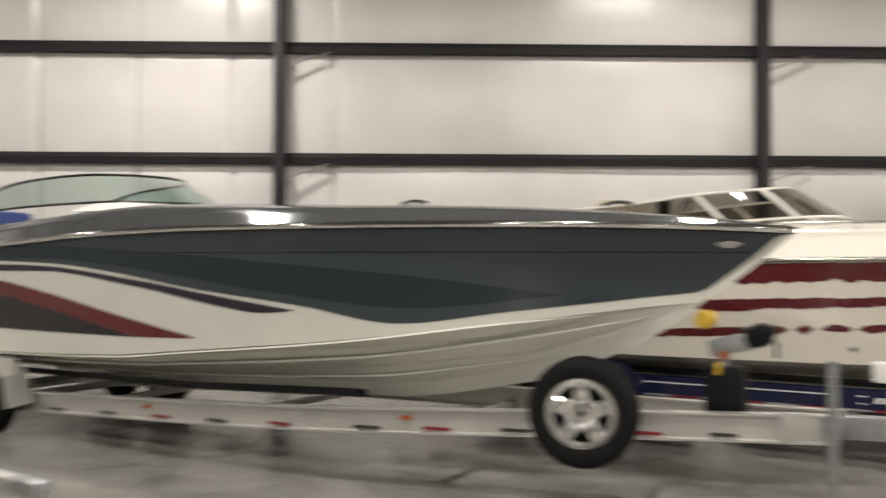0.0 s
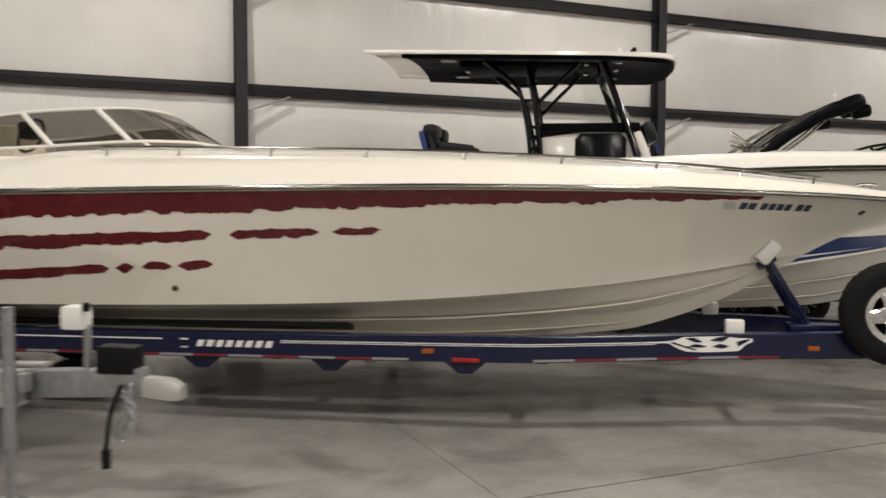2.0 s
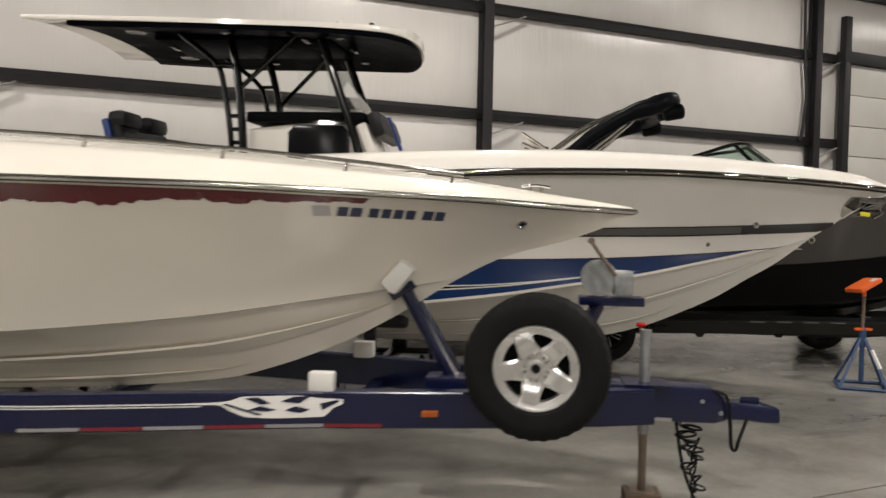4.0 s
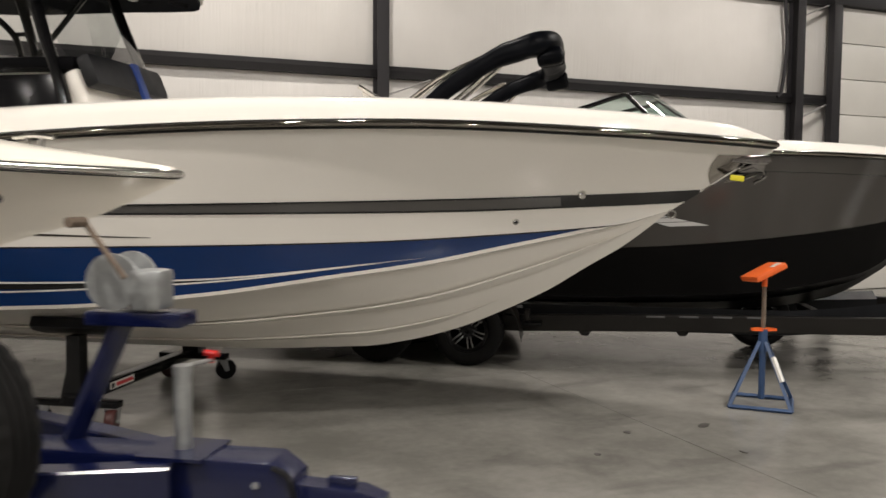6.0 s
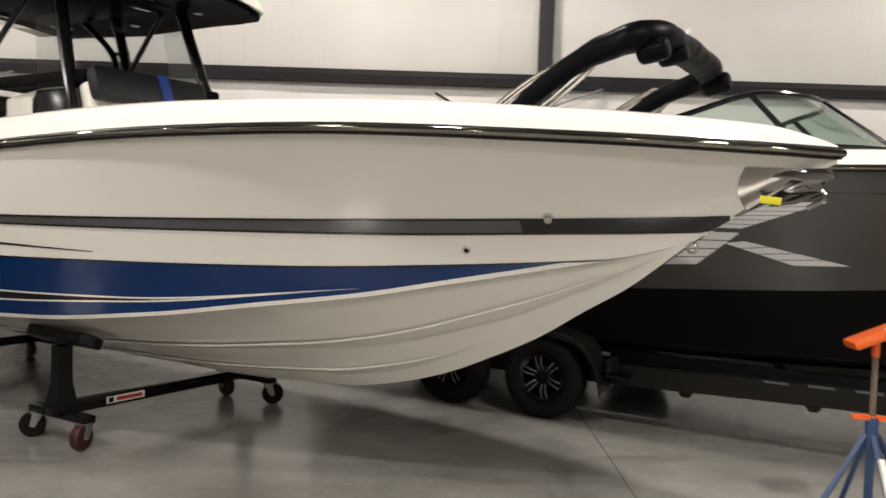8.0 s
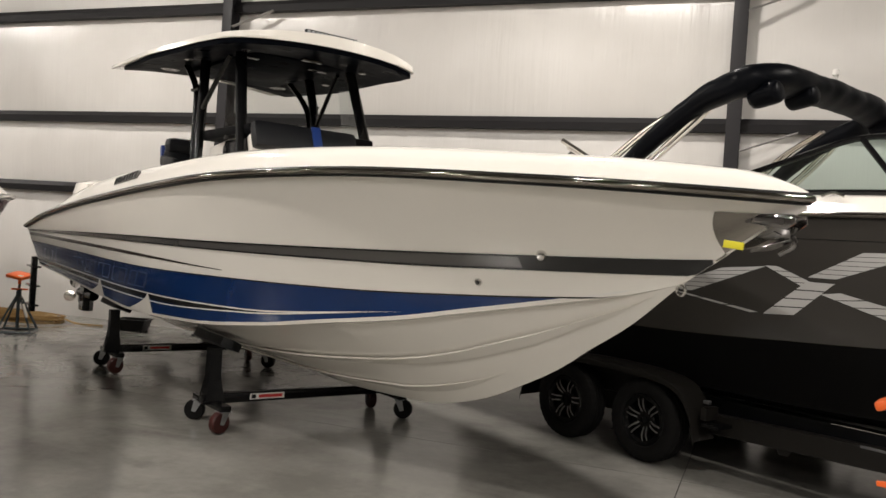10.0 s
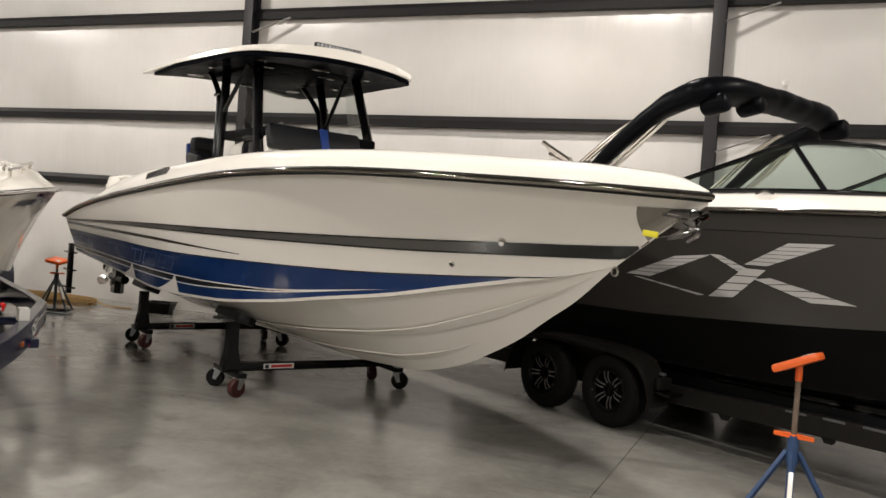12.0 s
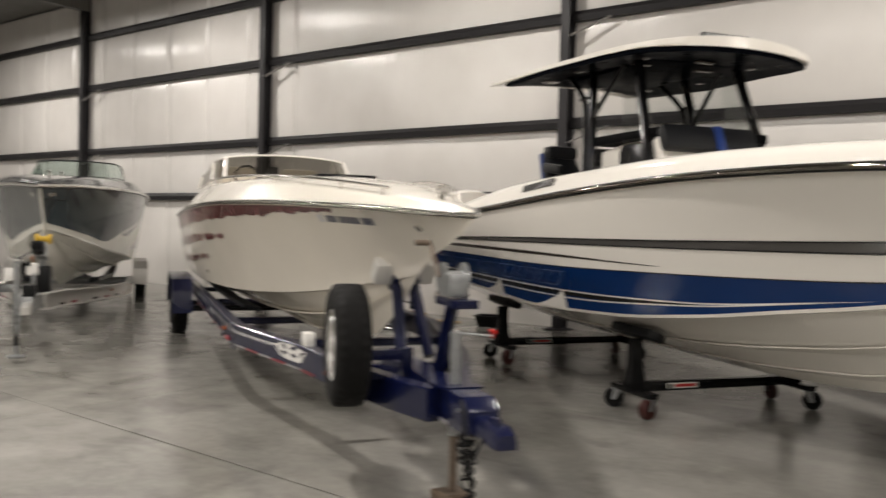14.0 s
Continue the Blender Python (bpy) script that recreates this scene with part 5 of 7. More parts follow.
def cream_boat():
    length = 10.5
    hull = Hull(length,
                curve((0, 1.685), (-0.4, 1.70), (-0.9, 1.727), (-1.6, 1.75), (-2.3, 1.768), (-3.6, 1.775), (-4.3, 1.768), (-5, 1.757), (-6, 1.742), (-7, 1.722), (-8.5, 1.69), (-10.5, 1.63)),
                beam(1.22, 6.0, 2.2, 1.15, length),
                curve((-0.98, 1.275), (-1.3, 1.22), (-1.64, 1.167), (-2.4, 1.051), (-3.1, 0.98), (-3.8, 0.927), (-4.5, 0.892), (-5.2, 0.871), (-6.2, 0.853), (-8, 0.83), (-10.5, 0.82)),
                beam(1.05, 6.5, 2.0, 1.02, length, -0.98),
                curve((0, 1.655), (-0.36, 1.514), (-0.69, 1.42), (-0.98, 1.275), (-1.34, 1.047), (-1.65, 0.88), (-2.05, 0.72), (-2.4, 0.625), (-3.24, 0.54), (-4.1, 0.503), (-10.5, 0.49)), -0.98, 1.35)
    boat = thing("sport_cruiser", "cream powerboat with torn-edge maroon stripes on a blue trailer", "boat", BOAT_C @ pose(0.015, 0, 0, 0, 0.2, 0))
    body = part("hull", hull.body(), "cream", boat, "cream gelcoat hull with maroon stripes", smooth=28)
    h = curve((0, 0.025), (-0.3, 0.05), (-1, 0.092), (-1.64, 0.13), (-3, 0.188), (-5, 0.25), (-7, 0.29), (-10.5, 0.27))
    part("deck", hull.deck(h, curve((0, 0.05), (-1, 0.16), (-3, 0.24), (-10, 0.26)), curve((0, 0.0), (-2, 0.05), (-5, 0.09), (-10, 0.04)), (-7.1, -10.1, 1.2), slope=0.55), "cream_deck", boat, "cream deck with an open cockpit", smooth=40)
    r = part("rub_rail", hull.rail([(u * 0.8, w * 0.6) for u, w in RAIL], -length), "black_plastic", boat, "dark rub rail")
    part("rail_insert", hull.rail([(u * 0.8, w * 0.8) for u, w in INSERT], -length), "steel_bright", r)
    for p in OUT:
        part("strake", hull.strake(0.53, -9.0, -1.3, p, 0.024), "cream", body)
        part("strake", hull.strake(0.16, -9.0, -2.2, p, 0.022), "cream", body)
        up = lambda s: hull.sheer_z(s) - 0.028
        lo = curve((-10.4, 1.42), (-7.1, 1.53), (-5.06, 1.60), (-3.38, 1.66), (-1.4, 1.715))
        part("stripe", hull.decal(up, lambda s: min(lo(s) - 0.01, up(s) - 0.01), -10.4, -1.4, p, 420, 4, 0.003, 0.028, 3.0), "maroon", body, "maroon stripe with a torn lower edge")
        a2, b2 = curve((-10.4, 1.24), (-7.12, 1.375), (-5.46, 1.437), (-4.2, 1.472)), curve((-10.4, 1.13), (-7.12, 1.275), (-5.46, 1.365), (-4.2, 1.425))
        for s0, s1 in ((-9.6, -5.46), (-5.33, -4.65), (-4.56, -4.2)):
            part("stripe", hull.decal(a2, b2, s0, s1, p, int(90 * (s1 - s0)) + 12, 2, 0.003, 0.02, 11.0 + s0, 0.07), "maroon", body, "broken maroon stripe")
        a3, b3 = curve((-10.4, 0.97), (-7.12, 1.115), (-6.29, 1.172), (-5.48, 1.208)), curve((-10.4, 0.885), (-7.12, 1.04), (-6.29, 1.107), (-5.48, 1.15))
        for s0, s1 in ((-9.4, -6.3), (-6.25, -6.1), (-6.04, -5.8), (-5.76, -5.48)):
            part("stripe", hull.decal(a3, b3, s0, s1, p, int(90 * (s1 - s0)) + 12, 2, 0.003, 0.015, 31.0 + s0, 0.06), "maroon", body, "broken maroon stripe")
        # registration, as plain bars, and its square sticker
        part("registration_sticker", hull.patch(((-1.715, 1.674), (-1.625, 1.674), (-1.625, 1.622), (-1.715, 1.618)), p, 0.004), "light_decal", body, "small square sticker")
        for k, (s0, w) in enumerate(((-1.585, 0.06), (-1.52, 0.066), (-1.425, 0.055), (-1.362, 0.055), (-1.3, 0.055), (-1.238, 0.055), (-1.15, 0.06), (-1.085, 0.055))):
            z = 1.666 - 0.002 * k
            part("registration_bar", hull.patch(((s0 + 0.006, z + 0.004), (s0 + 0.88 * w + 0.006, z + 0.002), (s0 + 0.88 * w - 0.014, z - 0.046), (s0 - 0.014, z - 0.044)), p, 0.004), "ink_navy", body, "plain dark registration bar")
        fitting(face_out(hull, -5.8, 0.99, p), boat, r=0.026)
        fitting(face_out(hull, -0.62, 1.60, p), boat, "bow_shackle", 0.028)
        # low grab rail along the deck edge
        def rail_at(s):
            return Vector((s, p * max(0.0, hull.sheer_w(s) - min(0.24, 0.1 + 0.05 * -s)), hull.sheer_z(s) + h(s) + 0.045))
        pts = [rail_at(s) for s in np.linspace(-6.4, -0.95, 24)]
        bar = part("grab_rail", tube(bmesh.new(), pts, 0.011, 8), "steel_bright", boat, "low stainless grab rail")
        for s in (-6.35, -5.76, -5.04, -4.32, -3.6, -2.89, -2.19, -1.56, -1.0):
            q = rail_at(s)
            part("stanchion", tube(bmesh.new(), [q, q - Vector((0.02, 0, 0.07))], 0.01, 6), "steel_bright", bar)
    for s, w in ((-1.3, 0.25), (-2.0, 0.0), (-0.55, 0.0)):
        bm = bmesh.new()
        z = hull.sheer_z(s) + h(s) + 0.02
        tube(bm, smooth_path([(s - 0.08, w, z + 0.022), (s, w, z + 0.03), (s + 0.08, w, z + 0.022)], 4), 0.009, 8)
        for d in (-0.03, 0.03):
            tube(bm, [(s + d, w, z - 0.06), (s + d, w, z + 0.026)], 0.009, 8)
        part("cleat", bm, "chrome", boat)
    bm = bmesh.new()
    box(bm, (-3.4, 0, 2.03), (0.6, 0.55, 0.05), 0.02)
    part("deck_hatch", bm, "dark_glass", boat)
    base = [(-8.6, -0.95, 2.03), (-7.6, -0.93, 2.05), (-6.88, -0.9, 2.08), (-6.27, -0.80, 2.12), (-5.98, -0.42, 2.14), (-5.92, 0, 2.14), (-5.98, 0.42, 2.14), (-6.27, 0.80, 2.12), (-6.88, 0.9, 2.08), (-7.6, 0.93, 2.05), (-8.6, 0.95, 2.03)]
    top = [(-8.7, -0.88, 2.22), (-7.85, -0.86, 2.27), (-7.16, -0.85, 2.345), (-6.58, -0.75, 2.385), (-6.44, -0.4, 2.42), (-6.4, 0, 2.43), (-6.44, 0.4, 2.42), (-6.58, 0.75, 2.385), (-7.16, 0.85, 2.345), (-7.85, 0.86, 2.27), (-8.7, 0.88, 2.22)]
    windshield(boat, base, top, (0, 0.2, 0.3, 0.7, 0.8, 1), "white", "smoke", 0.013, 1.7)
    bm = bmesh.new()
    lathe(bm, [(0.15, -0.015), (0.165, 0), (0.15, 0.015), (0.135, 0)], 24, Matrix.Translation((-7.4, -0.4, 2.2)) @ Euler((0, radians(-65), 0)).to_matrix().to_4x4(), True)
    part("steering_wheel", bm, "black_plastic", boat)
    for y in (-0.45, 0.45):
        bm = bmesh.new()
        box(bm, (-8.1, y, 2.05), (0.2, 0.55, 0.62), 0.07)
        part("seat_back", bm, "beige_vinyl", boat)
    bm = bmesh.new()
    box(bm, (-7.7, 0.0, 2.28), (0.12, 0.16, 0.16), 0.03)
    part("mirror", bm, "black_plastic", boat)
    return hull


def rail_beam(pts, w, hgt, mat, owner, name, label="", z_of=None, ibeam=False):
    """A straight-sided frame rail along a plan polyline (x, y, top z)."""
    bm = bmesh.new()
    rings = []
    p = [Vector(q) for q in pts]
    for i, q in enumerate(p):
        t = (p[min(i + 1, len(p) - 1)] - p[max(i - 1, 0)])
        n = Vector((-t.y, t.x, 0)).normalized()
        if ibeam:
            a, f, k = w / 2, 0.014, 0.008
            prof = [(-a, 0), (a, 0), (a, -f), (k, -f * 1.4), (k, -hgt + f * 1.4), (a, -hgt + f), (a, -hgt), (-a, -hgt), (-a, -hgt + f), (-k, -hgt + f * 1.4), (-k, -f * 1.4), (-a, -f)]
        else:
            a, e = w / 2, 0.008
            prof = [(-a + e, 0), (a - e, 0), (a, -e), (a, -hgt + e), (a - e, -hgt), (-a + e, -hgt), (-a, -hgt + e), (-a, -e)]
        rings.append([q + n * u + Vector((0, 0, v)) for u, v in prof])
    loft(bm, rings)
    return part(name, bm, mat, owner, label, smooth=0)


def blue_trailer():
    t = thing("boat_trailer", "metallic blue boat trailer with a spare wheel and white pinstripe", "trailer", BOAT_C)
    top = curve((-10.5, 0.65), (-6.7, 0.67), (-5.24, 0.678), (-3.9, 0.692), (-2.64, 0.708), (-1.2, 0.725), (0.7, 0.73))
    lat = curve((-10.5, 0.95), (-5.5, 0.948), (-3.6, 0.946), (-3.25, 0.944), (-3.05, 0.93), (-2.8, 0.88), (-1.92, 0.69), (-1.04, 0.50), (-0.2, 0.25), (0.12, 0.13))
    xs = [-10.5, -9, -7, -5.5, -4.8, -4.1, -3.5, -3.25, -3.05, -2.8, -2.5, -2.3, -2.1, -1.92, -1.75, -1.6, -1.45, -1.25, -1.04, -0.8, -0.6, -0.4, -0.2, 0.12]
    for p in OUT:
        side = lambda s: p * lat(s) - 0.12 * max(0, min(1, (s + 1.6) / 1.6)) - (0.1 * max(0, min(1, (s + 4) / 2.4)) if p > 0 else 0)
        rail = rail_beam([(s, side(s), top(s)) for s in xs], 0.1, 0.19, "blue_metal", t, "main_rail", "metallic blue main rail")
        def on_face(s, dz, proud=0.0):
            d = Vector((1, p * (lat(s + 0.05) - lat(s - 0.05)) / 0.1, 0)).normalized()
            n = Vector((-d.y * p, d.x * p, 0))
            n = n if n.y * p > 0 else -n
            return Vector((s, side(s), top(s) + dz)) + n * (0.0535 + proud)
        def strip(s0, s1, z0, z1, mat, name, n=12, label=""):
            bm = bmesh.new()
            loft(bm, [[on_face(s, z0(s) if callable(z0) else z0), on_face(s, z1(s) if callable(z1) else z1)] for s in np.linspace(s0, s1, n)], closed=False, caps=False)
            part(name, bm, mat, rail, label, smooth=0)
        strip(-4.95, -2.2, -0.05, -0.057, "white_line", "pinstripe", 20)
        strip(-4.95, -2.2, -0.064, -0.069, "white_line", "pinstripe", 20)
        strip(-10.2, -5.9, -0.05, -0.06, "white_line", "pinstripe", 8)
        # the maker's word as a ring and slanted bars
        for k in range(8):
            a = -5.62 + k * 0.078
            bm = bmesh.new()
            loft(bm, [[on_face(s + 0.016, -0.058), on_face(s - 0.004, -0.108)] for s in (a, a + 0.05)], closed=False, caps=False)
            part("emblem_bar", bm, "white_line", rail, smooth=0)
        strip(-5.75, -5.69, -0.048, -0.06, "white_line", "emblem_bar", 2)
        strip(-5.75, -5.69, -0.112, -0.12, "white_line", "emblem_bar", 2)
        # chequered pennant with a swept white outline
        upper = curve((-2.3, -0.05), (-2.12, -0.046), (-2.05, -0.036), (-2.0, -0.018), (-1.74, -0.016), (-1.61, -0.031), (-1.5, -0.036))
        lower = curve((-2.3, -0.057), (-2.12, -0.06), (-2.05, -0.095), (-1.97, -0.125), (-1.82, -0.132), (-1.6, -0.128), (-1.545, -0.08), (-1.5, -0.062))
        strip(-2.3, -1.5, upper, lower, "white_line", "pennant", 34, "white swept chequered pennant")
        for quad in (((310, 196), (380, 192), (445, 225), (390, 228)), ((490, 215), (560, 190), (640, 190), (585, 225)), ((325, 258), (390, 238), (475, 258), (420, 266)), ((510, 262), (565, 240), (640, 258), (590, 276)), ((690, 228), (780, 208), (790, 216), (700, 262)), ((200, 226), (225, 222), (400, 282), (380, 286))):
            bm = bmesh.new()
            bm.faces.new([bm.verts.new(on_face(-2.118 + (u - 180) * 0.000987, -0.017 - (v - 186) * 0.00099, 0.003)) for u, v in quad])
            part("pennant_check", bm, "blue_metal", rail, smooth=0)
        for k in range(26):
            a = -4.25 - k * 0.28 if k < 20 else -3.07 + (k - 20) * 0.295
            strip(a + 0.003, a + (0.277 if k < 20 else 0.292), -0.163, -0.181, "red_tape" if k % 2 else "white_tape", "reflective_tape", 5)
        for s in (-1.06, -3.83):
            q = on_face(s, -0.11)
            part("marker_light", box(bmesh.new(), q, (0.085, 0.02, 0.034), 0.006, Matrix.Rotation(-0.2 * p, 3, "Z")), "amber", rail, "amber marker lamp")
        q = on_face(-3.55, -0.172)
        part("marker_light", box(bmesh.new(), q, (0.2, 0.02, 0.03), 0.006), "red_reflector", rail, "red reflector")
        for s in (-5.6, -4.58, -3.56):
            bm = bmesh.new()
            plate(bm, [(-0.16, 0), (0.16, 0), (0.05, -0.09), (-0.05, -0.09)], 0.02, Matrix.Translation((s, p * lat(s) + 0.01, top(s) - 0.19)) @ Euler((radians(90), 0, 0)).to_matrix().to_4x4())
            part("gusset", bm, "blue_metal", t)
        # carpeted bunk on brackets under the hull
        bm = bmesh.new()
        loft(bm, [[Vector((s, p * (y + a), z)) for a, z in ((-0.1, zb), (0.1, zb + 0.05), (0.1, zb + 0.09), (-0.1, zb + 0.04))] for s, y, zb in ((-10.0, 0.72, 0.64), (-6, 0.72, 0.65), (-4.5, 0.65, 0.655))])
        part("bunk", bm, "black_cloth", t, "black carpeted bunk")
        # wheels under a fender
        for s in (-8.05, -8.9):
            add_wheel(t, (s, p * 1.21, 0.36), (0, p, 0), 0.36, 0.21, 0.205, 5, "alloy")
        bm = bmesh.new()
        arc = [(x - 1.05, z) for x, z in ((-8.4, 0.34), (-8.34, 0.62), (-8.15, 0.78), (-7.85, 0.82), (-7.42, 0.82), (-7.0, 0.82), (-6.7, 0.78), (-6.51, 0.62), (-6.45, 0.34))]
        loft(bm, [[Vector((x, p * 1.07, z)), Vector((x, p * 1.34, z)), Vector((x, p * 1.345, z - 0.05)), Vector((x, p * 1.33, z - 0.015)), Vector((x, p * 1.07, z - 0.012))] for x, z in arc])
        part("fender", bm, "blue_metal", t, "blue steel fender")
    for s in (-9.6, -7.4, -5.0, -3.0, -1.5):
        part("cross_member", box(bmesh.new(), (s, 0, top(s) - 0.17), (0.08, 2 * lat(s), 0.07), 0.006), "blue_metal", t)
    part("axle", box(bmesh.new(), (-8.05, 0, 0.34), (0.08, 2.2, 0.08), 0.008), "black", t)
    part("axle", box(bmesh.new(), (-8.9, 0, 0.34), (0.08, 2.2, 0.08), 0.008), "black", t)
    # tongue, coupler, jack
    bm = bmesh.new()
    plate(bm, [(-1.1, 0.54), (0.49, 0.54), (0.55, 0.56), (0.54, 0.68), (0.46, 0.735), (-1.1, 0.735)], 0.18, Matrix.Translation((0, 0.09, 0)) @ Euler((radians(90), 0, 0)).to_matrix().to_4x4(), 0.012)
    tongue = part("tongue", bm, "blue_metal", t, "blue box-section tongue")
    for x0, x1, tape in ((-0.13, -0.02, "red_tape"), (-0.01, 0.26, "white_tape")):
        part("reflective_tape", box(bmesh.new(), ((x0 + x1) / 2, -0.0915, 0.553), (x1 - x0, 0.004, 0.018)), tape, tongue)
    bm = bmesh.new()
    plate(bm, [(-0.12, -0.12), (0.12, -0.12), (0.12, 0.12), (-0.12, 0.12)], 0.012, Matrix.Translation((0.12, 0, 0.73)))
    part("jack_plate", bm, "blue_metal", t)
    bm = bmesh.new()
    rings = [[Vector((x, y * w, z)) for y, z in ((-1, lo), (1, lo), (1.05, (lo + hi) / 2), (0.8, hi), (-0.8, hi), (-1.05, (lo + hi) / 2))] for x, w, lo, hi in ((0.48, 0.06, 0.56, 0.66), (0.65, 0.055, 0.56, 0.65), (0.76, 0.06, 0.55, 0.645), (0.84, 0.05, 0.55, 0.62))]
    loft(bm, rings)
    box(bm, (0.69, 0, 0.66), (0.1, 0.03, 0.035), 0.008)
    part("coupler", bm, "blue_metal", t, "blue ball coupler")
    for k, (x, z) in enumerate(((0.42, 0.66), (0.52, 0.6))):
        bm = bmesh.new()
        tube(bm, [(x, -0.1, z), (x, 0.1, z)], 0.012, 6)
        part("bolt", bm, "galv", tongue)
    bm = bmesh.new()
    tube(bm, [(0.12, 0, 0.45), (0.12, 0, 1.02)], 0.03, 16)
    lathe(bm, [(0, 0.012), (0.033, 0.01), (0.033, -0.02)], 16, Matrix.Translation((0.12, 0, 1.02)))
    jack = part("tongue_jack", bm, "galv", t, "galvanised tongue jack")
    bm = bmesh.new()
    tube(bm, [(0.12, 0, 0.1), (0.12, 0, 0.55)], 0.023, 12)
    box(bm, (0.12, 0, 0.128), (0.14, 0.14, 0.012), 0.003)
    part("jack_leg", bm, "rust", jack)
    bm = bmesh.new()
    tube(bm, smooth_path([(0.12, 0.0, 1.025), (0.12, 0.05, 1.02), (0.12, 0.22, 1.005)], 4), 0.008, 8)
    part("jack_crank", bm, "galv", jack, "crank arm of the jack")
    bm = bmesh.new()
    tube(bm, [(0.12, 0.22, 0.995), (0.12, 0.223, 1.025)], 0.009, 10)
    tube(bm, [(0.095, 0.223, 1.032), (0.147, 0.223, 1.029)], 0.012, 10)
    part("jack_grip", bm, "red_lens", jack, "red plastic crank grip")
    # winch post with bow stop and winch
    bm = bmesh.new()
    for y in (-0.1, 0.1):
        tube(bm, [(-0.98, y, 0.72), (-1.26, y * 0.6, 1.2)], 0.04, 8)
    box(bm, (-1.28, 0, 1.21), (0.16, 0.2, 0.06), 0.012, Euler((0, -0.55, 0)).to_matrix())
    part("bow_stop_post", bm, "blue_metal", t, "blue bow-stop post")
    bm = bmesh.new()
    box(bm, (-1.29, 0, 1.29), (0.19, 0.46, 0.11), 0.03, Euler((0, -0.9, 0)).to_matrix())
    part("bow_pad", bm, "white_plastic", t, "white bow pad")
    bm = bmesh.new()
    tube(bm, [(-0.35, 0, 0.72), (-0.14, 0, 1.16)], 0.042, 8)
    box(bm, (-0.07, 0, 1.18), (0.36, 0.14, 0.05), 0.008)
    part("winch_post", bm, "blue_metal", t)
    bm = bmesh.new()
    lathe(bm, [(0.0, -0.07), (0.1, -0.07), (0.1, -0.06), (0.05, -0.055), (0.05, 0.055), (0.1, 0.06), (0.1, 0.07), (0.0, 0.07)], 24, Matrix.Translation((-0.14, 0, 1.31)) @ Euler((radians(90), 0, 0)).to_matrix().to_4x4())
    box(bm, (-0.01, -0.03, 1.285), (0.11, 0.12, 0.14), 0.02)
    win = part("winch", bm, "galv", t, "zinc-plated hand winch")
    bm = bmesh.new()
    tube(bm, [(-0.06, -0.12, 1.33), (-0.2, -0.13, 1.52)], 0.011, 8)
    tube(bm, [(-0.2, -0.13, 1.52), (-0.2, -0.22, 1.52)], 0.018, 8)
    part("winch_handle", bm, "rust", win)
    # stripped step plates on the rails
    for p in OUT:
        part("guide_post", box(bmesh.new(), (-1.61, p * (0.62 if p < 0 else 0.5), 0.765), (0.13, 0.08, 0.105), 0.012), "white_plastic", t, "white plastic end cap on a guide")
    # spare wheel on its bracket
    add_wheel(t, (-0.5, -0.60, 0.885), (-0.1, -1, 0), 0.372, 0.22, 0.21, 5, "alloy", fat=0.112, spin=0.45)
    bm = bmesh.new()
    box(bm, (-0.5, -0.38, 0.82), (0.08, 0.36, 0.06), 0.006)
    box(bm, (-0.5, -0.22, 0.76), (0.1, 0.06, 0.2), 0.006)
    part("spare_bracket", bm, "blue_metal", t)
    # breakaway cable coil and looped safety cable
    bm = coil((0.36, -0.02, 0.53), 0.045, 0.17, 7, 0.007, 0.02, 14, 0.3)
    join(bm, coil((0.38, -0.02, 0.38), 0.026, 0.24, 7, 0.006, 0.03, 12, 0.5))
    tube(bm, smooth_path([(0.37, -0.02, 0.37), (0.41, -0.03, 0.31), (0.385, 0.0, 0.25), (0.41, -0.02, 0.18), (0.40, 0.01, 0.1), (0.43, -0.02, 0.05)], 6), 0.007, 6)
    tube(bm, smooth_path([(0.42, -0.04, 0.45), (0.385, -0.02, 0.33), (0.415, 0.01, 0.27), (0.39, -0.01, 0.2), (0.39, -0.03, 0.14)], 6), 0.007, 6)
    part("cable", bm, "black_plastic", t, "black coiled wiring lead")
    bm = bmesh.new()
    tube(bm, smooth_path([(0.48, -0.1, 0.725), (0.545, -0.112, 0.69), (0.565, -0.115, 0.55), (0.575, -0.11, 0.43), (0.6, -0.1, 0.405), (0.62, -0.09, 0.46), (0.67, -0.05, 0.57)], 8), 0.01, 8)
    part("safety_cable", bm, "black_plastic", t, "black looped safety cable")
    bm = bmesh.new()
    tube(bm, smooth_path([(0.3, 0.02, 0.54), (0.34, 0.02, 0.3), (0.4, 0.0, 0.12), (0.46, -0.02, 0.05), (0.5, -0.04, 0.08)], 6), 0.009, 8)
    part("brake_line", bm, "black_plastic", t)
    # the tongue stands a little to starboard of the keel
    aside = {"tongue": -0.12, "jack_plate": -0.12, "coupler": -0.12, "tongue_jack": -0.12, "cable": -0.12, "safety_cable": -0.12, "brake_line": -0.12, "winch_post": -0.05, "winch": -0.05}
    for ob in t.children:
        kind = ob.name.split(".")[0]
        if kind in aside:
            ob.matrix_basis = pose(-0.02, aside[kind], 0)


def jack_block():
    b = thing("wood_block", "weathered timber blocks under the trailer jack", "block", BOAT_C @ pose(0.10, -0.12, 0))
    for x, z, w in ((0.02, 0.032, 0.25), (0.0, 0.097, 0.2)):
        bm = bmesh.new()
        box(bm, (x, 0, z), (w, 0.19, 0.062), 0.008)
        part("plank", bm, "old_timber", b)


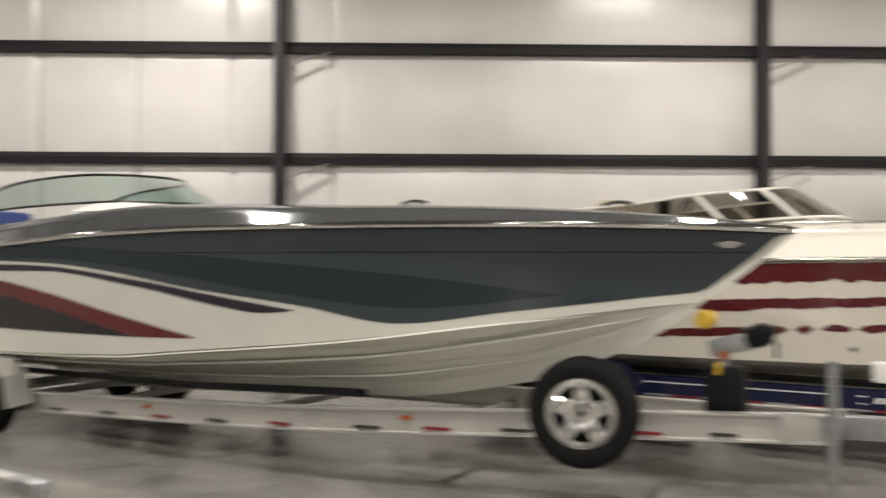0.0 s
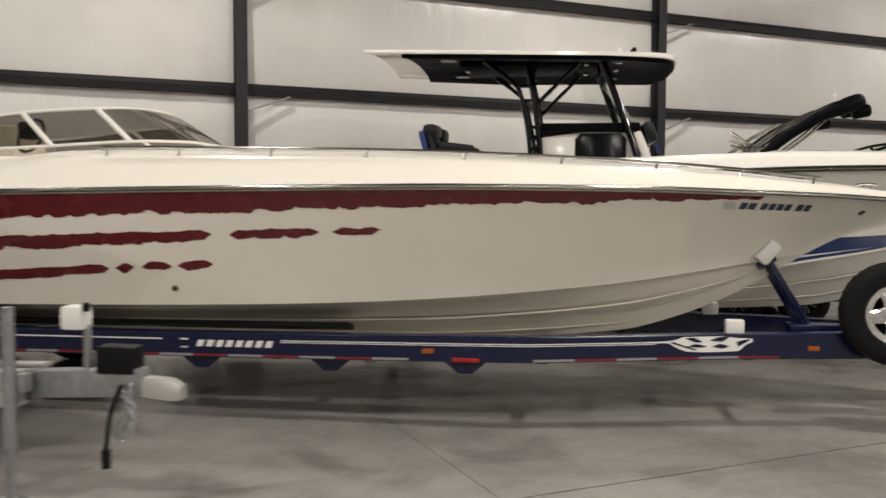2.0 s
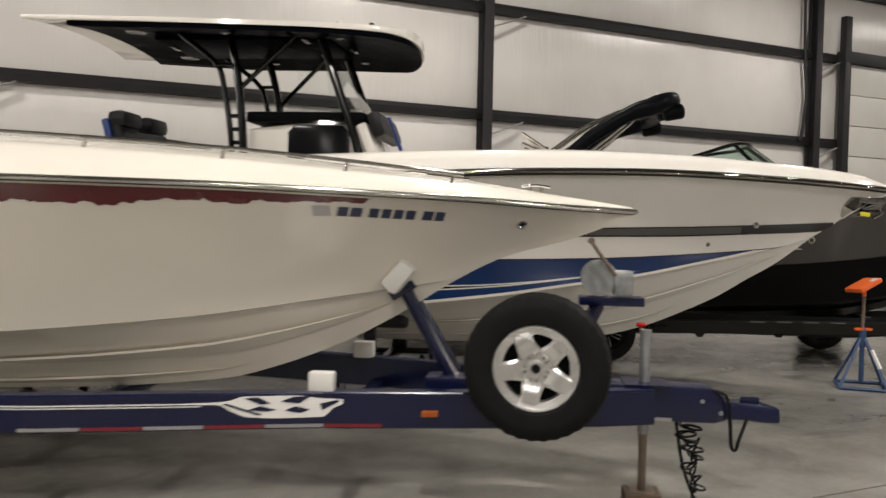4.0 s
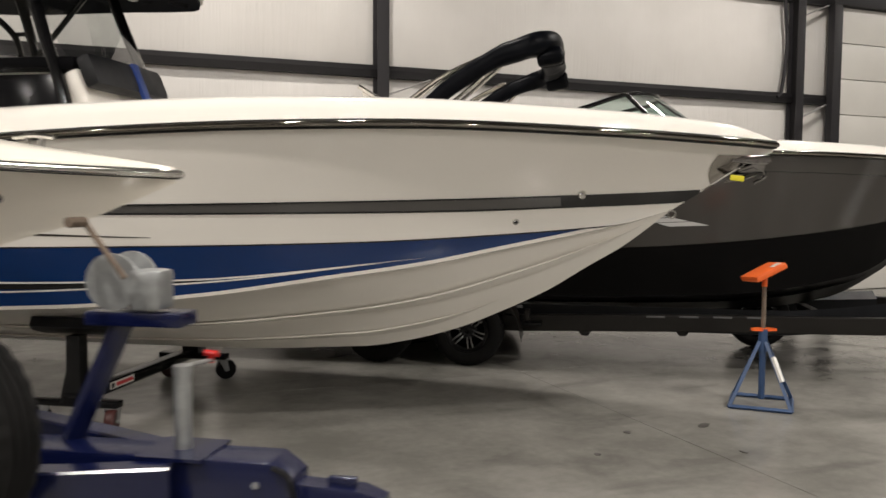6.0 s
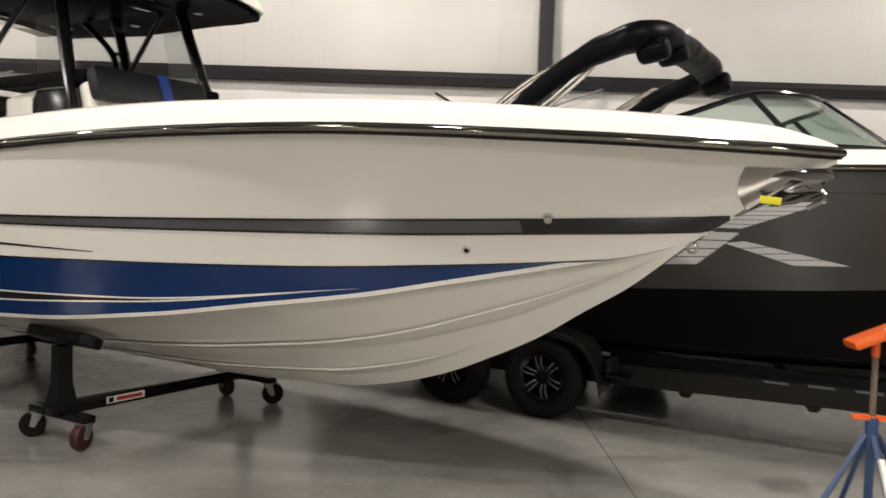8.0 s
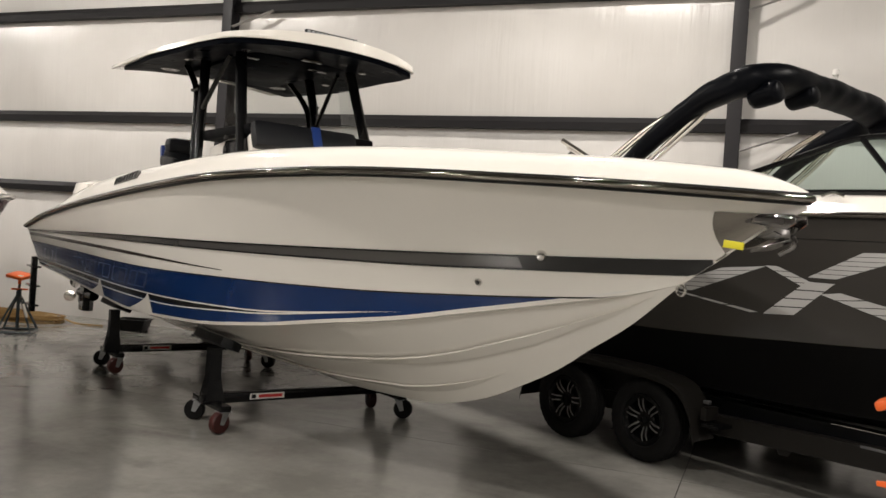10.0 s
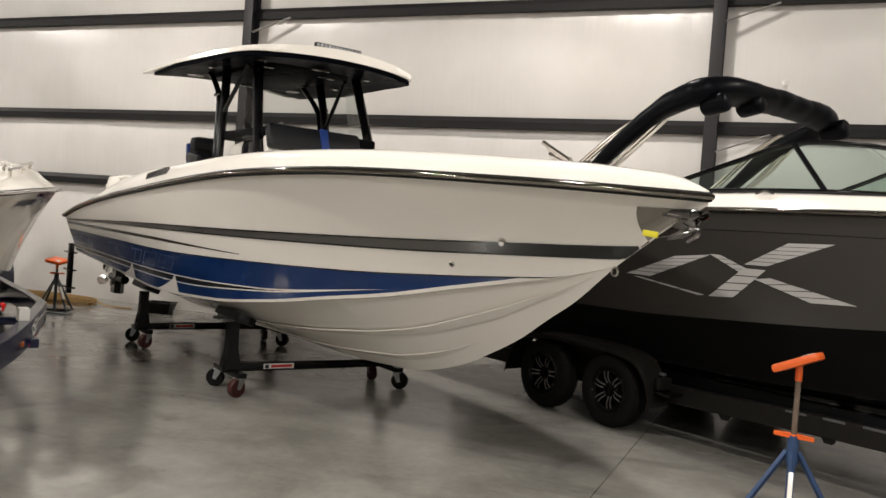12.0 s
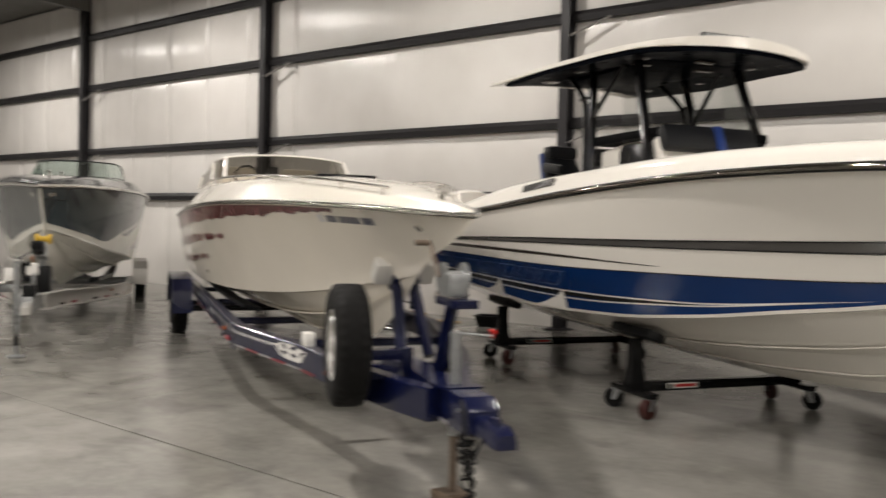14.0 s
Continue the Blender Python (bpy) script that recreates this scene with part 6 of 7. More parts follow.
def slate_boat():
    length = 9.0
    hull = Hull(length,
                curve((0, 1.92), (-0.69, 1.95), (-1.42, 1.966), (-2.64, 1.975), (-4.1, 1.972), (-5.4, 1.945), (-7, 1.86), (-9, 1.72)),
                beam(1.2, 6.0, 2.2, 1.1, length),
                curve((-0.6, 1.42), (-0.9, 1.39), (-1.54, 1.30), (-2.17, 1.215), (-3.3, 1.07), (-4.76, 0.93), (-5.7, 0.845), (-7.3, 0.79), (-9, 0.78)),
                beam(1.0, 6.0, 2.0, 1.0, length, -0.58),
                curve((0, 1.88), (-0.2, 1.70), (-0.41, 1.54), (-0.58, 1.42), (-0.77, 1.262), (-1.19, 1.035), (-1.88, 0.773), (-3.22, 0.55), (-5, 0.5), (-9, 0.47)), -0.6, 1.35)
    boat = thing("performance_boat", "slate-grey powerboat with white, red and purple graphics on a trailer", "boat", BOAT_A @ pose(0, 0, 0.03))
    body = part("hull", hull.body(), "old_white", boat, "off-white hull with slate topsides", smooth=28)
    h = curve((0, 0.02), (-0.4, 0.055), (-1.49, 0.11), (-2.3, 0.14), (-3.75, 0.175), (-4.56, 0.21), (-5.5, 0.25), (-9, 0.25))
    part("deck", hull.deck(h, curve((0, 0.05), (-1, 0.15), (-3, 0.22), (-9, 0.24)), curve((0, 0), (-2, 0.03), (-5, 0.06), (-9, 0.03)), (-6.3, -8.6, 1.2), slope=0.5), "silver_deck", boat, "silver-grey deck", smooth=40)
    r = part("rub_rail", hull.rail(RAIL, -length), "black_plastic", boat)
    part("rail_insert", hull.rail([(u, w * 1.3) for u, w in INSERT], -length), "chrome", r)
    for p in OUT:
        part("strake", hull.strake(0.68, -8.8, -0.9, p, 0.034), "old_white", body)
        part("chine_rail", hull.strake(0.955, -8.8, -1.2, p, 0.026), "old_white", body)
        part("strake", hull.strake(0.36, -8.8, -1.6, p, 0.03), "old_white", body)
        wt = curve((-9, 1.70), (-7.25, 1.70), (-6.35, 1.68), (-5.53, 1.61), (-4.53, 1.465), (-3.53, 1.345), (-2.78, 1.225), (-1.88, 1.335), (-0.56, 1.5))
        wt = (lambda base: lambda s: max(base(s), hull.lines(s)[2] + 0.07) if s > -2.78 else base(s))(wt)
        part("topside_paint", hull.decal(lambda s: hull.sheer_z(s) - 0.02, wt, -8.98, -0.02, p, 120, 8), "slate", body, "slate-grey painted topside")
        au = curve((-9, 1.86), (-6.4, 1.84), (-4.82, 1.77), (-2.66, 1.6), (-1.51, 1.462))
        al = curve((-9, 1.74), (-6.3, 1.72), (-5.2, 1.64), (-3.9, 1.47), (-2.66, 1.352), (-1.51, 1.458))
        part("arrow", hull.decal(au, al, -8.98, -1.52, p, 90, 5, 0.006), "slate_dark", body, "dark slate arrow graphic")
        part("pinstripe", hull.decal(lambda s: 1.775, lambda s: 1.768, -6.0, -0.25, p, 60, 1, 0.007), "black_band", body)
        pu = curve((-9, 1.645), (-7.2, 1.665), (-6.37, 1.652), (-5.18, 1.535), (-4.28, 1.405), (-3.61, 1.31))
        pl = curve((-9, 1.59), (-6.4, 1.605), (-5.18, 1.475), (-4.28, 1.32), (-3.94, 1.28), (-3.61, 1.304))
        part("swoosh", hull.decal(pu, pl, -8.98, -3.62, p, 70, 2, 0.004), "purple", body, "dark purple swoosh")
        ru = curve((-9, 1.56), (-7.33, 1.52), (-6.41, 1.40), (-5.59, 1.24), (-4.64, 1.05))
        rl = curve((-9, 1.42), (-7.33, 1.375), (-6.41, 1.245), (-5.59, 1.085), (-5.25, 1.03), (-4.64, 1.04))
        part("swoosh", hull.decal(ru, rl, -8.98, -4.65, p, 70, 3, 0.004), "red", body, "red swoosh")
        part("swoosh", hull.decal(lambda s: rl(s) - 0.002, lambda s: 1.027, -8.98, -5.27, p, 60, 3, 0.004), "black_band", body, "near-black swoosh")
        # oval bow light
        m = face_out(hull, -0.38, 1.83, p)
        bm = bmesh.new()
        lathe(bm, [(0, 0.014), (0.05, 0.012), (0.062, 0.0)], 20, m @ Matrix.Diagonal((1.35, 0.55, 1, 1)))
        part("bow_light", bm, "steel_bright", boat, "oval stainless bow fitting")
    bm = bmesh.new()
    rings = [[Vector((x, y * w, z0 + z1 * t)) for y, t in ((-1, 0), (-0.9, 0.8), (-0.5, 1), (0.5, 1), (0.9, 0.8), (1, 0))] for x, w, z0, z1 in ((-4.9, 0.3, 2.12, 0.02), (-5.2, 0.6, 2.16, 0.06), (-5.8, 0.8, 2.18, 0.1), (-6.4, 0.85, 2.18, 0.1))]
    loft(bm, rings)
    part("cowl", bm, "white_line", boat, "white and red deck cowl")
    bm = bmesh.new()
    rings = [[Vector((x, y * w, z0 + z1 * t + 0.004)) for y, t in ((-1.01, 0.0), (-0.92, 0.82), (-0.6, 1.0))] for x, w, z0, z1 in ((-4.95, 0.36, 2.125, 0.028), (-5.2, 0.61, 2.165, 0.062), (-5.35, 0.66, 2.17, 0.07))]
    loft(bm, rings, closed=False, caps=False)
    part("cowl_flash", bm, "red", boat, "red cowl flash")
    base = [(-7.9, -0.82, 2.22), (-7.2, -0.83, 2.25), (-6.2, -0.75, 2.27), (-5.7, -0.45, 2.27), (-5.55, 0, 2.27), (-5.7, 0.45, 2.27), (-6.2, 0.75, 2.27), (-7.2, 0.83, 2.25), (-7.9, 0.82, 2.22)]
    top = [(-8.0, -0.76, 2.42), (-7.4, -0.74, 2.52), (-6.6, -0.66, 2.56), (-6.25, -0.38, 2.57), (-6.12, 0, 2.57), (-6.25, 0.38, 2.57), (-6.6, 0.66, 2.56), (-7.4, 0.74, 2.52), (-8.0, 0.76, 2.42)]
    windshield(boat, base, top, (0.0, 1.0), "black_plastic", "glass", 0.014)
    for s in (-1.2, -3.0):
        bm = bmesh.new()
        z = hull.sheer_z(s) + h(s) + 0.03
        tube(bm, smooth_path([(s - 0.12, 0, z + 0.04), (s, 0, z + 0.06), (s + 0.12, 0, z + 0.04)], 4), 0.014, 8)
        for d in (-0.04, 0.04):
            tube(bm, [(s + d, 0, z - 0.04), (s + d, 0, z + 0.05)], 0.012, 8)
        part("cleat", bm, "chrome", boat)
    # blue covered seats behind the screen
    for y in (-0.45, 0.45):
        bm = bmesh.new()
        box(bm, (-8.1, y, 1.9), (0.2, 0.5, 0.7), 0.08)
        part("seat_back", bm, "seat_blue", boat)
    return hull


def aluminium_trailer():
    t = thing("boat_trailer", "bare aluminium I-beam boat trailer with spare wheel and winch", "trailer", BOAT_A)
    top = lambda s: 0.765 + 0.046 * (s - 0.3)
    lat = curve((-9.2, 0.92), (-4.6, 0.92), (-3.2, 0.80), (-1.8, 0.52), (-0.6, 0.25), (0.3, 0.1))
    xs = [-9.2, -7, -4.6, -4, -3.2, -2.5, -1.8, -1.2, -0.6, -0.1, 0.3]
    for p in OUT:
        rail = rail_beam([(s, p * lat(s), top(s)) for s in xs], 0.09, 0.19, "aluminium", t, "main_rail", "aluminium I-beam rail", ibeam=True)
        for k, s in enumerate((-6.49, -5.75, -5.03, -4.36, -3.71, -2.92, -2.36, -1.78, -0.88, -0.37)):
            red = k in (2, 4, 6, 8)
            q = Vector((s, p * (lat(s) + 0.012), top(s) - 0.15))
            part("slot", box(bmesh.new(), q, (0.22, 0.012, 0.026), 0.004, Matrix.Rotation(-p * 0.28 if s > -3.4 else 0, 3, "Z")), "red_tape" if red else "brown_band", rail, "dull red reflector" if red else "dull bolt plate")
        for s in (-5.2, -2.6):
            part("marker_light", box(bmesh.new(), (s, p * (lat(s) + 0.02), top(s) - 0.07), (0.09, 0.02, 0.03), 0.005), "amber", rail)
        bm = bmesh.new()
        loft(bm, [[Vector((s, p * (y + a), z)) for a, z in ((-0.07, zb), (0.07, zb + 0.03), (0.07, zb + 0.09), (-0.07, zb + 0.06))] for s, y, zb in ((-8.6, 0.6, 0.52), (-5, 0.6, 0.56), (-3.2, 0.45, 0.62))])
        part("bunk", bm, "black_cloth", t, "black carpeted bunk")
        for s in (-7.3, -8.2):
            add_wheel(t, (s, p * 1.12, 0.35), (0, p, 0), 0.35, 0.21, 0.2, 5, "alloy")
        bm = bmesh.new()
        arc = [(-8.7, 0.35), (-8.62, 0.62), (-8.4, 0.76), (-7.7, 0.78), (-7.1, 0.76), (-6.9, 0.62), (-6.82, 0.35)]
        loft(bm, [[Vector((x, p * 0.98, z)), Vector((x, p * 1.25, z)), Vector((x, p * 1.25, z - 0.04)), Vector((x, p * 0.98, z - 0.01))] for x, z in arc])
        part("fender", bm, "aluminium", t)
    for s in (-8.8, -6.5, -4.4, -2.4, -1.0):
        part("cross_member", box(bmesh.new(), (s, 0, top(s) - 0.15), (0.08, 2 * lat(s), 0.06), 0.005), "aluminium", t)
    for s in (-7.3, -8.2):
        part("axle", box(bmesh.new(), (s, 0, 0.34), (0.07, 2.0, 0.07), 0.008), "galv", t)
    bm = bmesh.new()
    box(bm, (0.45, 0, 0.68), (1.0, 0.1, 0.15), 0.01, Euler((0, radians(-2.6), 0)).to_matrix())
    part("tongue", bm, "galv", t, "galvanised square tongue")
    part("splice_plate", box(bmesh.new(), (0.12, -0.16, 0.67), (0.34, 0.012, 0.19), 0.004, Matrix.Rotation(0.28, 3, "Z")), "aluminium", t)
    bm = bmesh.new()
    rings = [[Vector((x, y * w, z)) for y, z in ((-1, lo), (1, lo), (1.05, (lo + hi) / 2), (0.7, hi), (-0.7, hi), (-1.05, (lo + hi) / 2))] for x, w, lo, hi in ((0.93, 0.045, 0.63, 0.73), (1.02, 0.045, 0.62, 0.73), (1.1, 0.05, 0.615, 0.72), (1.16, 0.04, 0.615, 0.69))]
    loft(bm, rings)
    part("coupler", bm, "aluminium", t, "dull silver ball coupler")
    bm = bmesh.new()
    tube(bm, [(0.27, -0.18, 0.08), (0.27, -0.18, 0.62)], 0.025, 12)
    tube(bm, [(0.27, -0.18, 0.35), (0.27, -0.18, 1.11)], 0.034, 14)
    lathe(bm, [(0, 0.0), (0.09, 0.0), (0.1, 0.02), (0.03, 0.04), (0, 0.045)], 20, Matrix.Translation((0.27, -0.18, 0.055)))
    box(bm, (0.27, -0.12, 0.7), (0.14, 0.08, 0.1), 0.006)
    part("tongue_jack", bm, "galv", t, "galvanised tongue jack on a round foot")
    bm = bmesh.new()
    box(bm, (0.55, 0.0, 1.04), (0.13, 0.11, 0.13), 0.02)
    cap = part("guide_cap", bm, "white_plastic", t, "white plastic cap")
    part("knob", lathe(bmesh.new(), [(0, 0.028), (0.018, 0.022), (0.024, 0.0), (0.018, -0.022), (0, -0.028)], 14, Matrix.Translation((0.628, -0.03, 1.1))), "black_plastic", cap, "small black knob")
    part("guide_stem", tube(bmesh.new(), [(0.6, 0.02, 0.72), (0.6, 0.02, 1.0)], 0.022, 8), "galv", t)
    part("winch_box", box(bmesh.new(), (0.8, 0, 0.82), (0.22, 0.12, 0.15), 0.015), "black_plastic", t)
    # winch stand with padded roller, strap and winch
    bm = bmesh.new()
    box(bm, (-0.42, 0, 0.86), (0.26, 0.2, 0.32), 0.03)
    part("battery_box", bm, "black_plastic", t, "black plastic box")
    bm = bmesh.new()
    tube(bm, [(-0.45, 0, 0.75), (-0.42, 0, 1.18)], 0.035, 8)
    box(bm, (-0.38, 0, 1.17), (0.3, 0.12, 0.12), 0.01, Euler((0, -0.25, 0)).to_matrix())
    post = part("winch_post", bm, "galv", t, "galvanised winch post")
    bm = bmesh.new()
    lathe(bm, [(0, -0.09), (0.055, -0.09), (0.068, -0.065), (0.034, -0.03), (0.03, 0), (0.034, 0.03), (0.068, 0.065), (0.055, 0.09), (0, 0.09)], 20, Matrix.Translation((-0.56, 0, 1.335)) @ Euler((radians(90), 0, 0)).to_matrix().to_4x4())
    part("bow_roller", bm, "yellow", post, "yellow bow roller")
    bm = bmesh.new()
    box(bm, (-0.2, -0.02, 1.24), (0.2, 0.15, 0.16), 0.07, Euler((0, -0.3, 0)).to_matrix())
    box(bm, (-0.15, -0.03, 1.275), (0.13, 0.13, 0.09), 0.04, Euler((0, 0.2, 0)).to_matrix())
    tube(bm, [(-0.32, -0.02, 1.27), (-0.22, -0.02, 1.25)], 0.025, 8)
    tube(bm, [(-0.08, -0.08, 1.2), (-0.06, -0.2, 1.12)], 0.012, 8)
    part("winch", bm, "black_plastic", post, "black hand winch")
    bm = bmesh.new()
    box(bm, (-0.42, -0.1, 1.1), (0.045, 0.02, 0.06), 0.006, Euler((0, 0.4, 0)).to_matrix())
    part("strap_hook", bm, "amber", post)
    bm = bmesh.new()
    box(bm, (-0.45, -0.11, 1.01), (0.035, 0.012, 0.09), 0.003, Euler((0, 0.2, 0)).to_matrix())
    part("strap", bm, "yellow", post)
    # spare wheel outside the rail
    add_wheel(t, (-1.2, -0.68, 0.73), (0.18, -1, 0), 0.37, 0.22, 0.228, 5, "polished_alloy", fat=0.115)
    part("spare_bracket", box(bmesh.new(), (-1.2, -0.48, 0.7), (0.08, 0.24, 0.1), 0.006), "galv", t)
    part("safety_chain", chain_mesh([(0.9, -0.07, 0.7), (0.87, -0.09, 0.55), (0.84, -0.1, 0.45), (0.87, -0.1, 0.4), (0.91, -0.09, 0.47), (0.9, -0.07, 0.58), (0.86, -0.08, 0.66)], 0.009, 0.045), "galv", t, "dull zinc safety chain")
    bm = bmesh.new()
    tube(bm, smooth_path([(0.85, -0.08, 0.7), (0.81, -0.12, 0.55), (0.78, -0.12, 0.36)], 6), 0.012, 8)
    tube(bm, [(0.78, -0.12, 0.36), (0.78, -0.12, 0.26)], 0.025, 10)
    part("wiring_plug", bm, "black_plastic", t, "black trailer wiring plug")


def charcoal_boat():
    """Wake boat with a folding tower; its stem head lies 4.75 m ahead of the front axle."""
    length = 7.4
    off = 4.75
    sh = lambda a: a - off
    hull = Hull(length,
                curve((0, 1.86), (-0.6, 1.91), (sh(3.58), 1.94), (sh(2.6), 1.965), (sh(1.5), 1.97), (sh(0), 1.955), (-7.4, 1.9)),
                beam(1.27, 2.6, 2.6, 1.22, length),
                curve((-0.5, 1.2), (-1.2, 0.86), (-2.5, 0.67), (-4, 0.62), (-7.4, 0.61)),
                beam(0.97, 2.2, 2.5, 0.95, length, -0.5),
                curve((0, 1.75), (-0.25, 1.45), (-0.5, 1.2), (-0.8, 0.86), (-1.3, 0.57), (-2, 0.44), (-3, 0.4), (-7.4, 0.39)), -0.5, 1.25)
    boat = thing("wake_boat", "charcoal and black wake boat with a padded tower on its trailer", "boat", BOAT_X @ pose(0, 0, 0.045))
    body = part("hull", hull.body(), "black_hull", boat, "black bottom with charcoal topsides", smooth=28)
    h = curve((0, 0.04), (-0.6, 0.1), (-2, 0.125), (-4, 0.15), (-7.4, 0.15))
    part("deck", hull.deck(h, curve((0, 0.08), (-0.6, 0.14), (-7.4, 0.15)), curve((0, 0), (-1, 0.03), (-2.6, 0.05), (-7.4, 0.02)), (-3.5, -6.9, 1.35), slope=0.4), "white", boat, "white deck with an open cockpit", smooth=40)
    r = part("rub_rail", hull.rail([(u * 0.8, w * 0.8) for u, w in RAIL], -length), "black_plastic", boat)
    part("rail_insert", hull.rail(INSERT, -length), "dark_chrome", r)
    gb = curve((-7.4, 1.0), (sh(-0.09), 1.03), (sh(1.0), 1.08), (sh(2.2), 1.16), (sh(3.6), 1.33), (-0.3, 1.5))
    for p in OUT:
        part("topside_paint", hull.decal(lambda s: hull.sheer_z(s) - 0.018, gb, -7.38, -0.12, p, 70, 8), "charcoal", body, "charcoal painted topside")
        part("rubbing_strake", hull.decal(lambda s: hull.sheer_z(s) - 0.16, lambda s: hull.sheer_z(s) - 0.166, -7.3, -0.4, p, 40, 1, 0.005), "black_band", body)
        part("strake", hull.strake(0.66, -7.2, -1.0, p, 0.03), "black_hull", body)
        # large slatted cross emblem: two bars of slanted slats
        def slat(pts, n):
            (a0, b0), (a1, b1) = pts
            for k in range(n):
                t0, t1 = (k + 0.06) / n, (k + 0.94) / n
                q = []
                for t in (t0, t1):
                    l, rr = (Vector(a0).lerp(Vector(a1), t), Vector(b0).lerp(Vector(b1), t))
                    q.append((l, rr))
                bm = bmesh.new()
                loft(bm, [[hull.side(sh(c.x), c.y, p, 0.005) for c in (q[0][0].lerp(q[0][1], e), q[1][0].lerp(q[1][1], e))] for e in (0, 0.33, 0.66, 1)], closed=False, caps=False)
                part("emblem_slat", bm, "light_decal", body, smooth=0)
        slat((((1.62, 1.735), (1.99, 1.745)), ((1.22, 1.545), (1.42, 1.545))), 6)
        slat((((1.22, 1.52), (1.42, 1.52)), ((0.86, 1.255), (1.1, 1.27))), 4)
        slat((((0.90, 1.61), (1.0, 1.61)), ((1.2, 1.47), (1.36, 1.47))), 4)
        slat((((1.3, 1.44), (1.44, 1.46)), ((1.78, 1.30), (2.14, 1.315))), 4)
        slat((((0.55, 1.57), (0.92, 1.605)), ((-0.02, 1.375), (0.25, 1.37))), 6)
        slat((((0.05, 1.36), (0.12, 1.36)), ((0.78, 1.255), (0.84, 1.265))), 3)
        bm = bmesh.new()
        tube(bm, smooth_path([(sh(1.3), p * 1.2, 2.1), (sh(1.38), p * 1.2, 2.125), (sh(1.46), p * 1.2, 2.1)], 4), 0.012, 8)
        part("cleat", bm, "chrome", boat)
    base = [(sh(0.35), -1.06, 2.13), (sh(1.0), -1.07, 2.14), (sh(1.75), -1.0, 2.14), (sh(2.2), -0.55, 2.15), (sh(2.32), 0, 2.15), (sh(2.2), 0.55, 2.15), (sh(1.75), 1.0, 2.14), (sh(1.0), 1.07, 2.14), (sh(0.35), 1.06, 2.13)]
    top = [(sh(0.35), -1.05, 2.2), (sh(0.95), -0.99, 2.39), (sh(1.38), -0.88, 2.53), (sh(1.66), -0.5, 2.56), (sh(1.74), 0, 2.57), (sh(1.66), 0.5, 2.56), (sh(1.38), 0.88, 2.53), (sh(0.95), 0.99, 2.39), (sh(0.35), 1.05, 2.2)]
    windshield(boat, base, top, (0.0, 0.25, 0.5, 0.75, 1.0), "black", "glass", 0.022)
    # folded tower under its black fabric cover: a path from starboard foot over the arch to port foot, with the half
    # width across the arch and the half thickness at each point
    half = [(-0.95, -1.12, 2.1, 0.05, 0.055), (-0.56, -1.08, 2.4, 0.066, 0.055), (-0.2, -1.06, 2.69, 0.084, 0.065), (0.14, -1.06, 2.895, 0.095, 0.08), (0.42, -1.06, 3.0, 0.108, 0.1), (0.58, -0.97, 3.05, 0.112, 0.13), (0.65, -0.7, 3.085, 0.106, 0.145), (0.65, -0.36, 3.095, 0.092, 0.145), (0.65, 0, 3.09, 0.09, 0.145)]
    knots = half + [(x, -y * 0.965, z - 0.02, a * 0.92, b * 0.92) for x, y, z, a, b in half[-2::-1]]
    line = [q - Vector((0.02, 0, 0.05)) for q in smooth_path([k[:3] for k in knots], 8)]
    sizes = smooth_path([(k[3], k[4], 0) for k in knots], 8)
    bm = bmesh.new()
    rings = []
    for i, (q, sz) in enumerate(zip(line, sizes)):
        tan = (line[min(i + 1, len(line) - 1)] - line[max(i - 1, 0)]).normalized()
        n = Vector((-0.4, 0, 0.9))
        n = (n - tan * n.dot(tan)).normalized()
        across = tan.cross(n)
        ring = []
        for ang in np.linspace(0, 2 * math.pi, 22, endpoint=False):
            c, d = math.cos(ang), math.sin(ang)
            v = n * (sz.x * abs(c) ** 0.8 * (1 if c > 0 else -1)) + across * (sz.y * abs(d) ** 0.8 * (1 if d > 0 else -1))
            fold = 1 + 0.1 * noise.noise((q + v) * 5.0) + 0.05 * noise.noise((q + v) * 14.0)
            ring.append(q + v * fold)
        rings.append([Vector((sh(v.x), v.y, v.z)) for v in ring])
    loft(bm, rings)
    tower = part("tower", bm, "tower_pad", boat, "black fabric-covered tower arch", smooth=60)
    for p in OUT:
        for dx, r in ((0.2, 0.018), (0.27, 0.018), (-0.2, 0.018), (-0.26, 0.018)):
            part("tower_rail", tube(bmesh.new(), smooth_path([(sh(-0.98 + dx), p * 1.12, 2.08), (sh(-0.5 + dx), p * 1.08, 2.42), (sh(-0.14 + dx * 0.9), p * 1.03, 2.7), (sh(0.16 + dx * 0.5), p * 0.98, 2.9)], 6), r, 8), "steel_bright", tower, "polished tower strut")
    for y, z, rr, ln in ((-0.45, 2.945, 0.085, 0.12), (0.93, 2.905, 0.1, 0.13), (-0.95, 2.89, 0.09, 0.12)):
        bm = bmesh.new()
        lathe(bm, [(0, -ln), (rr * 0.7, -ln), (rr * 0.94, -ln * 0.85), (rr, -ln * 0.6), (rr, ln * 0.6), (rr * 0.94, ln * 0.85), (rr * 0.7, ln), (0, ln)], 20, Matrix.Translation((sh(0.66), y, z)) @ Euler((0, radians(80), 0)).to_matrix().to_4x4())
        part("speaker_pod", bm, "tower_pad", tower, "black covered speaker pod", smooth=50)
    bm = bmesh.new()
    tube(bm, [(sh(0.62), 0.1, 3.12), (sh(0.62), 0.1, 3.23)], 0.016, 10)
    lathe(bm, [(0, 0.055), (0.026, 0.045), (0.03, 0)], 12, Matrix.Translation((sh(0.62), 0.1, 3.22)))
    part("anchor_light", bm, "white_plastic", tower, "small white masthead light")
    # board rack fork clamped to the near leg of the tower
    bm = bmesh.new()
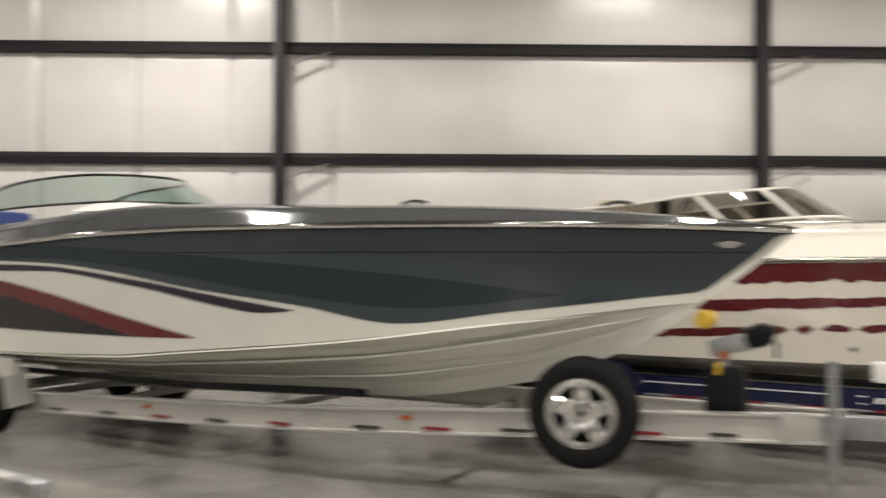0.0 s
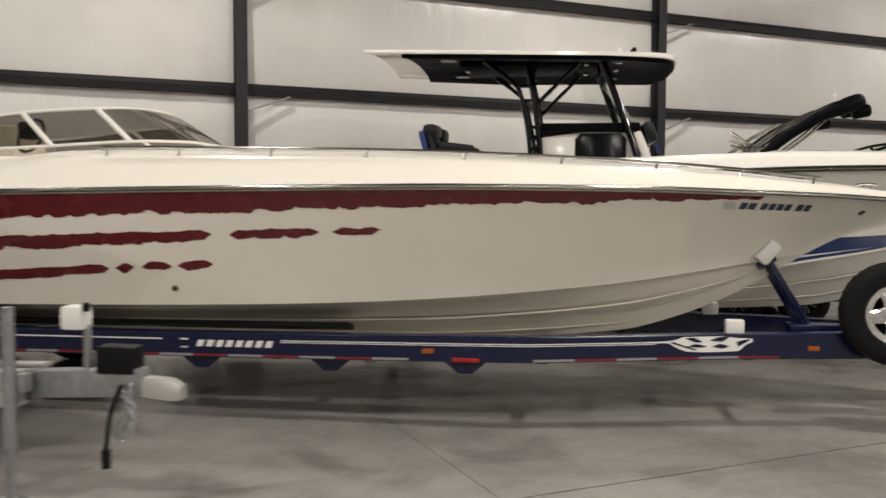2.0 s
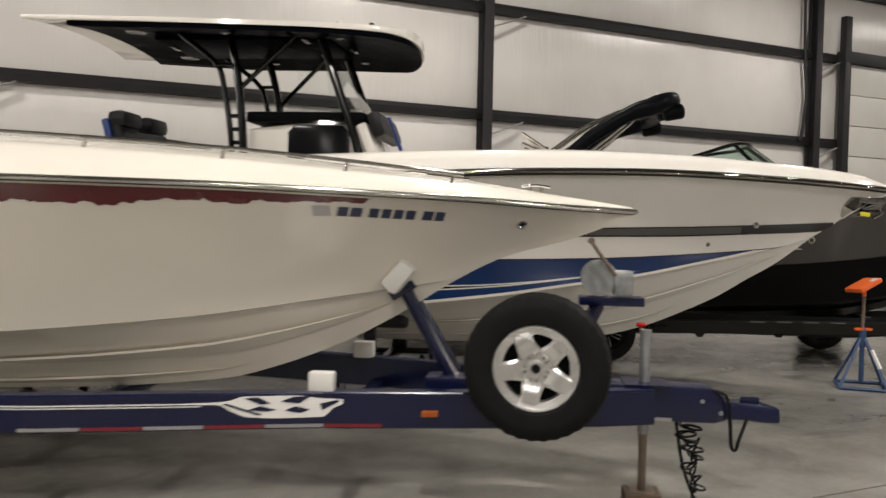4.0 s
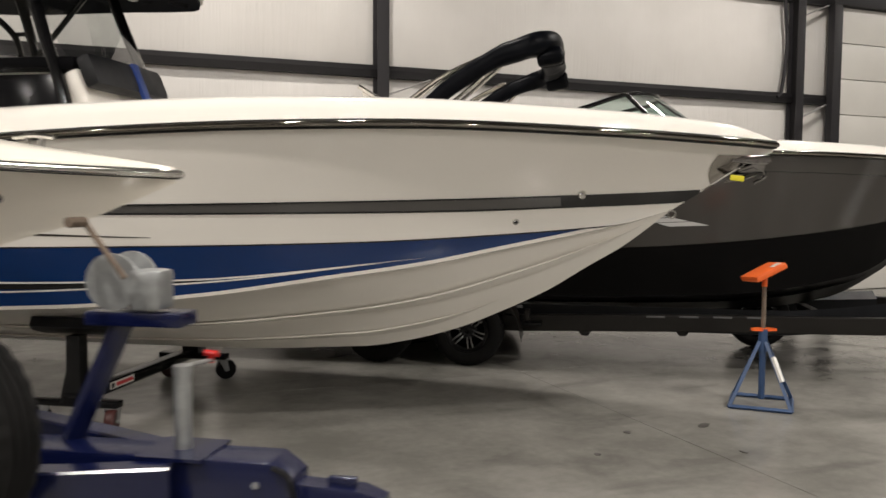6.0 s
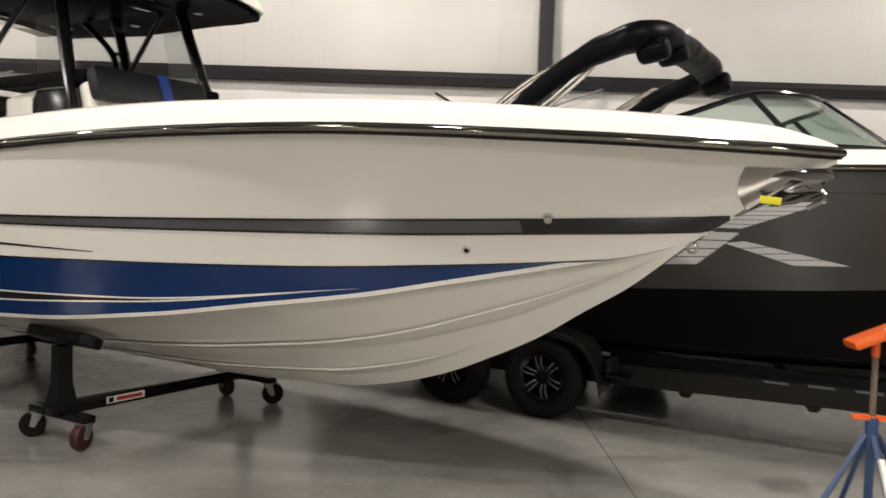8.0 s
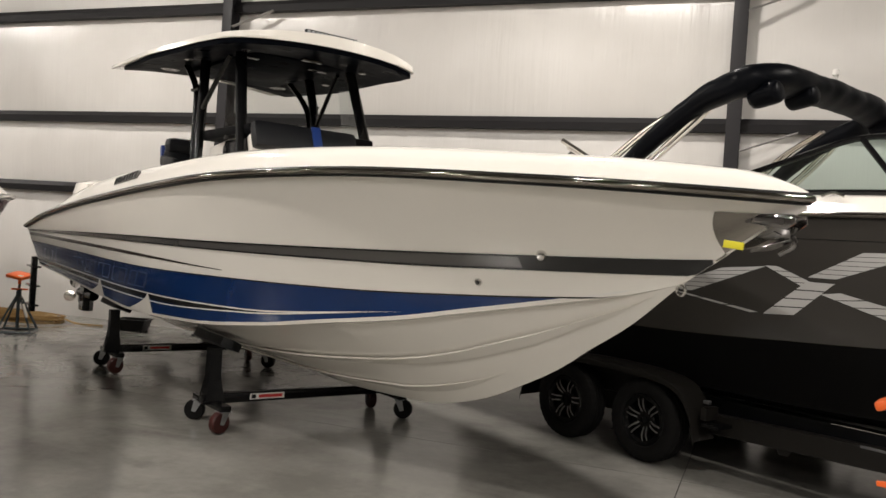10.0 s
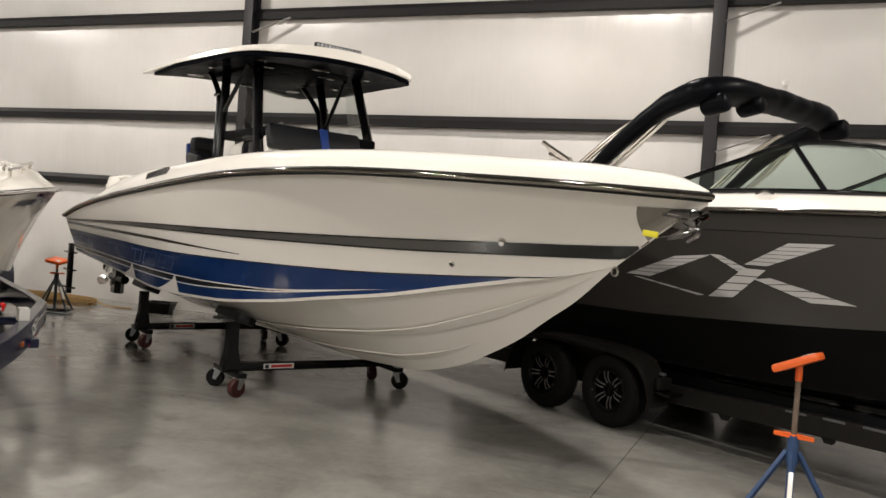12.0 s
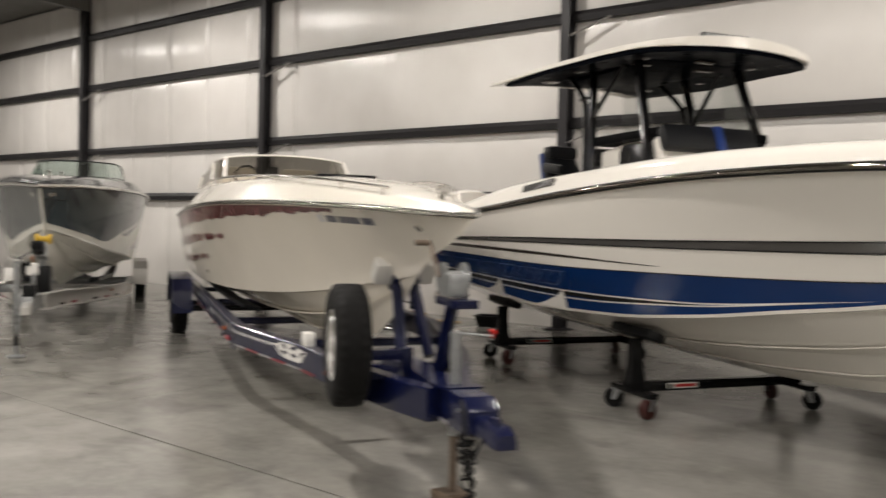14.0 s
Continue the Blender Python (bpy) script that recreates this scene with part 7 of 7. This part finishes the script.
    for k in range(4):
        tube(bm, [(sh(-0.82), -1.13 - 0.02 * k, 2.34 + 0.025 * k), (sh(-1.08 - 0.03 * (k % 2)), -1.15 - 0.05 * k, 2.43 + 0.055 * k)], 0.022, 8)
    tube(bm, [(sh(-0.82), -1.13, 2.32), (sh(-0.82), -1.2, 2.44)], 0.024, 8)
    tube(bm, [(sh(-0.84), -1.14, 2.36), (sh(-0.62), -1.09, 2.40)], 0.026, 8)
    part("board_rack", bm, "steel_bright", boat, "light grey board-rack fork")
    for y in (-0.5, 0.5):
        bm = bmesh.new()
        box(bm, (sh(0.2), y, 1.85), (0.18, 0.5, 0.6), 0.07)
        part("seat_back", bm, "seat_grey", boat)
    return hull


def dark_trailer():
    t = thing("boat_trailer", "charcoal tandem-axle boat trailer with black spoked wheels", "trailer", BOAT_X @ pose(-0.07, 0, 0))
    sh = lambda a: a - 4.75
    top = curve((sh(-2.6), 0.45), (sh(0.2), 0.475), (sh(2.2), 0.525), (sh(6), 0.57))
    lat = curve((sh(-2.6), 0.98), (sh(3.7), 0.98), (sh(4.5), 0.66), (sh(5.3), 0.12))
    xs = [sh(k) for k in (-2.6, -1, 0.5, 2, 2.8, 3.4, 3.7, 4.1, 4.5, 4.9, 5.3)]
    for p in OUT:
        rail = rail_beam([(s, p * lat(s), top(s)) for s in xs], 0.09, 0.155, "trailer_grey", t, "main_rail", "charcoal painted trailer rail")
        for k in range(5):
            s = sh(1.45 + k * 0.3)
            part("reflective_tape", box(bmesh.new(), (s, p * (lat(s) + 0.047), top(s) - 0.014), (0.17, 0.004, 0.018)), "dim_tape" if k > 0 else "trailer_grey", rail)
        for s in (sh(0), sh(-0.88)):
            add_wheel(t, (s, p * 1.12, 0.34), (0, p, 0), 0.34, 0.22, 0.2, 6, "black", split=True, spin=0.2 if s > -4.8 else 0.6, fat=0.09)
        bm = bmesh.new()
        arc = [(sh(-1.42), 0.3), (sh(-1.34), 0.56), (sh(-1.12), 0.72), (sh(-0.45), 0.76), (sh(0.22), 0.72), (sh(0.44), 0.56), (sh(0.52), 0.3)]
        path = smooth_path([(x, 0, z) for x, z in arc], 5)
        loft(bm, [[Vector((q.x, p * 0.99, q.z)), Vector((q.x, p * 1.22, q.z)), Vector((q.x, p * 1.25, q.z - 0.02)), Vector((q.x, p * 1.25, q.z - 0.06)), Vector((q.x, p * 1.235, q.z - 0.02)), Vector((q.x, p * 0.99, q.z - 0.012))] for q in path])
        part("fender", bm, "trailer_grey", t, "charcoal moulded fender", smooth=40)
        bm = bmesh.new()
        box(bm, (sh(0.62), p * 1.1, 0.42), (0.16, 0.22, 0.03), 0.006)
        part("fender_step", bm, "black", t)
        bm = bmesh.new()
        box(bm, (sh(0.56), p * 1.12, 0.5), (0.05, 0.16, 0.1), 0.01)
        part("fender_bracket", bm, "trailer_grey", t)
        for dx in (0.38, 0.48):
            part("side_marker", box(bmesh.new(), (sh(dx), p * 1.045, 0.565), (0.06, 0.03, 0.028), 0.006), "dim_tape", t, "small pale clearance marker")
        bm = bmesh.new()
        loft(bm, [[Vector((s, p * (y + a), z + lift)) for a, z in ((-0.08, 0.30), (0.08, 0.33), (0.08, 0.56), (-0.08, 0.49))] for s, y, lift in ((sh(-2.4), 0.7, 0), (sh(3.0), 0.7, 0), (sh(3.5), 0.6, 0.03), (sh(4.1), 0.4, 0.08))])
        part("bunk", bm, "black_cloth", t, "black carpeted bunk")
        # added plate, no known part: keeps the gap between the wheels dark
        bm = bmesh.new()
        plate(bm, [(sh(-1.36), 0.36), (sh(0.46), 0.36), (sh(0.4), 0.55), (sh(0.2), 0.7), (sh(-1.1), 0.7), (sh(-1.3), 0.55)], 0.012, Matrix.Translation((0, p * 0.985, 0)) @ Euler((radians(90), 0, 0)).to_matrix().to_4x4())
        part("fender_liner", bm, "trailer_grey", t)
        for s in (sh(1.1), sh(2.0)):
            bm = bmesh.new()
            plate(bm, [(-0.08, 0), (0.08, 0), (0.03, -0.07), (-0.03, -0.07)], 0.02, Matrix.Translation((s, p * lat(s) + 0.01, top(s) - 0.13)) @ Euler((radians(90), 0, 0)).to_matrix().to_4x4())
            part("gusset", bm, "trailer_grey", t)
    for s in (sh(-2.3), sh(-0.4), sh(1.6), sh(3.4)):
        part("cross_member", box(bmesh.new(), (s, 0, top(s) - 0.09), (0.08, 2 * lat(s), 0.07), 0.006), "trailer_grey", t)
    for s in (sh(0), sh(-0.88)):
        part("axle", box(bmesh.new(), (s, 0, 0.32), (0.07, 2.0, 0.07), 0.008), "black", t)
    bm = bmesh.new()
    box(bm, (sh(5.4), 0, 0.5), (1.5, 0.11, 0.13), 0.008)
    part("tongue", bm, "trailer_grey", t)
    bm = bmesh.new()
    box(bm, (sh(6.2), 0, 0.52), (0.25, 0.1, 0.1), 0.02)
    part("coupler", bm, "black", t)
    bm = bmesh.new()
    tube(bm, [(sh(5.8), 0.1, 0.02), (sh(5.8), 0.1, 0.85)], 0.032, 12)
    lathe(bm, [(0, 0.0), (0.09, 0.0), (0.09, 0.015), (0, 0.02)], 16, Matrix.Translation((sh(5.8), 0.1, 0.0)))
    part("tongue_jack", bm, "galv", t)
    bm = bmesh.new()
    tube(bm, [(sh(4.6), 0, 0.5), (sh(4.85), 0, 1.15)], 0.04, 8)
    box(bm, (sh(4.8), 0, 1.2), (0.2, 0.16, 0.1), 0.02)
    part("winch_post", bm, "black", t)
    # spare wheel standing low between the rails
    add_wheel(t, (sh(2.95), 0.5, 0.33), (0, -1, 0), 0.33, 0.2, 0.2, 5, "black", fat=0.08)


def boat_stand(m, height, name_label, tilt, turn, steel):
    """Four-legged stand: angle-iron base square, sloped legs, screw, wing nut and tilted pad."""
    st = thing("boat_stand", name_label, "stand", m, "boat stands")
    b = 0.222
    corners = [(-b, -b), (b, -b), (b, b), (-b, b)]
    for i, (x, y) in enumerate(corners):
        bm = bmesh.new()
        tube(bm, [(x, y, 0.015), (x * 0.1, y * 0.1, 0.5)], 0.018, 4)
        part("leg", bm, steel, st, "worn steel leg", smooth=0)
        x2, y2 = corners[(i + 1) % 4]
        bm = bmesh.new()
        tube(bm, [(x, y, 0.018), (x2, y2, 0.018)], 0.017, 4)
        part("base_bar", bm, steel, st, smooth=0)
    bm = bmesh.new()
    tube(bm, [(0, 0, 0.42), (0, 0, 0.6)], 0.034, 14)
    tube(bm, [(0, 0, 0.05), (0, 0, 0.44)], 0.024, 12)
    part("sleeve", bm, steel, st)
    bm = bmesh.new()
    tube(bm, [(0, 0, 0.45), (0, 0, height - 0.03)], 0.017, 12)
    part("screw", bm, "rust", st, "dull steel screw")
    bm = bmesh.new()
    tube(bm, [(0, 0, height - 0.12), (0, 0, height - 0.025)], 0.021, 12)
    part("pad_socket", bm, "orange", st, "orange socket under the pad")
    bm = bmesh.new()
    plate(bm, [(-0.115, -0.024), (-0.045, -0.015), (0, -0.034), (0.045, -0.015), (0.115, -0.024), (0.115, 0.012), (0.045, 0.016), (0, 0.034), (-0.045, 0.016), (-0.115, 0.012)], 0.022, Matrix.Translation((0, 0, 0.585)) @ Euler((0.05, 0.05, 0.75)).to_matrix().to_4x4(), 0.006)
    part("wing_nut", bm, "orange", st, "orange wing nut")
    bm = bmesh.new()
    plate(bm, [(-0.14, -0.12), (0.14, -0.12), (0.14, 0.12), (-0.14, 0.12)], 0.05, Matrix.Translation((0, 0, height - 0.03)) @ Matrix.Rotation(radians(turn), 4, "Z") @ Euler((tilt[0], tilt[1], 0)).to_matrix().to_4x4(), 0.02)
    pad = part("top_pad", bm, "orange", st, "tilted orange top pad")
    bm = bmesh.new()
    plate(bm, [(0.04, -0.02), (0.11, -0.02), (0.11, 0.03), (0.04, 0.03)], 0.003, Matrix.Translation((0, 0, height - 0.03)) @ Matrix.Rotation(radians(turn), 4, "Z") @ Euler((tilt[0], tilt[1], 0)).to_matrix().to_4x4() @ Matrix.Translation((0.0, -0.07, 0.051)))
    part("sticker", bm, "white_line", pad, "small white sticker")
    bm = bmesh.new()
    x, y = corners[1]
    box(bm, (x * 0.45 + 0.016, y * 0.45 - 0.016, 0.31), (0.028, 0.028, 0.2), 0.003, (Vector((-x * 0.9, -y * 0.9, 0.485))).to_track_quat("Z", "Y").to_matrix())
    part("sticker", bm, "white_line", st, "white sticker on a leg")
    return st


def tongue_of_neighbour():
    """The end of one more aluminium trailer, whose boat stays out of view."""
    t = thing("boat_trailer", "bare aluminium trailer tongue with a white jack", "trailer", pose(-1.76, 5.08, 0, 0, 0, HEAD))
    for p in OUT:
        rail_beam([(-3.0, p * 0.75, 0.5), (-1.2, p * 0.4, 0.55), (-0.3, p * 0.1, 0.58)], 0.08, 0.14, "aluminium", t, "main_rail", ibeam=True)
    part("tongue", box(bmesh.new(), (-0.2, 0, 0.53), (0.8, 0.1, 0.1), 0.008), "aluminium", t)
    part("coupler", box(bmesh.new(), (0.25, 0, 0.54), (0.28, 0.1, 0.09), 0.025), "galv", t)
    bm = bmesh.new()
    tube(bm, [(-0.35, -0.14, 0.03), (-0.35, -0.14, 1.05)], 0.035, 14)
    lathe(bm, [(0, 0.0), (0.1, 0.0), (0.1, 0.02), (0, 0.04)], 16, Matrix.Translation((-0.35, -0.14, 0)))
    part("tongue_jack", bm, "white_plastic", t)
    part("cross_member", box(bmesh.new(), (-1.6, 0, 0.45), (0.08, 0.9, 0.06), 0.005), "aluminium", t)
    bm = bmesh.new()
    for p in OUT:
        tube(bm, [(-3.0, p * 0.75, 0.0), (-3.0, p * 0.75, 0.4)], 0.04, 8)
    part("prop_leg", bm, "galv", t)


def floor_clutter():
    """A flattened coil of hose by the wall, with its loose end, and a low black tray."""
    hose = thing("hose_coil", "loose coil of tan rubber hose on the concrete floor", "hose", pose(2.45, 12.3, 0, 0, 0, 6))
    rng = random.Random(5)
    bm = bmesh.new()
    pts = []
    for i in range(9 * 24):
        k = i // 24
        q = i * 2 * math.pi / 24
        a, b = 0.95 - 0.03 * (k % 4) + 0.02 * rng.uniform(-1, 1), 0.36 - 0.022 * (k % 5)
        pts.append((a * math.cos(q) + 0.06 * math.sin(k * 1.9), b * math.sin(q) + 0.04 * math.cos(k * 2.3), 0.014 + 0.022 * (k // 2) + 0.003 * math.sin(q * 3 + k)))
    tube(bm, pts, 0.013, 6)
    part("coil", bm, "hose", hose, smooth=60)
    bm = bmesh.new()
    tube(bm, smooth_path([(0.9, 0.1, 0.08), (1.1, 0.15, 0.013), (1.35, 0.1, 0.013), (1.6, 0.16, 0.013)], 8), 0.013, 6)
    part("hose_tail", bm, "hose", hose, smooth=60)
    # plain black box of unknown use
    tray = thing("drain_pan", "low black plastic box on the floor by the wall", "pan", pose(4.62, 12.62, 0, 0, 0, 20))
    bm = bmesh.new()
    rings = [[Vector((x * w, y * w * 0.8, z)) for x, y in ((-1, -1), (1, -1), (1, 1), (-1, 1))] for w, z in ((0.16, 0.0), (0.21, 0.17), (0.23, 0.17), (0.23, 0.18), (0.2, 0.18), (0.15, 0.02))]
    loft(bm, rings)
    part("pan_body", bm, "black_plastic", tray, smooth=0)


HULL_C = cream_boat()
blue_trailer()
jack_block()
HULL_A = slate_boat()
aluminium_trailer()
HULL_X = charcoal_boat()
dark_trailer()
boat_stand(pose(14.1, 7.225, 0, 0, 0, -45), 1.05, "blue steel boat stand with a tilted orange pad", (-0.06, -0.42), 36, "stand_blue")
boat_stand(pose(3.78, 11.26, 0, 0, 0, 35), 0.79, "dark steel boat stand with an orange pad near the wall", (0.2, 0.12), -30, "slate")
tongue_of_neighbour()
floor_clutter()
